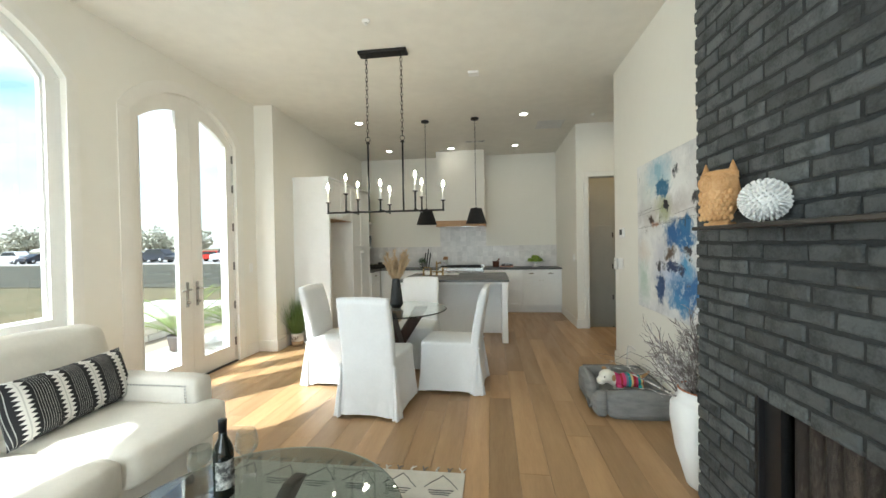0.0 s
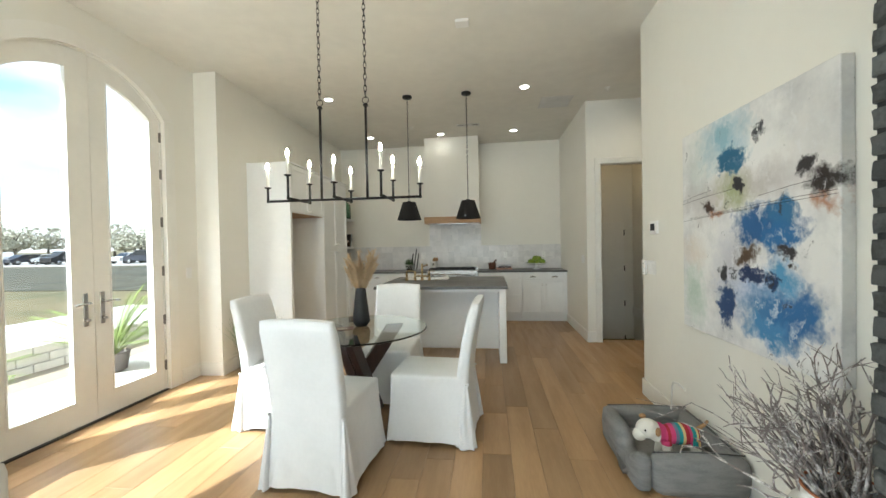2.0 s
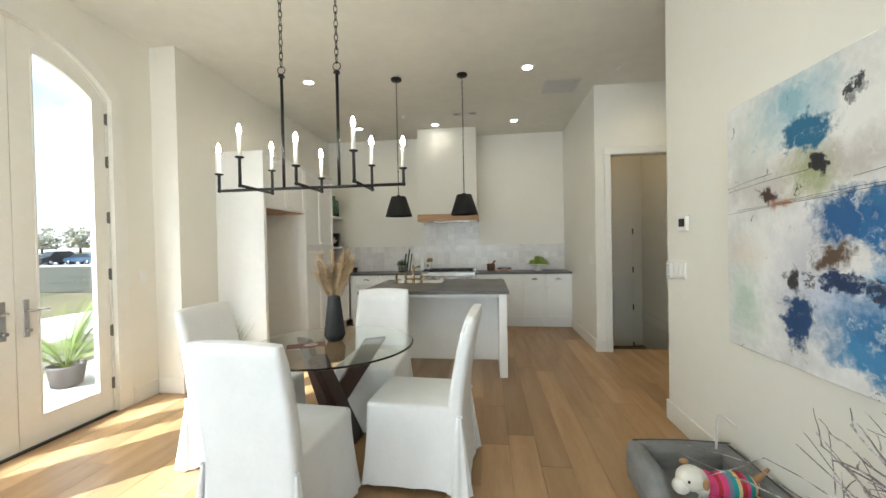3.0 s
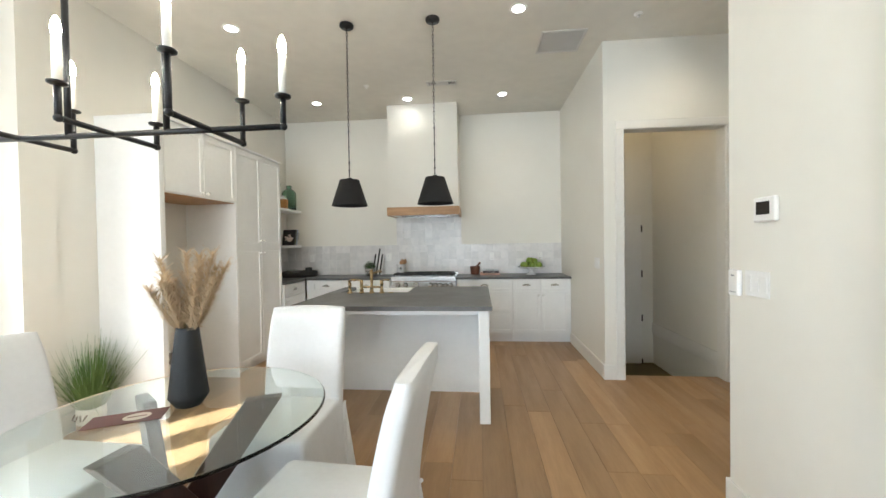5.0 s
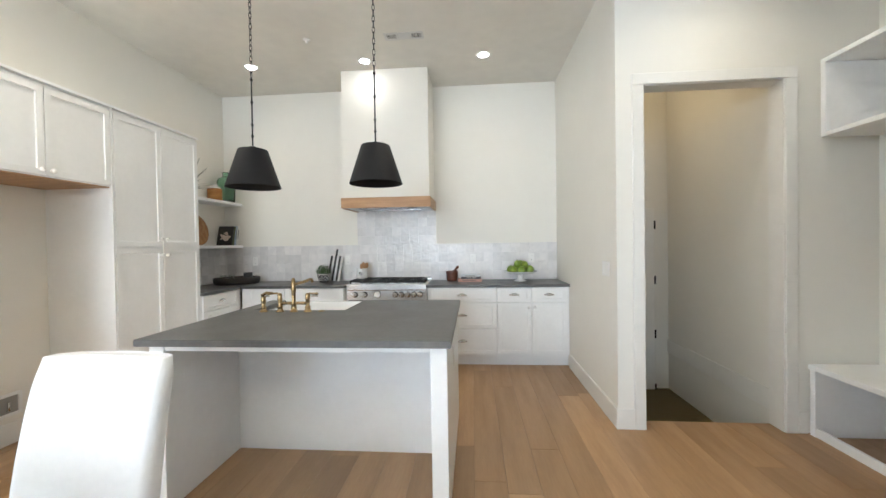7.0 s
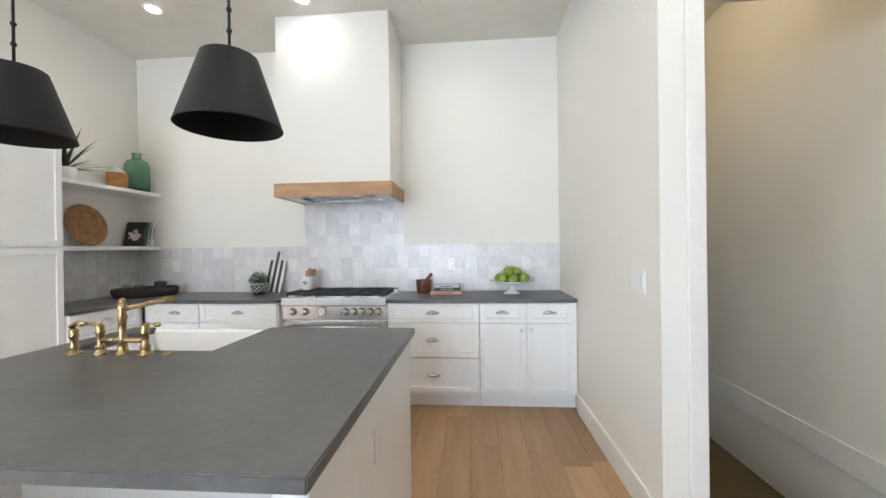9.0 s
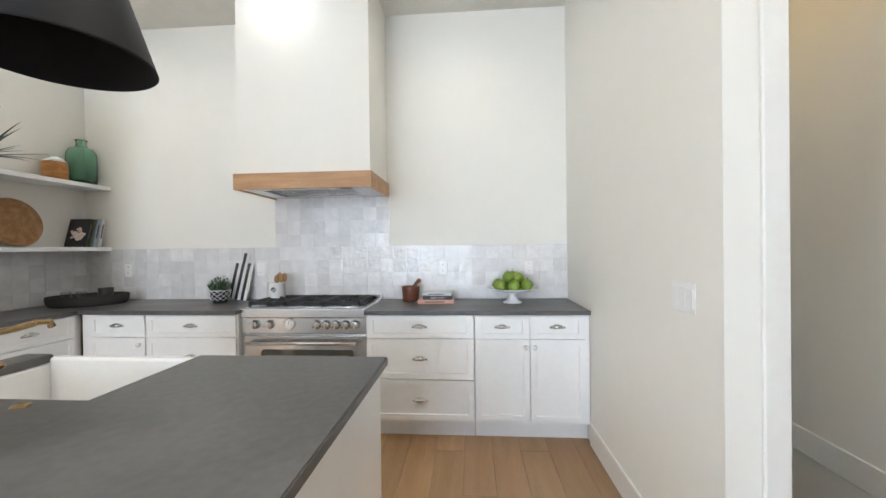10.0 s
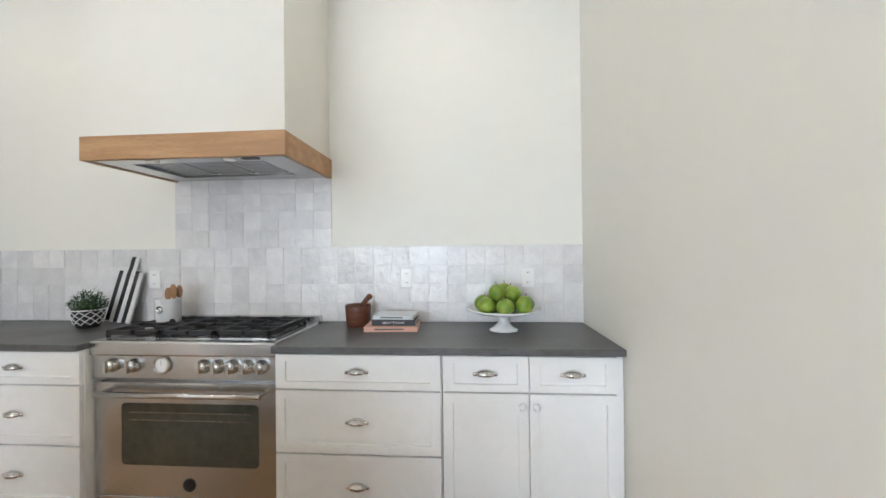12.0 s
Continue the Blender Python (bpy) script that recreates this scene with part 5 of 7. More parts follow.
candle(-0.872, CY, 1.885)
candle(0.317, CY, 1.875)
for x, zc in ((-0.615, 1.945), (-0.27, 1.88), (0.072, 1.95)):
    part("cross_arm", tube(bmesh.new(), [(x, CY - 0.167, ZBAR), (x, CY, ZBAR), (x, CY + 0.167, ZBAR)], 0.009, 10), BLACK, chd)
    candle(x, CY - 0.167, zc)
    candle(x, CY + 0.167, zc - 0.015)

SHADE = mat("black_shade", (0.010, 0.010, 0.011), 0.62, spec=0.25, scale=6, bump=0.04, bscale=150)


def pendant(x, y):
    p = thing("pendant_lamp", (x, y, H), "black metal cone pendant lamp on a chain", "pendant lamp", "pendants over the island")
    part("canopy", lathe(bmesh.new(), [(0.062, -0.001), (0.062, -0.02), (0.055, -0.028), (0.012, -0.032), (0.0, -0.045)], x, y, 28, H), BLACK, p)
    part("chain", chain(bmesh.new(), x, y, 2.42, H - 0.04, 0.008, 0.034, 0.0022), BLACK, p)
    bm = bmesh.new()
    tube(bm, [(x, y, 2.42), (x, y, 2.2), (x, y, 2.0)], 0.0045, 8)
    for z in (2.06, 2.13, 2.27, 2.41):
        ball(bm, (x, y, z), 0.009, 1, 1, 1.1, 10)
    part("rod", bm, BLACK, p)
    s = part("shade", lathe(bmesh.new(), [(0.0, 1.995), (0.02, 1.994), (0.022, 1.978), (0.082, 1.975), (0.086, 1.972), (0.158, 1.748), (0.160, 1.742), (0.156, 1.742), (0.083, 1.968), (0.0, 1.968)], x, y, 48), SHADE, p)
    part("socket", lathe(bmesh.new(), [(0.018, 1.967), (0.018, 1.91), (0, 1.91)], x, y, 16), BLACK, p)
    part("bulb", ball(bmesh.new(), (x, y, 1.885), 0.026, 1, 1, 1.2, 14), WHITE, p, "unlit white bulb")


pendant(-0.225, 6.93)
pendant(0.552, 6.93)

# ---- ceiling fittings ----
for x, y in ((1.29, 6.875), (-1.275, 6.86), (2.83, 6.88), (-0.01, 8.71), (-1.293, 8.71), (1.268, 8.715)):
    c = thing("downlight", (x, y, H), "round white recessed downlight, lit", "downlight", "ceiling downlights")
    part("trim_ring", lathe(bmesh.new(), [(0.052, -0.001), (0.075, -0.001), (0.073, -0.006), (0.052, -0.004)], x, y, 32, H, True), WHITE, c)
    part("lens", lathe(bmesh.new(), [(0.0505, -0.0012), (0.0505, -0.0032), (0, -0.0035)], x, y, 32, H), DOWNLIGHT, c, "glowing lens")
    d = bpy.data.lights.new("downlight_lamp", 'SPOT')
    d.energy, d.spot_size, d.spot_blend, d.shadow_soft_size, d.color = (1.2 if abs(x + 0.01) < 0.02 and y > 8.5 else 5.5 if y > 8.5 else 11.0), radians(150), 1.0, 0.05, (1.0, 0.80, 0.55)
    o = new("downlight_lamp", d)
    o.location = (x, y, H - 0.012)
GRILLE = mat("vent_white", (0.70, 0.69, 0.67), 0.5, scale=5)
DARKSLOT = mat("vent_dark", (0.06, 0.06, 0.058), 0.8)


def vent(x0, x1, y0, y1, slats, lab, along='x'):
    c = thing("ceiling_vent", ((x0 + x1) / 2, (y0 + y1) / 2, H), lab, "vent")
    bm = bmesh.new()
    w = 0.022
    box(bm, x0, x1, y0, y0 + w, H - 0.008, H - 0.0005, 0.002)
    box(bm, x0, x1, y1 - w, y1, H - 0.008, H - 0.0005, 0.002)
    box(bm, x0, x0 + w, y0 + w, y1 - w, H - 0.008, H - 0.0005, 0.002)
    box(bm, x1 - w, x1, y0 + w, y1 - w, H - 0.008, H - 0.0005, 0.002)
    part("frame", bm, GRILLE, c)
    part("backing", bx(x0 + w, x1 - w, y0 + w, y1 - w, H - 0.002, H - 0.0005), DARKSLOT, c)
    n = slats
    for i in range(n):
        if along == 'x':
            a = y0 + w + (y1 - y0 - 2 * w) * (i + 0.15) / n
            b = bx(x0 + w, x1 - w, a, a + (y1 - y0 - 2 * w) / n * 0.5, H - 0.0065, H - 0.0035)
        else:
            a = x0 + w + (x1 - x0 - 2 * w) * (i + 0.15) / n
            b = bx(a, a + (x1 - x0 - 2 * w) / n * 0.45, y0 + w, y1 - w, H - 0.0065, H - 0.0035)
        part("slat", b, GRILLE, c)


vent(1.545, 1.97, 7.25, 7.665, 22, "square white return air grille in the ceiling")
vent(0.314, 0.45, 8.20, 8.325, 8, "small white supply grille in the ceiling", 'y')
vent(0.555, 0.69, 8.20, 8.325, 8, "small white supply grille in the ceiling", 'y')
solid("vent_plate", bx(0.451, 0.554, 8.205, 8.32, H - 0.006, H - 0.0005, 0.001), GRILLE, "white middle plate of a ceiling grille", "vent plate", at=(0.5, 8.26, H))
for x, y in ((-0.26, 4.23), (-0.44, 8.23), (2.34, 7.07)):
    c = thing("sprinkler", (x, y, H), "small white fire sprinkler in the ceiling", "sprinkler", "ceiling sprinklers")
    part("rose", lathe(bmesh.new(), [(0.035, -0.0005), (0.035, -0.006), (0.012, -0.012), (0, -0.012)], x, y, 20, H), WHITE, c)
    part("head", lathe(bmesh.new(), [(0.006, -0.012), (0.006, -0.03), (0.016, -0.031), (0.016, -0.033), (0, -0.033)], x, y, 14, H), WHITE, c)
solid("smoke_detector", bx(0.55, 0.67, 5.31, 5.42, H - 0.025, H - 0.0005, 0.006), WHITE, "small square white detector on the ceiling", "detector", at=(0.61, 5.36, H))


# ---- living room ----
def puffy(bm, x0, x1, y0, y1, z0, z1, r=0.05, crown=0.02, n=10):
    """A cushion: a box with rounded edges and a soft crown."""
    sx, sy, sz = (x1 - x0) / 2, (y1 - y0) / 2, (z1 - z0) / 2
    cx, cy, cz = (x0 + x1) / 2, (y0 + y1) / 2, (z0 + z1) / 2
    vs = bmesh.ops.create_cube(bm, size=2)["verts"]
    es = list({e for v in vs for e in v.link_edges})
    before = set(bm.verts) - set(vs)
    bmesh.ops.subdivide_edges(bm, edges=es, cuts=n, use_grid_fill=True)
    mine = [v for v in bm.verts if v not in before]
    for v in mine:
        p = v.co.copy()
        q = Vector((max(-sx + r, min(sx - r, p.x * sx)), max(-sy + r, min(sy - r, p.y * sy)), max(-sz + r, min(sz - r, p.z * sz))))
        d = Vector((p.x * sx, p.y * sy, p.z * sz)) - q
        if d.length > 1e-6:
            d = d.normalized() * r
        c = Vector(((1 - p.y ** 2) * (1 - p.z ** 2) * p.x, (1 - p.x ** 2) * (1 - p.z ** 2) * p.y, (1 - p.x ** 2) * (1 - p.y ** 2) * p.z)) * crown
        v.co = Vector((cx, cy, cz)) + q + d + c
    for f in {f for v in mine for f in v.link_faces}:
        f.smooth = True
    return bm


sofa = thing("sofa", (-1.6, 2.35, 0), "cream fabric sofa with nailhead trim on the arms", "sofa")
part("base", puffy(bmesh.new(), -2.05, -0.96, 1.05, 3.20, 0.10, 0.33, 0.03, 0.004), SOFA, sofa)
for y0, y1 in ((1.21, 2.535), (2.54, 3.195)):
    bm = puffy(bmesh.new(), -1.75, -0.845, y0, y1, 0.32, 0.515, 0.05, 0.02)
    if y1 > 3:
        for v in bm.verts:
            if v.co.x < -0.965 and v.co.y > 3.04:
                v.co.y = 3.04 + (v.co.y - 3.04) * 0.05
    part("seat_cushion", bm, SOFA, sofa)
for y0, y1 in ((1.21, 2.15), (2.155, 3.16)):
    bm = puffy(bmesh.new(), -0.14, 0.14, y0, y1, 0.0, 0.47, 0.08, 0.03)
    bm.transform(Matrix.Translation((-1.68, 0, 0.50)) @ Matrix.Rotation(radians(-13), 4, 'Y'))
    part("back_cushion", bm, SOFA, sofa)
part("backrest", puffy(bmesh.new(), -2.08, -1.88, 1.05, 3.20, 0.12, 0.83, 0.05, 0.01), SOFA, sofa)
for y0, y1 in ((1.05, 1.20), (3.05, 3.21)):
    a = part("arm", puffy(bmesh.new(), -2.06, -0.955, y0, y1, 0.12, 0.66, 0.04, 0.008), SOFA, sofa)
    bm = bmesh.new()
    yn = y0 - 0.006 if y0 > 2 else y1 + 0.006
    n = 40
    pts = [(-1.80 + 0.79 * k / n, 0.625) for k in range(n + 1)] + [(-1.01, 0.625 - 0.018 * k) for k in range(1, 7)]
    for x, z in pts:
        ball(bm, (x, yn, z), 0.0065, 1, 0.6, 1, 6)
    part("nailheads", bm, STEEL, a, "row of small metal nailheads")
for x in (-1.98, -1.06):
    for y in (1.13, 3.12):
        part("foot", lathe(bmesh.new(), [(0.022, 0), (0.03, 0.105), (0, 0.105)], x, y, 12), DARKWOOD, sofa)


def stripe_mat():
    """Black cloth with white zigzag bands across it."""
    m = mat("zigzag_cloth", (0.015, 0.015, 0.017), 0.95, bump=0.3, bscale=400)
    N, L = m.node_tree.nodes, m.node_tree.links
    b = N["Principled BSDF"]
    co = N.new("ShaderNodeTexCoord")
    sp = N.new("ShaderNodeSeparateXYZ")
    L.new(co.outputs["Object"], sp.inputs[0])

    def mth(op, a, b_=None, c_=None):
        n = N.new("ShaderNodeMath")
        n.operation = op
        for i, v in enumerate((a, b_, c_)):
            if v is None:
                continue
            if hasattr(v, "is_output"):
                L.new(v, n.inputs[i])
            else:
                n.inputs[i].default_value = v
        return n.outputs[0]
    u, w = sp.outputs[0], sp.outputs[2]
    teeth = mth('MULTIPLY', mth('PINGPONG', w, 0.0115), 2.0)
    cell = mth('ABSOLUTE', mth('SUBTRACT', mth('FRACT', mth('DIVIDE', mth('ADD', u, 1.0), 0.165)), 0.5))
    dist = mth('MULTIPLY', cell, 0.165)
    white = mth('LESS_THAN', dist, mth('ADD', 0.010, teeth))
    core = mth('LESS_THAN', dist, 0.003)
    thin = mth('LESS_THAN', mth('FRACT', mth('DIVIDE', mth('ADD', u, 1.0), 0.0105)), 0.22)
    gap = mth('GREATER_THAN', dist, 0.045)
    fac = mth('MAXIMUM', mth('SUBTRACT', white, mth('MULTIPLY', core, 0.25)), mth('MULTIPLY', mth('MULTIPLY', thin, gap), 0.45))
    mx = N.new("ShaderNodeMix")
    mx.data_type = 'RGBA'
    mx.inputs[6].default_value, mx.inputs[7].default_value = (0.015, 0.015, 0.017, 1), (0.72, 0.70, 0.66, 1)
    L.new(fac, mx.inputs[0])
    L.new(mx.outputs[2], b.inputs["Base Color"])
    return m


bm = bmesh.new()
nx, nz = 30, 16
grid = {}
for s in (-1, 1):
    for i in range(nx + 1):
        for j in range(nz + 1):
            u, v = -1 + 2 * i / nx, -1 + 2 * j / nz
            th = 0.075 * max(0, (1 - u ** 4) * (1 - v ** 4)) ** 0.55
            pin = 1 - 0.05 * (abs(u) ** 2) * (1 - abs(v)) - 0.0
            grid[s, i, j] = bm.verts.new((u * 0.335 * (1 - 0.05 * (1 - v * v) * abs(u) ** 3), s * th, 0.16 + v * 0.155 * (1 - 0.07 * (1 - u * u))))
    for i in range(nx):
        for j in range(nz):
            q = (grid[s, i, j], grid[s, i + 1, j], grid[s, i + 1, j + 1], grid[s, i, j + 1])
            bm.faces.new(q if s < 0 else tuple(reversed(q))).smooth = True
bmesh.ops.remove_doubles(bm, verts=list(bm.verts), dist=0.0005)
pil = solid("lumbar_pillow", bm, stripe_mat(), "long black lumbar pillow with white zigzag bands on a sofa", "pillow")
pil.matrix_basis = pose(-1.405, 2.80, 0.525, -18, 0, 95)

# coffee table
KC = (-0.08, 2.25)
kt = thing("coffee_table", (KC[0], KC[1], 0), "round glass coffee table on a dark wood base", "coffee table")
part("glass_top", lathe(bmesh.new(), [(0.0, 0.438), (0.544, 0.438), (0.548, 0.438), (0.554, 0.441), (0.554, 0.447), (0.548, 0.45), (0.544, 0.45), (0.0, 0.45)], KC[0], KC[1], 72), glass_mat("grey_glass", (0.40, 0.46, 0.45)), kt, "grey tinted glass top")
for a in (20, 80, 140):
    bm = bmesh.new()
    prism(bm, [(-0.36, 0.02), (-0.28, 0.02), (0.36, 0.437), (0.28, 0.437)], 'y', -0.028, 0.028)
    bm.transform(Matrix.Translation((KC[0], KC[1], 0)) @ Matrix.Rotation(radians(a), 4, 'Z') @ Matrix.Translation((0, 0.045, -0.008)))
    part("leg", bm, DARKWOOD, kt, "dark wood leg")
bx_, by_ = -0.285, 2.42
c = thing("wine_bottle", (bx_, by_, 0.4505), "dark wine bottle with a white label", "bottle")
part("body", lathe(bmesh.new(), [(0.0, 0.0), (0.036, 0.0), (0.0375, 0.005), (0.0375, 0.175), (0.03, 0.205), (0.0155, 0.235), (0.0145, 0.288), (0, 0.288)], bx_, by_, 32, 0.4505), mat("bottle_glass", (0.008, 0.01, 0.007), 0.06, scale=10), c)
part("capsule", lathe(bmesh.new(), [(0.0152, 0.245), (0.0155, 0.292), (0.0165, 0.295), (0.0165, 0.302), (0, 0.303)], bx_, by_, 20, 0.4505), mat("capsule_black", (0.01, 0.01, 0.01), 0.45), c)
bm = bmesh.new()
lab = [(bx_ + 0.038 * math.cos(a), by_ + 0.038 * math.sin(a)) for a in (radians(-100 + 12 * k) for k in range(12))]
for p, q in zip(lab, lab[1:]):
    f = bm.faces.new([bm.verts.new((p[0], p[1], 0.49)), bm.verts.new((q[0], q[1], 0.49)), bm.verts.new((q[0], q[1], 0.60)), bm.verts.new((p[0], p[1], 0.60))])
bmesh.ops.remove_doubles(bm, verts=list(bm.verts), dist=0.0001)
bmesh.ops.solidify(bm, geom=list(bm.faces), thickness=0.0004)
part("label", bm, mat("label_paper", (0.72, 0.71, 0.68), 0.7, col2=(0.05, 0.05, 0.05), scale=28, amt=0.7), c, "white label with black print")


def wine_glass(x, y):
    g = thing("wine_glass", (x, y, 0.4505), "empty clear stemmed wine glass on the table", "wine glass", "wine glasses")
    part("bowl", lathe(bmesh.new(), [(0.004, 0.095), (0.02, 0.1), (0.042, 0.125), (0.047, 0.15), (0.042, 0.185), (0.036, 0.205), (0.0348, 0.205), (0.0405, 0.185), (0.0455, 0.15), (0.04, 0.126), (0.018, 0.103), (0, 0.1)], x, y, 28, 0.4505), THINGLASS, g)
    part("stem", lathe(bmesh.new(), [(0.036, 0.0), (0.036, 0.002), (0.008, 0.006), (0.0035, 0.02), (0.0035, 0.085), (0.005, 0.0945), (0, 0.0948)], x, y, 24, 0.4505), THINGLASS, g)


wine_glass(-0.355, 2.385)
wine_glass(-0.265, 2.535)

# rug
RUG = mat("cream_wool", (0.66, 0.62, 0.54), 0.95, scale=12, amt=0.5, bump=0.8, bscale=160)
RUGLINE = mat("charcoal_wool", (0.20, 0.19, 0.18), 0.95, scale=30, bump=0.6, bscale=160)
rug = thing("rug", (-0.15, 2.3, 0), "cream shag rug with charcoal diamonds and knotted fringe", "rug")
part("field", bx(-0.88, 0.60, 1.15, 3.37, 0.001, 0.014, 0.005, 2), RUG, rug)
bm = bmesh.new()
r4 = random.Random(2)


def wool_line(bm, p, q):
    n = max(2, int((Vector(q) - Vector(p)).length / 0.03))
    pts = [Vector(p).lerp(Vector(q), k / n) + Vector((r4.uniform(-0.003, 0.003), r4.uniform(-0.003, 0.003), 0)) for k in range(n + 1)]
    tube(bm, pts, 0.0036, 5)


for i in range(6):
    for j in range(7):
        cx, cy = -0.78 + 0.25 * i, 1.35 + 0.31 * j
        if cy > 3.3:
            continue
        wool_line(bm, (cx - 0.10, cy, 0.015), (cx, cy + 0.12, 0.015))
        wool_line(bm, (cx, cy + 0.12, 0.015), (cx + 0.10, cy, 0.015))
        for k in range(3):
            wool_line(bm, (cx - 0.075 + 0.012 * k, cy - 0.02 - 0.02 * k, 0.015), (cx + 0.075 - 0.012 * k, cy - 0.02 - 0.02 * k, 0.015))
tagged(part("pattern", bm, RUGLINE, rug, "charcoal woven diamonds"), kind="stuff")
for k in range(19):
    x = -0.86 + 0.08 * k
    bm = bmesh.new()
    for s in range(4):
        a = r4.uniform(-0.5, 0.5)
        tube(bm, [(x, 3.362, 0.010), (x + 0.012 * a, 3.385, 0.016), (x + 0.05 * a, 3.41 + r4.uniform(0, 0.02), 0.006)], 0.0035, 5)
    ball(bm, (x, 3.382, 0.012), 0.009, 1, 1, 0.8, 8)
    part("tassel", bm, RUGLINE if k % 2 else RUG, rug, "knotted yarn tassel")

# dog bed and toy
DENIM = mat("grey_canvas", (0.17, 0.17, 0.168), 0.9, col2=(0.23, 0.225, 0.22), scale=8, amt=0.7, stretch=(1, 1, 4), bump=0.4, bscale=160)
c = thing("dog_bed", (1.9, 4.55, 0), "grey canvas bolster dog bed against the wall", "dog bed")
part("cushion", puffy(bmesh.new(), 1.66, 2.13, 4.27, 4.84, 0.004, 0.10, 0.03, 0.01), DENIM, c)
part("bolster", puffy(bmesh.new(), 1.70, 2.19, 4.20, 4.30, 0.003, 0.22, 0.04, 0.015), DENIM, c)
part("bolster", puffy(bmesh.new(), 1.62, 2.19, 4.81, 4.91, 0.003, 0.225, 0.04, 0.015), DENIM, c)
part("bolster", puffy(bmesh.new(), 2.10, 2.193, 4.25, 4.86, 0.003, 0.225, 0.04, 0.012), DENIM, c)
bm = puffy(bmesh.new(), 1.60, 1.70, 4.22, 4.89, 0.003, 0.225, 0.04, 0.012)
for v in bm.verts:
    if v.co.z > 0.1:
        t = max(0, 1 - abs((v.co.y - 4.42) / 0.18))
        v.co.z -= 0.10 * t * t * (3 - 2 * t)
part("bolster", bm, DENIM, c)
bm = bmesh.new()
for p in ([(1.70, 4.25, 0.226), (1.95, 4.248, 0.236), (2.18, 4.25, 0.228)], [(1.64, 4.86, 0.232), (1.9, 4.86, 0.24), (2.17, 4.86, 0.232)], [(2.147, 4.28, 0.232), (2.147, 4.55, 0.238), (2.147, 4.84, 0.232)]):
    tube(bm, p, 0.004, 6)
part("piping", bm, mat("dark_piping", (0.05, 0.05, 0.05), 0.9), c)


def toy_mat():
    """Off-white plush with a striped knit round the body."""
    m = mat("plush", (0.70, 0.66, 0.58), 0.95, bump=0.5, bscale=300)
    N, L = m.node_tree.nodes, m.node_tree.links
    co = N.new("ShaderNodeTexCoord")
    sp = N.new("ShaderNodeSeparateXYZ")
    L.new(co.outputs["Object"], sp.inputs[0])
    rp = N.new("ShaderNodeValToRGB")
    rp.color_ramp.interpolation = 'CONSTANT'
    mr = N.new("ShaderNodeMapRange")
    mr.inputs[1].default_value, mr.inputs[2].default_value = -0.21, 0.21
    L.new(sp.outputs[0], mr.inputs[0])
    L.new(mr.outputs[0], rp.inputs[0])
    P, R, G, T, Y, W = (0.55, 0.05, 0.16), (0.35, 0.02, 0.03), (0.16, 0.17, 0.24), (0.03, 0.27, 0.27), (0.65, 0.50, 0.22), (0.70, 0.66, 0.58)
    stops = [(0.0, W), (0.30, P), (0.40, R), (0.44, P), (0.50, G), (0.54, T), (0.59, Y), (0.63, R), (0.69, P), (0.73, T), (0.79, Y), (0.83, R), (0.86, W)]
    el = rp.color_ramp.elements
    el[0].position, el[0].color = 0, (*W, 1)
    el[1].position, el[1].color = 0.30, (*P, 1)
    for p, col in stops[2:]:
        e = el.new(p)
        e.color = (*col, 1)
    body = N.new("ShaderNodeMath")
    body.operation = 'GREATER_THAN'
    L.new(sp.outputs[2], body.inputs[0])
    body.inputs[1].default_value = 0.088
    mx = N.new("ShaderNodeMix")
    mx.data_type = 'RGBA'
    mx.inputs[6].default_value = (*W, 1)
    L.new(body.outputs[0], mx.inputs[0])
    L.new(rp.outputs[0], mx.inputs[7])
    L.new(mx.outputs[2], N["Principled BSDF"].inputs["Base Color"])
    return m


bm = bmesh.new()
ball(bm, (0.04, 0, 0.135), 0.075, 1.7, 0.85, 0.83, 24)
ball(bm, (-0.145, -0.012, 0.172), 0.064, 1.05, 0.85, 0.9, 20)
ball(bm, (-0.195, -0.02, 0.140), 0.040, 1.0, 0.85, 0.95, 16)
ball(bm, (-0.085, 0, 0.145), 0.058, 1.0, 0.9, 1.0, 16)
for x in (-0.045, 0.12):
    for y in (-0.042, 0.042):
        tube(bm, [(x - 0.008, y, 0.0), (x, y, 0.05), (x, y * 0.8, 0.11)], 0.029, 12)
plain = len(bm.faces)
tube(bm, [(0.15, 0, 0.16), (0.19, 0, 0.19), (0.215, 0, 0.215)], 0.014, 10, 0.007)
for y in (-0.062, 0.045):
    ball(bm, (-0.105, y, 0.172), 0.024, 0.7, 0.35, 1.15, 12)
ball(bm, (-0.155, 0.03, 0.228), 0.018, 1.2, 0.8, 0.8, 10)
brown = len(bm.faces)
ball(bm, (-0.175, -0.055, 0.178), 0.009, 1, 0.6, 1, 10)
bm.faces.ensure_lookup_table()
for f in bm.faces:
    f.material_index = 0 if f.index < plain else 1 if f.index < brown else 2
toy = solid("toy_dog", bm, toy_mat(), "stuffed toy dog in a striped knit sweater", "toy")
toy.data.materials.append(mat("tan_felt", (0.38, 0.22, 0.10), 0.95, bump=0.4, bscale=300))
toy.data.materials.append(BLACK)
toy.matrix_basis = pose(1.89, 4.45, 0.105, 0, 0, 3)

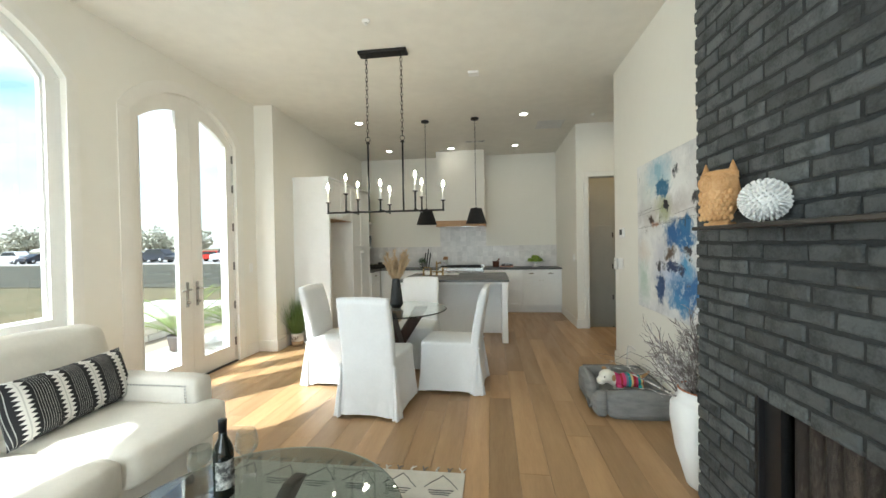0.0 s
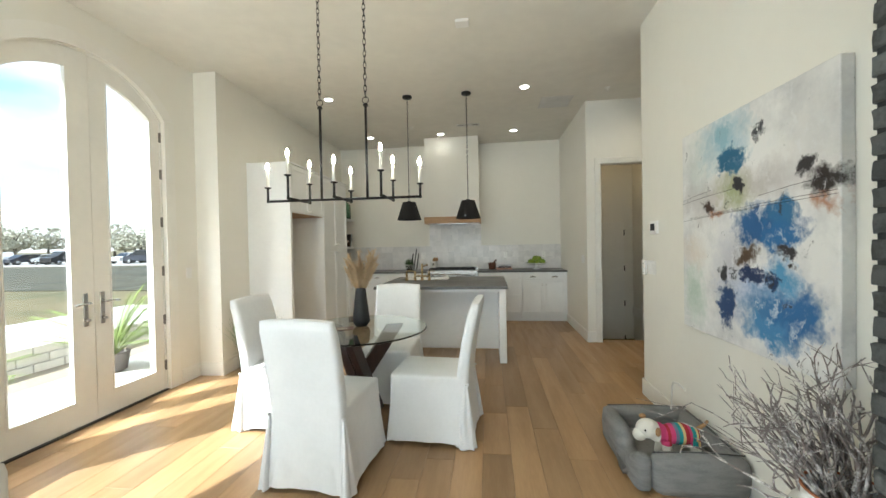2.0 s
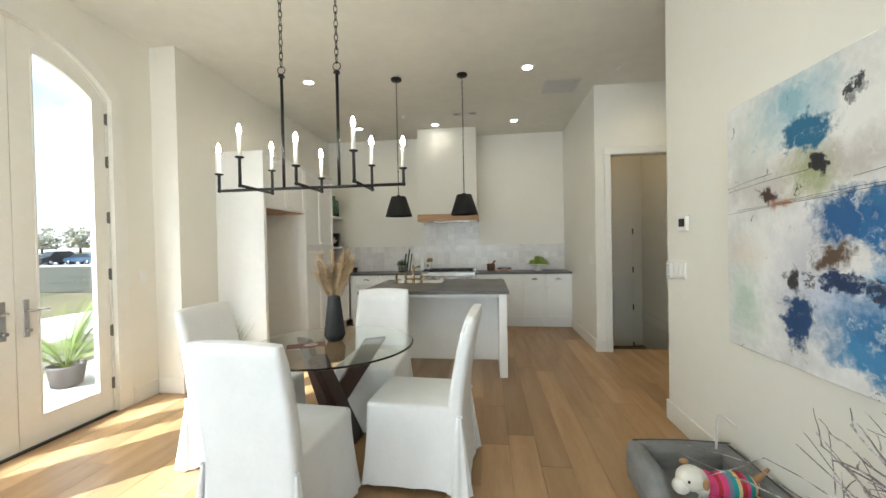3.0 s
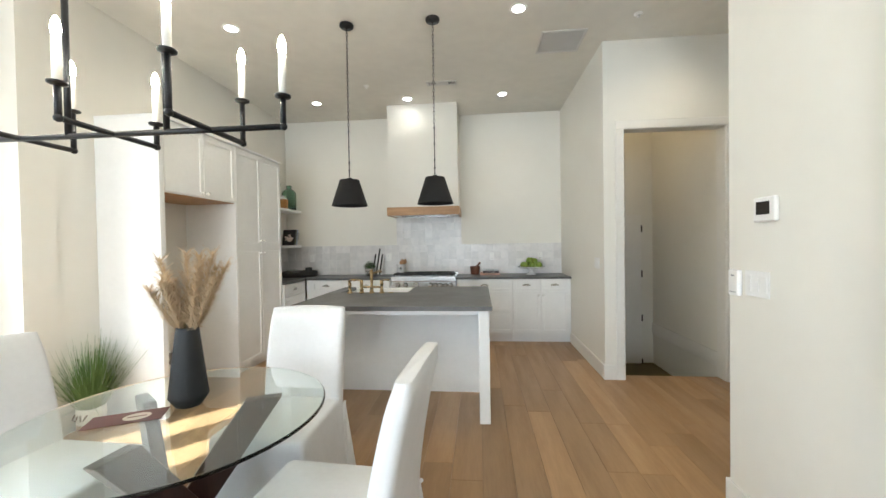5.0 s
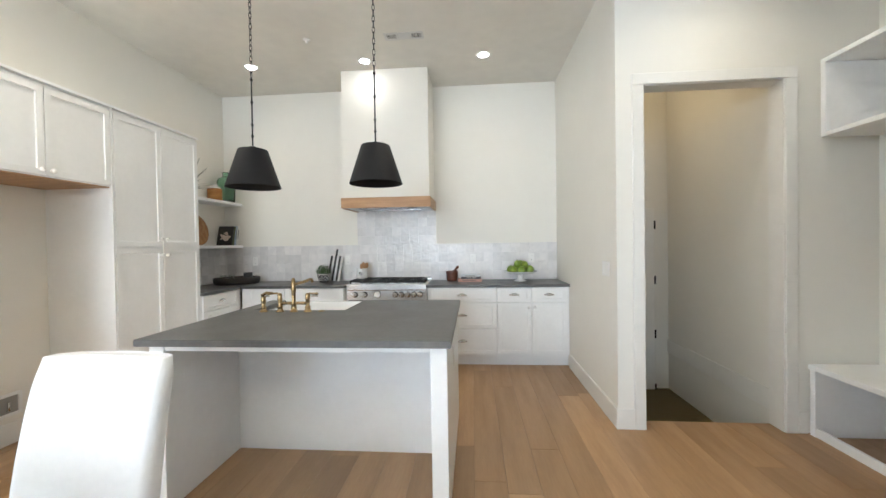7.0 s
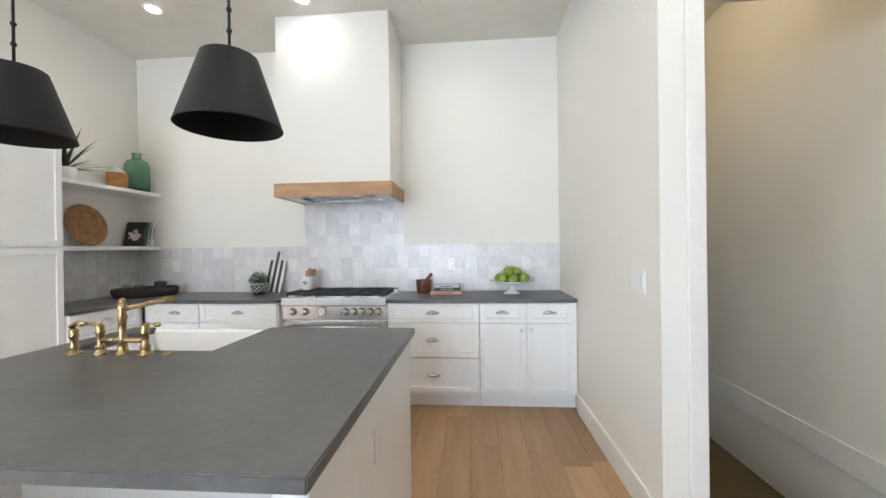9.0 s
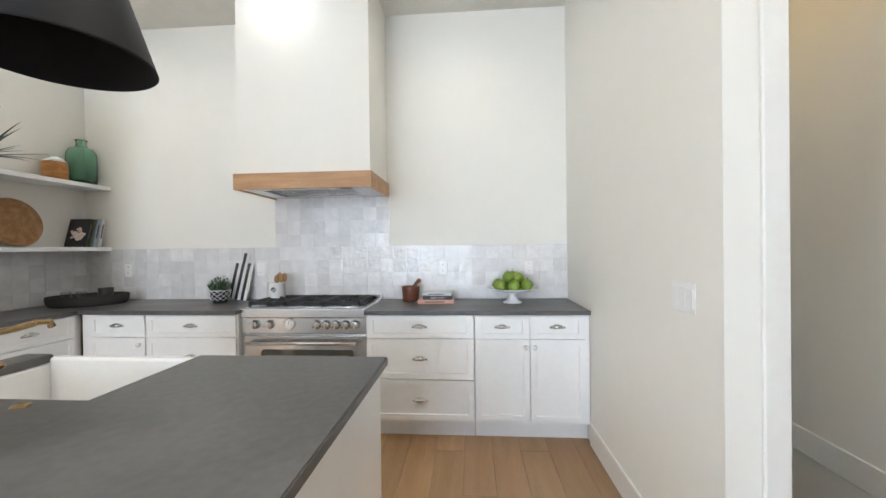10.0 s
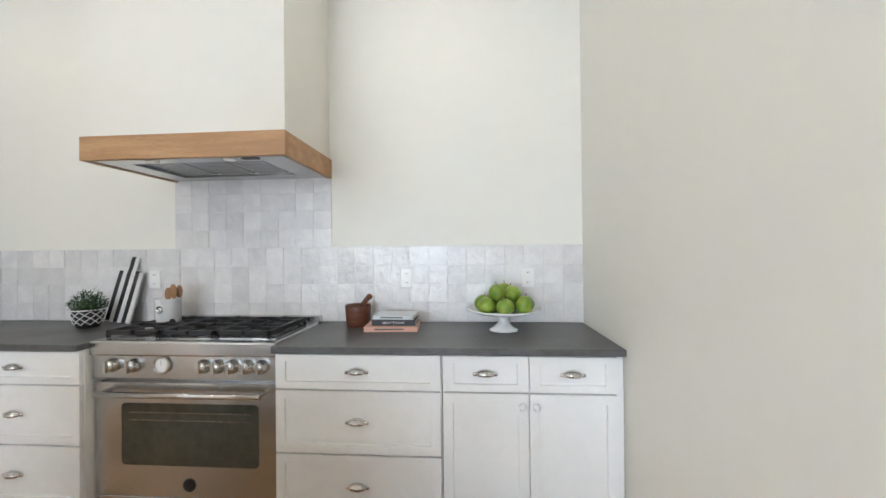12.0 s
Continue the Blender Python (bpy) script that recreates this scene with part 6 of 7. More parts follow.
# floor vase with twigs
WV = mat("chalk_ceramic", (0.80, 0.79, 0.77), 0.6, scale=4, amt=0.2, bump=0.05, bscale=120)
fx, fy = 2.0, 3.41
c = thing("floor_vase", (fx, fy, 0), "tall white floor vase full of bleached twigs", "vase")
part("body", lathe(bmesh.new(), [(0.0, 0.0), (0.09, 0.0), (0.10, 0.006), (0.155, 0.20), (0.182, 0.38), (0.18, 0.46), (0.16, 0.50), (0.142, 0.515), (0.138, 0.55), (0.141, 0.56), (0.13, 0.56), (0.128, 0.53), (0.15, 0.49), (0, 0.45)], fx, fy, 40), WV, c)
part("rim", lathe(bmesh.new(), [(0.1305, 0.5605), (0.1415, 0.5605), (0.139, 0.566), (0.132, 0.566)], fx, fy, 40, 0.0, True), mat("terracotta_rim", (0.40, 0.15, 0.07), 0.8, scale=20), c, "raw terracotta rim")
TWIG = mat("bleached_twig", (0.80, 0.77, 0.74), 0.9, col2=(0.20, 0.17, 0.16), scale=22, amt=0.9, bump=0.5, bscale=80)
r5 = random.Random(11)


def twig(bm, p, d, length, r, depth, bend):
    pts = [p.copy()]
    n = 6
    for i in range(n):
        d = (d + Vector((r5.uniform(-bend, bend), r5.uniform(-bend, bend), r5.uniform(-bend, bend)))).normalized()
        p = p + d * length / n
        p.x = min(p.x, 2.185)
        if p.y < 3.24:
            p.x = min(p.x, 2.18)
            p.y = 3.24
        p.z = max(p.z, 0.3)
        pts.append(p.copy())
        if depth and i > 0 and r5.random() < 0.6:
            s = (d + Vector((r5.uniform(-0.8, 0.8), r5.uniform(-0.8, 0.8), r5.uniform(-0.5, 0.7)))).normalized()
            twig(bm, p.copy(), s, length * r5.uniform(0.25, 0.5), r * 0.6, depth - 1, bend)
    tube(bm, pts, r, 5, r * 0.5)


for k in range(44):
    bm = bmesh.new()
    a, rr = r5.uniform(0, 6.28), 0.10 * math.sqrt(r5.random())
    p = Vector((fx + rr * math.cos(a), fy + rr * math.sin(a), 0.42))
    fan = r5.random() ** 1.3
    d = Vector((r5.uniform(-0.45, 0.25), 0.05 + 1.0 * fan + r5.uniform(-0.15, 0.1), 1.0 - 0.25 * fan))
    twig(bm, p, d.normalized(), r5.uniform(0.30, 0.48), r5.uniform(0.005, 0.0085), 2, 0.24)
    part("twig", bm, TWIG, c, "bleached dry twig")
for k in range(5):
    bm = bmesh.new()
    p = Vector((fx - 0.02, fy + 0.06, 0.5))
    twig(bm, p, Vector((r5.uniform(-0.3, 0.1), 1.0, r5.uniform(0.05, 0.22))), r5.uniform(0.6, 0.75), 0.004, 1, 0.10)
    part("twig", bm, TWIG, c, "bleached dry twig")
bm = tube(bmesh.new(), [(2.02, 4.55, 0.47), (2.01, 4.62, 0.485), (2.0, 4.66, 0.48), (1.995, 4.67, 0.45), (1.985, 4.66, 0.30)], 0.006, 8)
part("twig", bm, mat("white_twig", (0.7, 0.68, 0.64), 0.7), c, "white bent twig")


# painting
def abstract_mat():
    """Layered washes and blots of blue, black and grey on off-white."""
    m = bpy.data.materials.new("abstract_paint")
    m.use_nodes = True
    N, L = m.node_tree.nodes, m.node_tree.links
    b = N["Principled BSDF"]
    b.inputs["Roughness"].default_value = 0.55
    co = N.new("ShaderNodeTexCoord")

    def noise_node(scale, detail, vec=None):
        n = N.new("ShaderNodeTexNoise")
        n.inputs["Scale"].default_value, n.inputs["Detail"].default_value, n.inputs["Roughness"].default_value = scale, detail, 0.65
        L.new(vec if vec else co.outputs["Object"], n.inputs["Vector"])
        return n

    def vmath(op, a, b_):
        n = N.new("ShaderNodeVectorMath")
        n.operation = op
        L.new(a, n.inputs[0])
        if hasattr(b_, "is_output"):
            L.new(b_, n.inputs[1])
        else:
            n.inputs[1].default_value = b_
        return n.outputs[0]

    def warp(scale, k):
        nn = noise_node(scale, 8)
        return vmath('MULTIPLY', vmath('SUBTRACT', nn.outputs["Color"], (0.5, 0.5, 0.5)), (k, k, k))
    vec = vmath('ADD', vmath('ADD', co.outputs["Object"], warp(4.0, 0.30)), warp(13.0, 0.16))
    vec = vmath('MULTIPLY', vec, (0, 1, 1))
    base = N.new("ShaderNodeMix")
    base.data_type = 'RGBA'
    base.inputs[6].default_value, base.inputs[7].default_value = (0.78, 0.77, 0.755, 1), (0.43, 0.43, 0.45, 1)
    mr = N.new("ShaderNodeMapRange")
    mr.inputs[1].default_value, mr.inputs[2].default_value = 0.44, 0.78
    L.new(noise_node(3.4, 9).outputs["Fac"], mr.inputs[0])
    L.new(mr.outputs[0], base.inputs[0])
    cur = base.outputs[2]
    grain = noise_node(26, 6)
    # centre along and up the wall, radii, colour, softness, weight
    WASHES = [
        (4.55, 1.66, 0.25, 0.10, 0.52, 0.47, 0.45, 0.8, 0.6), (4.62, 1.86, 0.15, 0.18, 0.60, 0.65, 0.62, 0.8, 0.5), (4.40, 1.99, 0.17, 0.13, 0.28, 0.45, 0.54, 0.8, 0.8),
        (4.27, 1.67, 0.13, 0.09, 0.29, 0.33, 0.11, 0.7, 0.75), (4.05, 1.70, 0.22, 0.09, 0.50, 0.46, 0.45, 0.8, 0.65), (4.69, 1.07, 0.10, 0.16, 0.38, 0.50, 0.41, 0.8, 0.6),
        (4.71, 1.35, 0.12, 0.08, 0.66, 0.57, 0.49, 0.8, 0.5), (3.80, 1.82, 0.16, 0.22, 0.66, 0.64, 0.63, 0.9, 0.5), (4.33, 1.30, 0.12, 0.16, 0.52, 0.52, 0.58, 0.8, 0.55), (4.12, 1.13, 0.22, 0.10, 0.40, 0.48, 0.66, 0.8, 0.6)]
    BLUES = [
        (4.31, 1.85, 0.095, 0.075, 0.02, 0.13, 0.25, 0.2, 1.0), (4.06, 1.47, 0.19, 0.08, 0.02, 0.10, 0.27, 0.3, 1.0), (3.95, 1.52, 0.08, 0.07, 0.03, 0.15, 0.32, 0.3, 1.0),
        (3.97, 1.40, 0.08, 0.09, 0.02, 0.13, 0.33, 0.3, 1.0), (4.01, 1.04, 0.21, 0.13, 0.05, 0.18, 0.38, 0.6, 0.95), (3.86, 1.04, 0.12, 0.10, 0.03, 0.13, 0.32, 0.5, 1.0),
        (4.03, 0.93, 0.14, 0.06, 0.06, 0.22, 0.44, 0.5, 0.95), (3.97, 1.21, 0.10, 0.06, 0.10, 0.30, 0.52, 0.6, 0.9), (4.35, 1.04, 0.055, 0.11, 0.015, 0.05, 0.15, 0.25, 1.0), (4.17, 1.23, 0.075, 0.04, 0.012, 0.03, 0.10, 0.2, 1.0)]
    DARKS = [
        (4.04, 1.19, 0.035, 0.03, 0.015, 0.05, 0.14, 0.25, 1.0), (4.12, 1.96, 0.02, 0.035, 0.03, 0.03, 0.04, 0.3, 0.9), (4.25, 1.69, 0.03, 0.04, 0.02, 0.02, 0.025, 0.25, 0.95),
        (4.54, 1.60, 0.05, 0.035, 0.05, 0.025, 0.015, 0.3, 0.9), (4.45, 1.56, 0.06, 0.025, 0.40, 0.16, 0.06, 0.6, 0.7), (3.91, 1.32, 0.06, 0.035, 0.02, 0.015, 0.02, 0.25, 1.0),
        (4.18, 1.33, 0.06, 0.045, 0.10, 0.06, 0.035, 0.35, 0.9), (4.37, 1.21, 0.03, 0.035, 0.03, 0.03, 0.035, 0.3, 0.9), (3.79, 1.75, 0.05, 0.04, 0.02, 0.015, 0.018, 0.3, 0.95),
        (3.69, 1.65, 0.08, 0.07, 0.02, 0.012, 0.012, 0.35, 1.0), (3.70, 1.55, 0.06, 0.03, 0.38, 0.15, 0.06, 0.7, 0.7)]
    for yc, zc, ru, rv, *colr, soft, wt in WASHES + BLUES + DARKS:
        s = vmath('MULTIPLY', vmath('SUBTRACT', vec, (0, yc - 4.244, zc - 1.4725)), (0, 0.78 / ru, 0.78 / rv))
        ln = N.new("ShaderNodeVectorMath")
        ln.operation = 'LENGTH'
        L.new(s, ln.inputs[0])
        ad = N.new("ShaderNodeMath")
        ad.operation = 'MULTIPLY_ADD'
        L.new(grain.outputs["Fac"], ad.inputs[0])
        ad.inputs[1].default_value = 0.9
        L.new(ln.outputs["Value"], ad.inputs[2])
        r = N.new("ShaderNodeMapRange")
        r.inputs[1].default_value, r.inputs[2].default_value = 1.45 + soft * 0.35, 1.38 - soft * 0.9
        r.inputs[3].default_value, r.inputs[4].default_value = 0.0, min(1.0, wt * 1.25)
        L.new(ad.outputs[0], r.inputs[0])
        mx = N.new("ShaderNodeMix")
        mx.data_type = 'RGBA'
        L.new(r.outputs[0], mx.inputs[0])
        L.new(cur, mx.inputs[6])
        mx.inputs[7].default_value = (*colr, 1)
        cur = mx.outputs[2]
    # scraped-back paint, then fine black spatter
    streak = N.new("ShaderNodeMapping")
    streak.inputs["Scale"].default_value = (1, 1.7, 0.8)
    L.new(vec, streak.inputs[0])
    for src, lo, hi, wt, colr in ((noise_node(11, 9, streak.outputs[0]), 0.56, 0.66, 0.62, (0.74, 0.74, 0.75)), (noise_node(7, 10, streak.outputs[0]), 0.635, 0.66, 0.9, (0.03, 0.03, 0.04))):
        r = N.new("ShaderNodeMapRange")
        r.inputs[1].default_value, r.inputs[2].default_value = lo, hi
        r.inputs[3].default_value, r.inputs[4].default_value = 0.0, wt
        L.new(src.outputs["Fac"], r.inputs[0])
        mx = N.new("ShaderNodeMix")
        mx.data_type = 'RGBA'
        L.new(r.outputs[0], mx.inputs[0])
        L.new(cur, mx.inputs[6])
        mx.inputs[7].default_value = (*colr, 1)
        cur = mx.outputs[2]
    L.new(cur, b.inputs["Base Color"])
    bp = N.new("ShaderNodeBump")
    bp.inputs["Strength"].default_value, bp.inputs["Distance"].default_value = 0.3, 0.004
    L.new(grain.outputs["Fac"], bp.inputs["Height"])
    L.new(bp.outputs[0], b.inputs["Normal"])
    return m


pt = thing("painting", (2.19, 4.244, 0.825), "large unframed abstract canvas, blue and black on white", "painting")
cv = part("canvas", bx(2.155, 2.2095, 3.65, 4.838, 0.825, 2.12, 0.004), abstract_mat(), pt)
cv.data.transform(Matrix.Translation((0.0, 0.0, -0.6475)))
cv.location.z += 0.6475
bm = bmesh.new()
for z, y0, y1 in ((1.575, 3.66, 4.75), (1.59, 3.66, 4.5), (1.56, 4.1, 4.83), (1.68, 4.3, 4.83), (1.70, 4.5, 4.83), (1.65, 3.7, 4.1)):
    tube(bm, [(2.1547, y1, z - 0.02), (2.1547, (y0 + y1) / 2, z), (2.1547, y0, z + 0.012)], 0.0013, 4)
part("ink_line", bm, BLACK, pt, "thin black ink line")


# wall plates
def plate(name, lab, y0, y1, z0, z1, x=2.21, depth=0.006, rockers=3):
    c = thing(name, (x, (y0 + y1) / 2, z0), lab, "switch")
    part("plate", bx(x - depth, x - 0.0003, y0, y1, z0, z1, 0.002), WHITE, c)
    w = (y1 - y0) / max(1, rockers)
    for k in range(rockers):
        part("rocker", bx(x - depth - 0.004, x - depth, y0 + w * k + w * 0.18, y0 + w * (k + 1) - w * 0.18, z0 + 0.022, z1 - 0.022, 0.0015), WHITE, c)
    return c


plate("light_switch", "white triple rocker light switch plate", 5.40, 5.554, 1.12, 1.24)
plate("light_switch", "white triple rocker switch plate beside the kitchen", 7.655, 7.812, 1.10, 1.215, 2.175)
c = thing("wall_control", (2.2, 5.61, 1.11), "white wall-mounted remote control in a holder", "remote control")
part("holder", bx(2.185, 2.2095, 5.576, 5.65, 1.11, 1.238, 0.006), WHITE, c)
part("buttons", lathe(bmesh.new(), [(0.02, 0), (0.02, 0.002), (0, 0.002)], 0, 0, 20), mat("grey_button", (0.55, 0.54, 0.53), 0.5), c).matrix_basis = pose(-0.015, 0.003, 0.058, 0, -90, 0)
part("print", bx(2.1842, 2.185, 5.59, 5.635, 1.125, 1.13), mat("grey_print", (0.4, 0.4, 0.4), 0.6), c)
part("print", bx(2.1842, 2.185, 5.60, 5.625, 1.205, 1.213), mat("grey_print", (0.4, 0.4, 0.4), 0.6), c)
c = thing("thermostat", (2.2, 5.41, 1.46), "white square thermostat with a dark screen", "thermostat")
part("case", bx(2.188, 2.2095, 5.345, 5.477, 1.465, 1.575, 0.006), WHITE, c)
part("screen", bx(2.1865, 2.188, 5.375, 5.455, 1.497, 1.555, 0.0005), BLACKGLASS, c, "dark screen")
solid("strike_plate", bx(2.24, 2.27, 5.675, 5.679, 0.99, 1.05, 0.001), BLACK, "black strike plate on the wall end", "strike plate", at=(2.25, 5.657, 1.02))
bm = bx(-2.4195, -2.412, 5.71, 5.78, 1.10, 1.215, 0.002)
solid("light_switch", bm, WHITE, "white light switch plate beside the glazed doors", "switch", at=(-2.416, 5.745, 1.1))

# ---- fireplace ----
FX = 1.85
fp = thing("fireplace", (2.03, 2.2, 0), "charcoal painted brick chimney breast with firebox", "fireplace")
FO = (1.72, 2.755, 0.12, 0.805)   # opening y0, y1, z0, z1
bm = prism(bmesh.new(), [(3.178, 0), (3.178, H - 0.002), (1.21, H - 0.002), (1.21, 0), (FO[0], 0), (FO[0], FO[3]), (FO[1], FO[3]), (FO[1], 0)], 'x', FX + 0.003, 2.2085)
part("hearth", bx(FX + 0.008, 2.208, FO[0] + 0.001, FO[1] - 0.001, 0, FO[2] - 0.001), MORTAR, fp)
part("core", bm, MORTAR, fp, "dark mortar")
fb = part("firebox", bx(2.16, 2.205, FO[0] + 0.02, FO[1] - 0.02, FO[2], FO[3]), mat("soot", (0.02, 0.018, 0.017), 0.9, bump=0.5, bscale=20), fp)
bm = bmesh.new()
box(bm, FX - 0.004, FX + 0.03, FO[1] - 0.022, FO[1] - 0.001, FO[2], FO[3] - 0.001, 0.003)
box(bm, FX - 0.004, FX + 0.03, FO[0] + 0.001, FO[0] + 0.045, FO[2], FO[3] - 0.001, 0.003)
box(bm, FX + 0.012, FX + 0.03, FO[0] + 0.045, FO[1] - 0.022, FO[3] - 0.012, FO[3] - 0.001, 0.003)
box(bm, FX - 0.004, FX + 0.03, FO[0] + 0.045, FO[1] - 0.022, FO[2], FO[2] + 0.06, 0.003)
part("firebox_frame", bm, BLACK, fp, "black metal frame")
MESHM = mat("mesh_curtain", (0.27, 0.215, 0.17), 0.5, metal=0.2, col2=(0.12, 0.095, 0.08), scale=3, amt=0.9, stretch=(1, 6, 1), bump=0.9, bscale=140)
bm = bmesh.new()
n = 90
cols = [[bm.verts.new((FX + 0.075 + 0.012 * math.sin(k * 0.9), FO[0] + 0.05 + (FO[1] - FO[0] - 0.16) * k / n, z)) for z in (FO[2] + 0.06, FO[3] - 0.04)] for k in range(n + 1)]
for a, b in zip(cols, cols[1:]):
    bm.faces.new((a[0], b[0], b[1], a[1])).smooth = True
bmesh.ops.solidify(bm, geom=list(bm.faces), thickness=0.002)
part("mesh_curtain", bm, MESHM, fp, "pleated metal mesh curtain")
bm = bmesh.new()
for k in range(16):
    z = FO[2] + 0.10 + 0.036 * k
    for j in range(3):
        box(bm, FX + 0.031, FX + 0.034, FO[1] - 0.095 + 0.014 * j, FO[1] - 0.087 + 0.014 * j, z + 0.012 * (j % 2), z + 0.016 + 0.012 * (j % 2))
part("vent_perforation", bm, mat("grey_slots", (0.42, 0.43, 0.43), 0.4, metal=0.3), fp)
part("side_channel", bx(FX + 0.02, FX + 0.031, FO[1] - 0.11, FO[1] - 0.0225, FO[2] + 0.06, FO[3] - 0.013), BLACK, fp)
part("pull_ring", tube(bmesh.new(), [(FX + 0.055, 2.31 + 0.012 * math.cos(a), 0.62 + 0.016 * math.sin(a)) for a in (2 * math.pi * k / 12 for k in range(13))], 0.002, 5), STEEL, fp)
solid("mantel", bx(1.70, FX + 0.003, 1.32, 2.935, 1.4735, 1.49, 0.003), mat("mantel_black", (0.010, 0.009, 0.0085), 0.4, col2=(0.03, 0.025, 0.022), scale=4, stretch=(6, 1, 6), bump=0.2, bscale=40), "thin black wooden mantel shelf on the bricks", "mantel", at=(1.78, 2.1, 1.455))

OWLW = mat("carved_wood", (0.56, 0.34, 0.16), 0.7, col2=(0.42, 0.22, 0.08), scale=8, amt=0.6, bump=0.4, bscale=70)
bm = bmesh.new()
prof = [(0.058, 0.0), (0.058, 0.014), (0.05, 0.018), (0.062, 0.04), (0.092, 0.09), (0.102, 0.13), (0.096, 0.165), (0.09, 0.20), (0.092, 0.232), (0.07, 0.245), (0.0, 0.238)]
lathe(bm, prof, 0, 0, 36)
for v in bm.verts:
    v.co.y *= 0.42
for s in (-1, 1):
    vs0 = len(bm.verts)
    lathe(bm, [(0.026, 0.205), (0.017, 0.245), (0.003, 0.282), (0, 0.283)], s * 0.066, 0, 12)
    for k, r in enumerate((0.040, 0.031, 0.022, 0.013)):
        bmesh.ops.create_cone(bm, cap_ends=True, segments=20, radius1=r, radius2=r * 0.85, depth=0.012, matrix=Matrix.Translation((s * 0.043, -0.040 - 0.006 * k, 0.19)) @ Matrix.Rotation(radians(90), 4, 'X'))
for j in range(7):
    for i in range(7):
        x = -0.075 + 0.025 * i + (0.0125 if j % 2 else 0)
        z = 0.035 + 0.018 * j
        if abs(x) < 0.085:
            ball(bm, (x, -0.040 * math.sqrt(max(0.05, 1 - (x / 0.11) ** 2)), z), 0.0125, 1, 0.35, 1.1, 8)
box(bm, -0.06, 0.06, -0.03, 0.03, 0.0, 0.015, 0.003)
owl = solid("owl_figurine", bm, OWLW, "carved natural wood owl standing on the mantel", "figurine")
owl.matrix_basis = pose(1.772, 2.85, 1.4905, 0, 0, -62) @ Matrix.Diagonal((0.86, 0.9, 0.98, 1))
bm = bmesh.new()
ball(bm, (0, 0, 0.083), 0.062, 1, 1, 1, 18)
for k in range(230):
    z = 1 - 2 * (k + 0.5) / 230
    a = k * 2.39996
    d = Vector((math.sqrt(1 - z * z) * math.cos(a), math.sqrt(1 - z * z) * math.sin(a), z))
    c0 = Vector((0, 0, 0.083))
    if c0.z + d.z * 0.083 < 0.002:
        continue
    tube(bm, [c0 + d * 0.055, c0 + d * 0.074, c0 + d * 0.081], 0.0052, 6, 0.0042)
coral = solid("coral_ball", bm, mat("coral_white", (0.78, 0.77, 0.75), 0.6, scale=30, amt=0.3), "white knobbly coral ball on the mantel", "ornament")
coral.matrix_basis = pose(1.785, 2.595, 1.4905)

# ---- mudroom nook and steps ----
MB = 3.46
c = thing("mudroom_bench", (3.7, 6.3, 0), "white built-in mudroom bench with open bays", "bench")
part("seat", bx(MB - 0.01, 3.929, 5.2, 7.488, 0.46, 0.495, 0.003), CAB, c)
for y in (5.2, 6.3, 7.445):
    part("divider", bx(MB, 3.929, y, y + 0.04, 0, 0.46, 0.002), CAB, c)
part("kick", bx(MB + 0.01, MB + 0.03, 5.24, 7.445, 0, 0.06), CAB, c)
part("back", bx(3.90, 3.9285, 5.24, 7.445, 0.06, 0.46), CAB, c)
c = thing("wall_cubby", (3.7, 6.3, 2.05), "white open wall cubbies above a bench", "cubby")
for z in (2.045, 2.53):
    part("board", bx(MB, 3.929, 5.2, 7.40, z, z + 0.03, 0.002), CAB, c)
for y in (5.2, 6.3, 7.365):
    part("divider", bx(MB, 3.929, y, y + 0.035, 2.0755, 2.5295, 0.002), CAB, c)
part("back", bx(3.90, 3.9285, 5.236, 7.364, 2.0755, 2.5295), CAB, c)
# steps down
for k in range(4):
    z = -0.165 * (k + 1)
    st = thing("step", (2.84, 7.76 + 0.26 * k, z), "grey carpeted stair tread going down", "step", "steps down to the landing")
    part("tread", bx(2.322, 3.468, 7.645 + 0.26 * k, 7.93 + 0.26 * k, z - 0.03, z, 0.004), mat("tread_oak", (0.33, 0.33, 0.33), 0.9, scale=8, bump=0.4, bscale=150) if k == 0 else bpy.data.materials["tread_oak"], st)
    part("riser", bx(2.322, 3.468, 7.642 + 0.26 * k, 7.6448 + 0.26 * k, z, z + 0.15), TRIM, st)
c = thing("door_3", (2.9, 9.41, -0.66), "closed cream door with black hinges at the steps' foot", "door", kind="structure")
part("door_leaf", bx(2.45, 3.30, 9.385, 9.415, -0.655, 1.76, 0.003), TRIM, c)
for z in (-0.40, 0.25, 0.90, 1.56):
    part("hinge", bx(3.293, 3.312, 9.378, 9.386, z - 0.05, z + 0.05, 0.002), BLACK, c, "black hinge")
solid("doormat", bx(2.6, 3.25, 8.75, 9.3, -0.6595, -0.648, 0.003), mat("mat_black", (0.015, 0.015, 0.015), 0.95, bump=0.8, bscale=120), "black doormat on the landing", "doormat", at=(2.9, 9.0, -0.66))
# warm point light added above the steps; source unseen, no fitting modelled
hl = bpy.data.lights.new("unseen_stair_light", 'POINT')
hl.energy, hl.color, hl.shadow_soft_size = 1.5, (1.0, 0.72, 0.40), 0.08
ho = new("unseen_stair_light", hl)
ho.location = (2.75, 8.6, 3.15)


# ---- outside ----
def ground_mat():
    m = mat("lawn", (0.055, 0.058, 0.018), 0.95, col2=(0.12, 0.095, 0.042), scale=0.35, amt=0.9, bump=0.8, bscale=12)
    return m


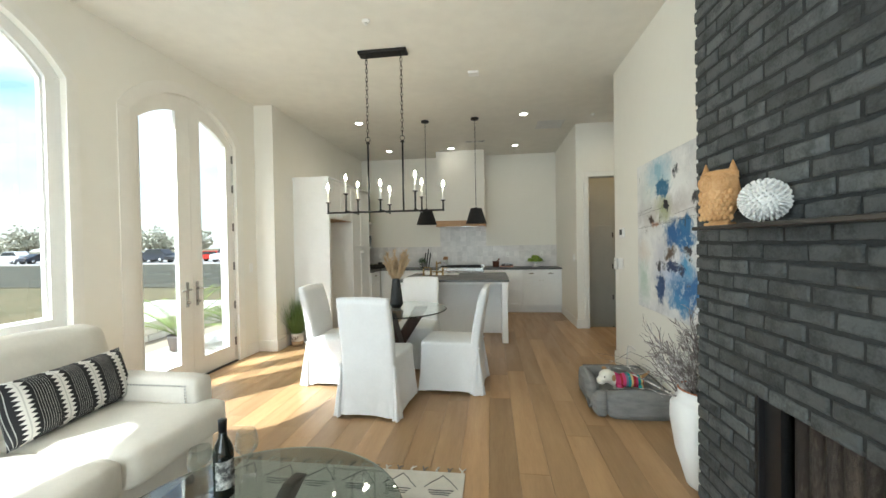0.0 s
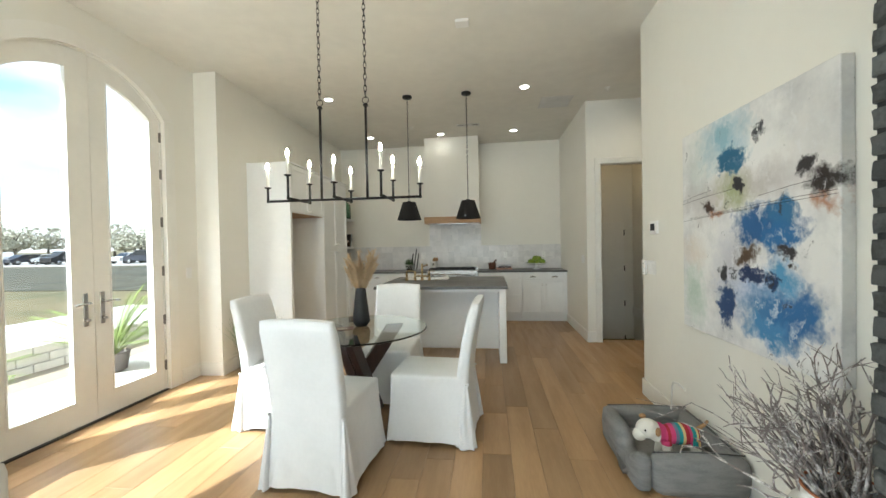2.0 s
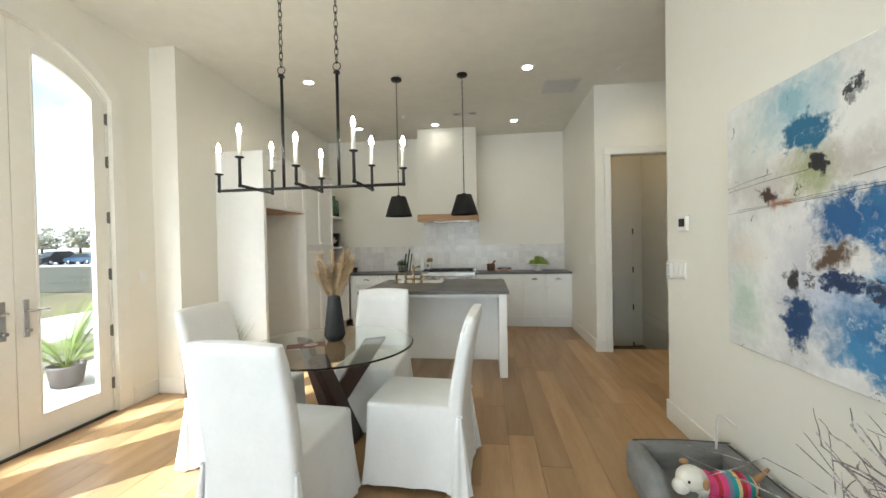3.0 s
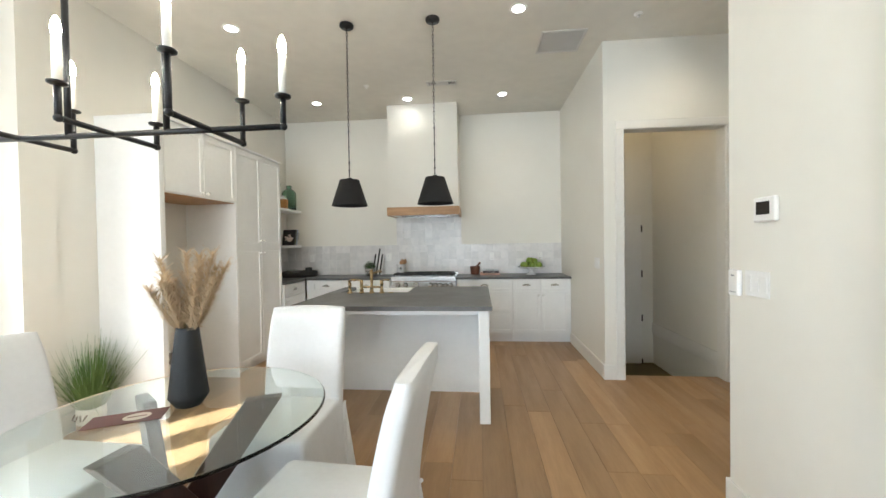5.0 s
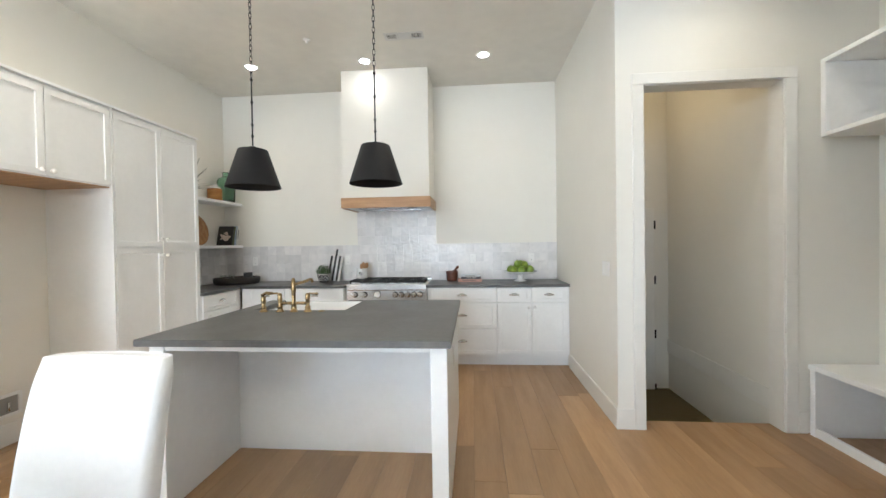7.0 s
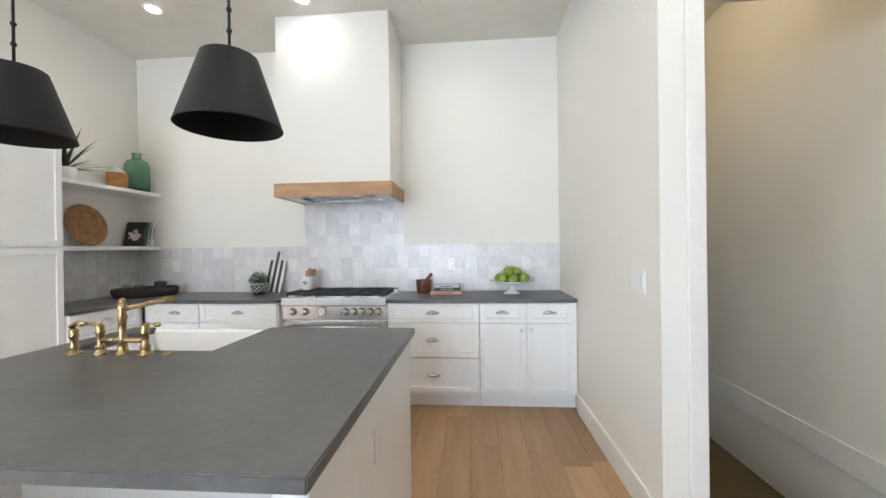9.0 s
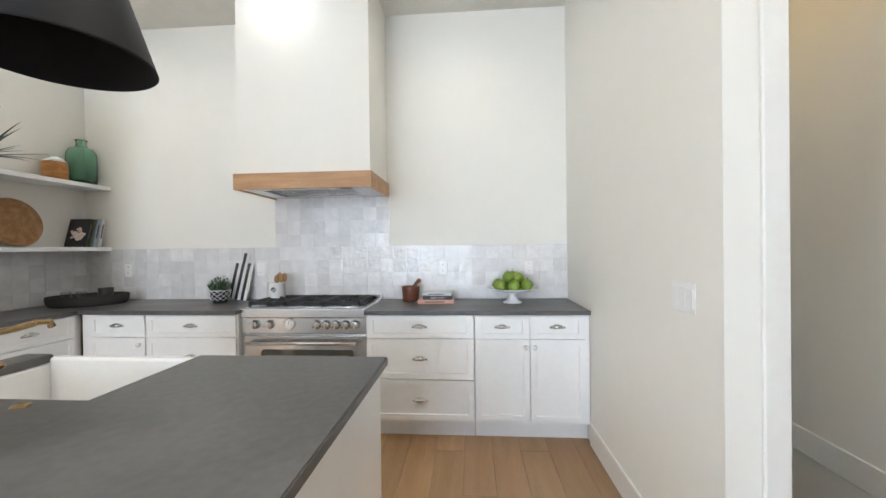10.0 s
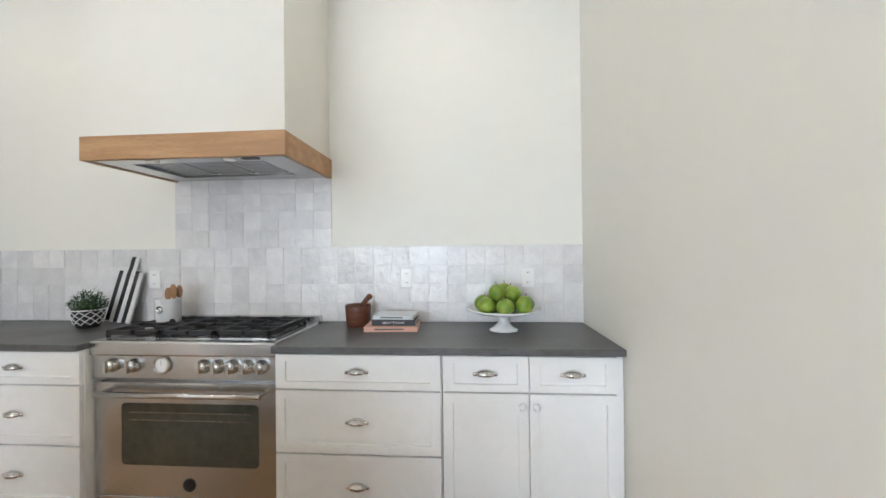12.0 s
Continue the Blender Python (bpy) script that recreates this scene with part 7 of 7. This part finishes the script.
setting("ground", bx(-700, 500, -500, 900, -0.9, -0.42), ground_mat(), "rough grass field reaching the horizon", "ground")
setting("pavement", bx(-4.45, XO - 0.002, -3, 12, -0.42, -0.15, 0.01), CONCRETE, "pale concrete porch outside the doors", "pavement")
setting("gravel_bed", bx(-6.0, -4.452, -3, 12, -0.419, -0.40), mat("tan_gravel", (0.42, 0.36, 0.27), 0.95, col2=(0.30, 0.25, 0.18), scale=30, amt=0.8, bump=0.9, bscale=90), "tan gravel bed below the porch", "ground")
setting("road", bx(-160, 60, 41, 62, -0.419, -0.36), mat("asphalt_pale", (0.34, 0.33, 0.32), 0.9, scale=0.5, bump=0.2, bscale=30), "pale concrete parking lot", "road")
PATH_SLABS = setting("path", bx(-10.9, -6.27, -3, 13.0, -0.419, -0.385), MORTAR, "pale concrete slab path beside the lawn", "path")
slab = mesh_of("slab", bx(-0.75, 0.75, -0.98, 0.98, 0, 0.02, 0.006), CONCRETE)
for i in range(3):
    for j in range(8):
        o = new("slab", slab)
        o.parent = PATH_SLABS
        o.location = (-10.1 + 1.53 * i, -2.0 + 2.0 * j, -0.389)
# shadow across the grass bank, put in as a strip of darker ground
setting("shaded_bank", bx(-120, 30, 17.0, 39.0, -0.419, -0.38), mat("shaded_turf", (0.022, 0.025, 0.014), 0.95, col2=(0.05, 0.045, 0.025), scale=0.6, amt=0.8, bump=0.9, bscale=8), "strip of dark turf, its shade in the colour, before the parking lot", "ground")
# low retaining wall of pale stone beside the porch
LSTONE = mat("pale_limestone", (0.62, 0.58, 0.50), 0.9, scale=3, amt=0.5, bump=0.4, bscale=40, rand=0.12)
rw = thing("garden_wall", (-6.2, 9, -0.42), "low pale limestone garden wall", "wall")
part("core", bx(-6.25, -6.02, 3.0, 12.0, -0.42, -0.02), CONCRETE, rw)
sm = mesh_of("stone", bx(-0.016, 0.016, -0.205, 0.205, -0.062, 0.062, 0.008), LSTONE)
for j in range(3):
    for i in range(21):
        o = new("stone", sm)
        o.parent = rw
        o.location = Vector((-6.004, 3.3 + 0.42 * i + (0.21 if j % 2 else 0), -0.34 + 0.135 * j)) - rw.location
# potted palms on the porch
PALM = mat("palm_leaf", (0.30, 0.36, 0.10), 0.6, col2=(0.20, 0.27, 0.06), scale=6, amt=0.8)
r6 = random.Random(21)


def palm(x, y, hgt, fronds, lab):
    c = thing("potted_palm", (x, y, -0.15), lab, "plant", "palms on the porch")
    part("pot", lathe(bmesh.new(), [(0.10, 0), (0.14, 0.02), (0.17, 0.22), (0.175, 0.25), (0.16, 0.25), (0.15, 0.20), (0, 0.20)], x, y, 24, -0.15), mat("clay_pot", (0.14, 0.12, 0.11), 0.8) if "clay_pot" not in bpy.data.materials else bpy.data.materials["clay_pot"], c)
    for k in range(fronds):
        a, e = r6.uniform(0, 6.28), r6.uniform(0.65, 1.4)
        ln = hgt * r6.uniform(0.7, 1.1)
        d = Vector((math.cos(a) * math.cos(e), math.sin(a) * math.cos(e), math.sin(e)))
        flat = Vector((d.x, d.y, 0)) * 1.0
        pts = [Vector((x, y, 0.05)) + d * ln * t + (flat * 0.5 - Vector((0, 0, 0.55))) * ln * t * t * 0.55 for t in (0, 0.2, 0.4, 0.6, 0.8, 1.0)]
        bm = bmesh.new()
        tube(bm, pts, 0.006, 5, 0.002)
        for i in range(84):
            t = 0.14 + 0.86 * i / 84
            f = t * 5
            j = min(4, int(f))
            p = pts[j].lerp(pts[j + 1], f - j)
            dd = (pts[j + 1] - pts[j]).normalized()
            side = dd.cross(Vector((0, 0, 1))).normalized() * (1 if i % 2 else -1)
            blade(bm, p, dd * 0.7 + side * 0.8 + Vector((0, 0, 0.15)), 0.21 * (1.15 - 0.7 * t), 0.0034, 0.05, 3)
        part("frond", bm, PALM, c)


palm(-4.05, 6.35, 1.25, 20, "feathery green palm in a dark pot")
palm(-3.95, 4.35, 1.15, 18, "feathery green palm by the arched window")
palm(-3.45, 6.85, 0.95, 16, "feathery young palm in a dark pot")

# parked cars
TYRE = mat("tyre", (0.02, 0.02, 0.02), 0.9)
CARGLASS = mat("car_glass", (0.02, 0.025, 0.03), 0.08)


def car(x, y, rot, colr, lab, suv):
    c = thing("parked_car", (0, 0, 0), lab, "car", "cars in the lot")
    key = "car_paint_%d" % int(colr[0] * 1000)
    pm = bpy.data.materials[key] if key in bpy.data.materials else mat(key, colr, 0.25, scale=2, amt=0.2)
    h = 0.35 if suv else 0.0
    bm = prism(bmesh.new(), [(-2.25, 0.35), (-2.3, 0.75 + h * 0.5), (-1.5, 0.9 + h * 0.5), (2.1, 0.95 + h * 0.5), (2.25, 0.8), (2.25, 0.35)], 'y', -0.88, 0.88)
    bmesh.ops.bevel(bm, geom=list(bm.edges), offset=0.07, segments=2, affect='EDGES')
    part("body", bm, pm, c)
    bm = prism(bmesh.new(), [(-1.35, 0.9 + h * 0.5), (-0.6, 1.40 + h), (1.3, 1.42 + h), (2.0, 0.93 + h * 0.5)], 'y', -0.76, 0.76)
    bmesh.ops.bevel(bm, geom=list(bm.edges), offset=0.06, segments=2, affect='EDGES')
    part("cabin", bm, pm, c)
    for s in (-1, 1):
        part("side_window", prism(bmesh.new(), [(-1.05, 0.98 + h * 0.5), (-0.5, 1.32 + h), (1.2, 1.33 + h), (1.65, 1.0 + h * 0.5)], 'y', s * 0.762, s * 0.772), CARGLASS, c, "dark side glass")
        for wx in (-1.4, 1.4):
            bm = lathe(bmesh.new(), [(0.32, -0.1), (0.34, -0.08), (0.34, 0.08), (0.32, 0.1), (0.2, 0.1)], n=20)
            bm.transform(Matrix.Translation((wx, s * 0.82, 0.34)) @ Matrix.Rotation(radians(90), 4, 'X'))
            w = part("wheel", bm, TYRE, c)
            bm = lathe(bmesh.new(), [(0.2, -0.11), (0.2, 0.11), (0, 0.11)], n=14)
            bm.transform(Matrix.Translation((wx, s * 0.82, 0.34)) @ Matrix.Rotation(radians(90), 4, 'X'))
            part("rim", bm, STEEL, w)
    part("windscreen", prism(bmesh.new(), [(-1.30, 0.97 + h * 0.5), (-1.31, 0.98 + h * 0.5), (-0.68, 1.38 + h), (-0.66, 1.36 + h)], 'y', -0.68, 0.68), CARGLASS, c, "dark windscreen")
    c.matrix_basis = pose(x, y, -0.36, 0, 0, rot)


COLS = [((0.70, 0.70, 0.70), "white parked saloon car with dark glass"), ((0.03, 0.035, 0.05), "dark blue parked car with dark glass"), ((0.45, 0.03, 0.02), "red parked car in the sunny lot"), ((0.02, 0.02, 0.022), "black parked pickup-sized car"), ((0.35, 0.36, 0.37), "silver parked car in the sunny lot"), ((0.05, 0.09, 0.16), "mid blue parked car with dark glass")]
xs = [-66, -62.5, -59, -55.5, -52, -47, -43.5, -40, -36.5, -33, -29.5, -26, -22.5, -19, -15.5]
for i, x in enumerate(xs):
    col, lab = COLS[(0, 1, 4, 3, 5, 0, 1, 3, 2, 0, 5, 1, 4, 3, 0)[i]]
    car(x, 46 + (i % 3) * 0.6, 90 + r6.uniform(-3, 3) if i % 2 else 0, col, lab, i % 3 == 0)

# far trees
# leaf colour lifted to a pale olive that carries the distance haze
FAR = mat("hazed_foliage", (0.36, 0.37, 0.27), 0.9, col2=(0.46, 0.44, 0.36), scale=0.4, amt=0.9)
BARK = mat("bark", (0.09, 0.075, 0.06), 0.9, scale=3)


def tree(x, y, hgt, wid):
    c = thing("tree", (x, y, -0.42), "leafy tree at the edge of the lot", "tree", "trees behind the lot")
    bm = bmesh.new()
    tube(bm, [(x, y, -0.42), (x + 0.1, y, hgt * 0.3), (x - 0.1, y, hgt * 0.65)], 0.28, 8, 0.1)
    for k in range(7):
        a = r6.uniform(0, 6.28)
        z = hgt * r6.uniform(0.25, 0.5)
        tube(bm, [(x, y, z), (x + math.cos(a) * wid * 0.3, y + math.sin(a) * wid * 0.3, z + hgt * 0.18), (x + math.cos(a) * wid * 0.5, y + math.sin(a) * wid * 0.5, z + hgt * 0.3)], 0.1, 6, 0.03)
    part("trunk", bm, BARK, c)
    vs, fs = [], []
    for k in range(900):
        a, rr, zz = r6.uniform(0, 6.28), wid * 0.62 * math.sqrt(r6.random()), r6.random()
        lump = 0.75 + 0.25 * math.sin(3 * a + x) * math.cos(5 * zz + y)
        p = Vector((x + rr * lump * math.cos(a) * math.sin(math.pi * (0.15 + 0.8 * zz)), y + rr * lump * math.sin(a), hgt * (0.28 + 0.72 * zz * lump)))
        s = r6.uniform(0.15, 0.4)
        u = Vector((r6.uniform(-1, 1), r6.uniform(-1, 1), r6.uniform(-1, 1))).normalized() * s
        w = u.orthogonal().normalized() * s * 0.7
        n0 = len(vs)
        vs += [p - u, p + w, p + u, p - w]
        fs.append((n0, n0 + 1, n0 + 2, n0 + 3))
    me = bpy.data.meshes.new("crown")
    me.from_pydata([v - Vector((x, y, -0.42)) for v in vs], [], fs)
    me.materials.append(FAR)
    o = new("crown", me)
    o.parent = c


for k in range(26):
    tree(-120 + 5.2 * k + r6.uniform(-1.5, 1.5), 70 + r6.uniform(-4, 10), r6.uniform(4.2, 7.5), r6.uniform(4.5, 7.5))


# ---- pieces: tiles, bricks, planks ----
r7 = random.Random(3)
TILE = mat("zellige_glaze", (0.75, 0.73, 0.715), 0.10, col2=(0.66, 0.645, 0.64), scale=12, amt=0.6, bump=0.75, bscale=19, rand=0.085, rvar=0.04)
GROUT = mat("grout", (0.78, 0.765, 0.74), 0.9, scale=20)
TP = 0.1135


def tile_mesh(k):
    bm = bmesh.new()
    h = TP / 2 - 0.0008
    c = [0.0042 + r7.uniform(-0.0006, 0.0006) for _ in range(4)]
    q = [(-h, -h), (h, -h), (h, h), (-h, h)]
    q = [(a + r7.uniform(-0.0009, 0.0009), b + r7.uniform(-0.0009, 0.0009)) for a, b in q]
    lo = [bm.verts.new((a, 0, b)) for a, b in q]
    md = [bm.verts.new((a, -c[i] + 0.0009, b)) for i, (a, b) in enumerate(q)]
    hi = [bm.verts.new((a * 0.985, -c[i], b * 0.985)) for i, (a, b) in enumerate(q)]
    for s, t in ((lo, md), (md, hi)):
        for i in range(4):
            bm.faces.new((s[i], s[(i + 1) % 4], t[(i + 1) % 4], t[i]))
    bm.faces.new(hi)
    bmesh.ops.recalc_face_normals(bm, faces=list(bm.faces))
    return mesh_of("tile", bm, TILE)


TILES = [tile_mesh(k) for k in range(10)]
bs = setting("backsplash", bx(-2.1645, 2.1745, 9.4705, 9.4745, 0.9155, 1.376), GROUT, "pale glazed square tile backsplash", "backsplash")
bs_hood = setting("backsplash_range", bx(-0.335, 0.664, 9.4705, 9.4745, 1.3765, 1.795), GROUT, "pale glazed square tiles behind the range", "backsplash")
bs_side = setting("backsplash_side", bx(-2.1645, -2.1605, 8.253, 9.4695, 0.9155, 1.358), GROUT, "pale glazed square tile on the side wall", "backsplash")


def put_tile(parent, p, side):
    o = new("tile", r7.choice(TILES))
    o.parent = parent
    o.location = p
    o.rotation_euler = (radians(r7.uniform(-1.1, 1.1)), r7.choice((0, math.pi / 2, math.pi, -math.pi / 2)), radians(r7.uniform(-1.1, 1.1)))
    if side:
        o.rotation_euler = (0, 0, math.pi / 2)
    return o


for j in range(4):
    for i in range(38):
        x = 2.172 - TP * (i + 0.5)
        if x - TP / 2 > -2.162:
            put_tile(bs, (x, 9.4705, 0.918 + TP * (j + 0.5)), False)
for j in range(4):
    z = 0.918 + TP * (j + 4.5)
    if z + TP / 2 > 1.84:
        continue
    for i in range(9):
        x = 0.664 - TP * (i + 0.5)
        if x - TP / 2 > -0.37:
            put_tile(bs_hood, (x, 9.4705, z), False)
for j in range(4):
    for i in range(11):
        y = 9.46 - TP * (i + 0.5)
        if y - TP / 2 > 8.21 and 0.918 + TP * (j + 1) < 1.375:
            put_tile(bs_side, (-2.1605, y, 0.912 + TP * (j + 0.5)), True)

# bricks of the chimney breast: length, height, course, joint
BL, BH, BC, BJ = 0.188, 0.0585, 0.0705, 0.013


def brick_mesh(length):
    """A worn brick: a slightly sunk rough rim round an uneven face that looks along -x."""
    bm = bmesh.new()
    a, b = length / 2, BH / 2
    ny, nz = max(2, round(length / 0.04)), 2
    ring = lambda k: [(-a + k + (2 * a - 2 * k) * i / ny, -b + k) for i in range(ny)] + [(a - k, -b + k + (2 * b - 2 * k) * i / nz) for i in range(nz)] + [(a - k - (2 * a - 2 * k) * i / ny, b - k) for i in range(ny)] + [(-a + k, b - k - (2 * b - 2 * k) * i / nz) for i in range(nz)]
    rows = []
    for k, x, wob in ((0.0, 0.018, 0.0), (0.001, -0.018, 0.0025), (0.005, -0.0245, 0.0025), (0.012, -0.025, 0.003)):
        rows.append([bm.verts.new((x + r7.uniform(-0.4, 0.4) * wob, u + r7.uniform(-wob, wob), w + r7.uniform(-wob, wob))) for u, w in ring(k)])
    n = len(rows[0])
    for p, q in zip(rows, rows[1:]):
        for i in range(n):
            bm.faces.new((p[i], p[(i + 1) % n], q[(i + 1) % n], q[i])).smooth = True
    bm.faces.new(rows[-1]).smooth = True
    bmesh.ops.recalc_face_normals(bm, faces=list(bm.faces))
    return mesh_of("brick", bm, BRICK)


BRICKS = {}


def brick(p, length, near):
    """One brick centred at p, on a mesh shared with those of its length."""
    key = round(length, 2)
    if key not in BRICKS:
        BRICKS[key] = [brick_mesh(key) for _ in range(8 if key > 0.15 else 3)]
    me = r7.choice(BRICKS[key])
    turn = Euler((radians(r7.uniform(-0.9, 0.9)), 0, radians(r7.uniform(-0.8, 0.8))))
    if near:
        o = new("brick", me)
        o.parent = fp
        o.location = p - fp.location
        o.rotation_euler = turn
    else:
        tmp = me.copy()
        tmp.transform(Matrix.Translation(p) @ turn.to_matrix().to_4x4())
        rest.from_mesh(tmp)
        bpy.data.meshes.remove(tmp)


rest = bmesh.new()
count = 0
rows = int((H - 0.01) / BC)
for j in range(rows):
    z = 0.006 + BC * (j + 0.5)
    y = 3.19
    first = j % 2 == 1
    while y > 1.25:
        ln = BL / 2 - BJ / 2 if first else BL * r7.uniform(0.95, 1.05)
        spans = [(y - ln, y)]
        y -= ln + BJ
        first = False
        if z - BH / 2 < FO[3] - 0.02 and z + BH / 2 > FO[2]:
            spans = [q for a, b in spans for q in ((max(a, FO[1] + 0.004), b), (a, min(b, FO[0] - 0.004))) if q[1] - q[0] > 0.03]
        for a, b in spans:
            p = Vector((FX + 0.021 + r7.uniform(-0.0035, 0.0035), (a + b) / 2, z + r7.uniform(-0.002, 0.002)))
            near = a > 2.05 and count < 300 and z < 2.95
            count += near
            brick(p, b - a, near)
for j in range(rows):
    z = 0.006 + BC * (j + 0.5)
    for k in range(2):
        x0 = FX + 0.11 * (0.0 if j % 2 else 1.0) + 0.115 * k
        box(rest, max(FX + 0.05, x0), min(2.205, x0 + 0.105), 3.14, 3.19, z - BH / 2, z + BH / 2, 0.004)
tagged(part("far_bricks", rest, BRICK, fp, "charcoal bricks"), kind="stuff")

# oak planks
PW = 0.187
LENS = (0.62, 1.25, 1.55, 1.9, 2.2)


def plank_mesh(length):
    bm = bx(-PW / 2 + 0.0006, PW / 2 - 0.0006, -length / 2 + 0.0006, length / 2 - 0.0006, -0.014, 0.0, 0.0011)
    return mesh_of("plank", bm, PLANK)


PM = {}
ncol = int(math.ceil((3.95 + 2.62) / PW))
for i in range(ncol):
    x = -2.62 + PW * (i + 0.5)
    y0, y1 = (-2.5, 9.46) if x < 2.2 else (4.2, 7.645)
    y = y0
    first = True
    while y < y1 - 0.05:
        l = r7.choice(LENS) * (r7.choice((0.3, 0.55, 0.8, 1)) if first else 1)
        first = False
        if y + l > y1 - 0.25:
            l = y1 - y
        l = round(l, 2) if y + l < y1 - 0.01 else round(l, 3)
        if l not in PM:
            PM[l] = plank_mesh(l)
        o = new("plank", PM[l])
        o.parent = FLOOR
        o.location = Vector((x, y + l / 2, 0)) - FLOOR.location
        y += l
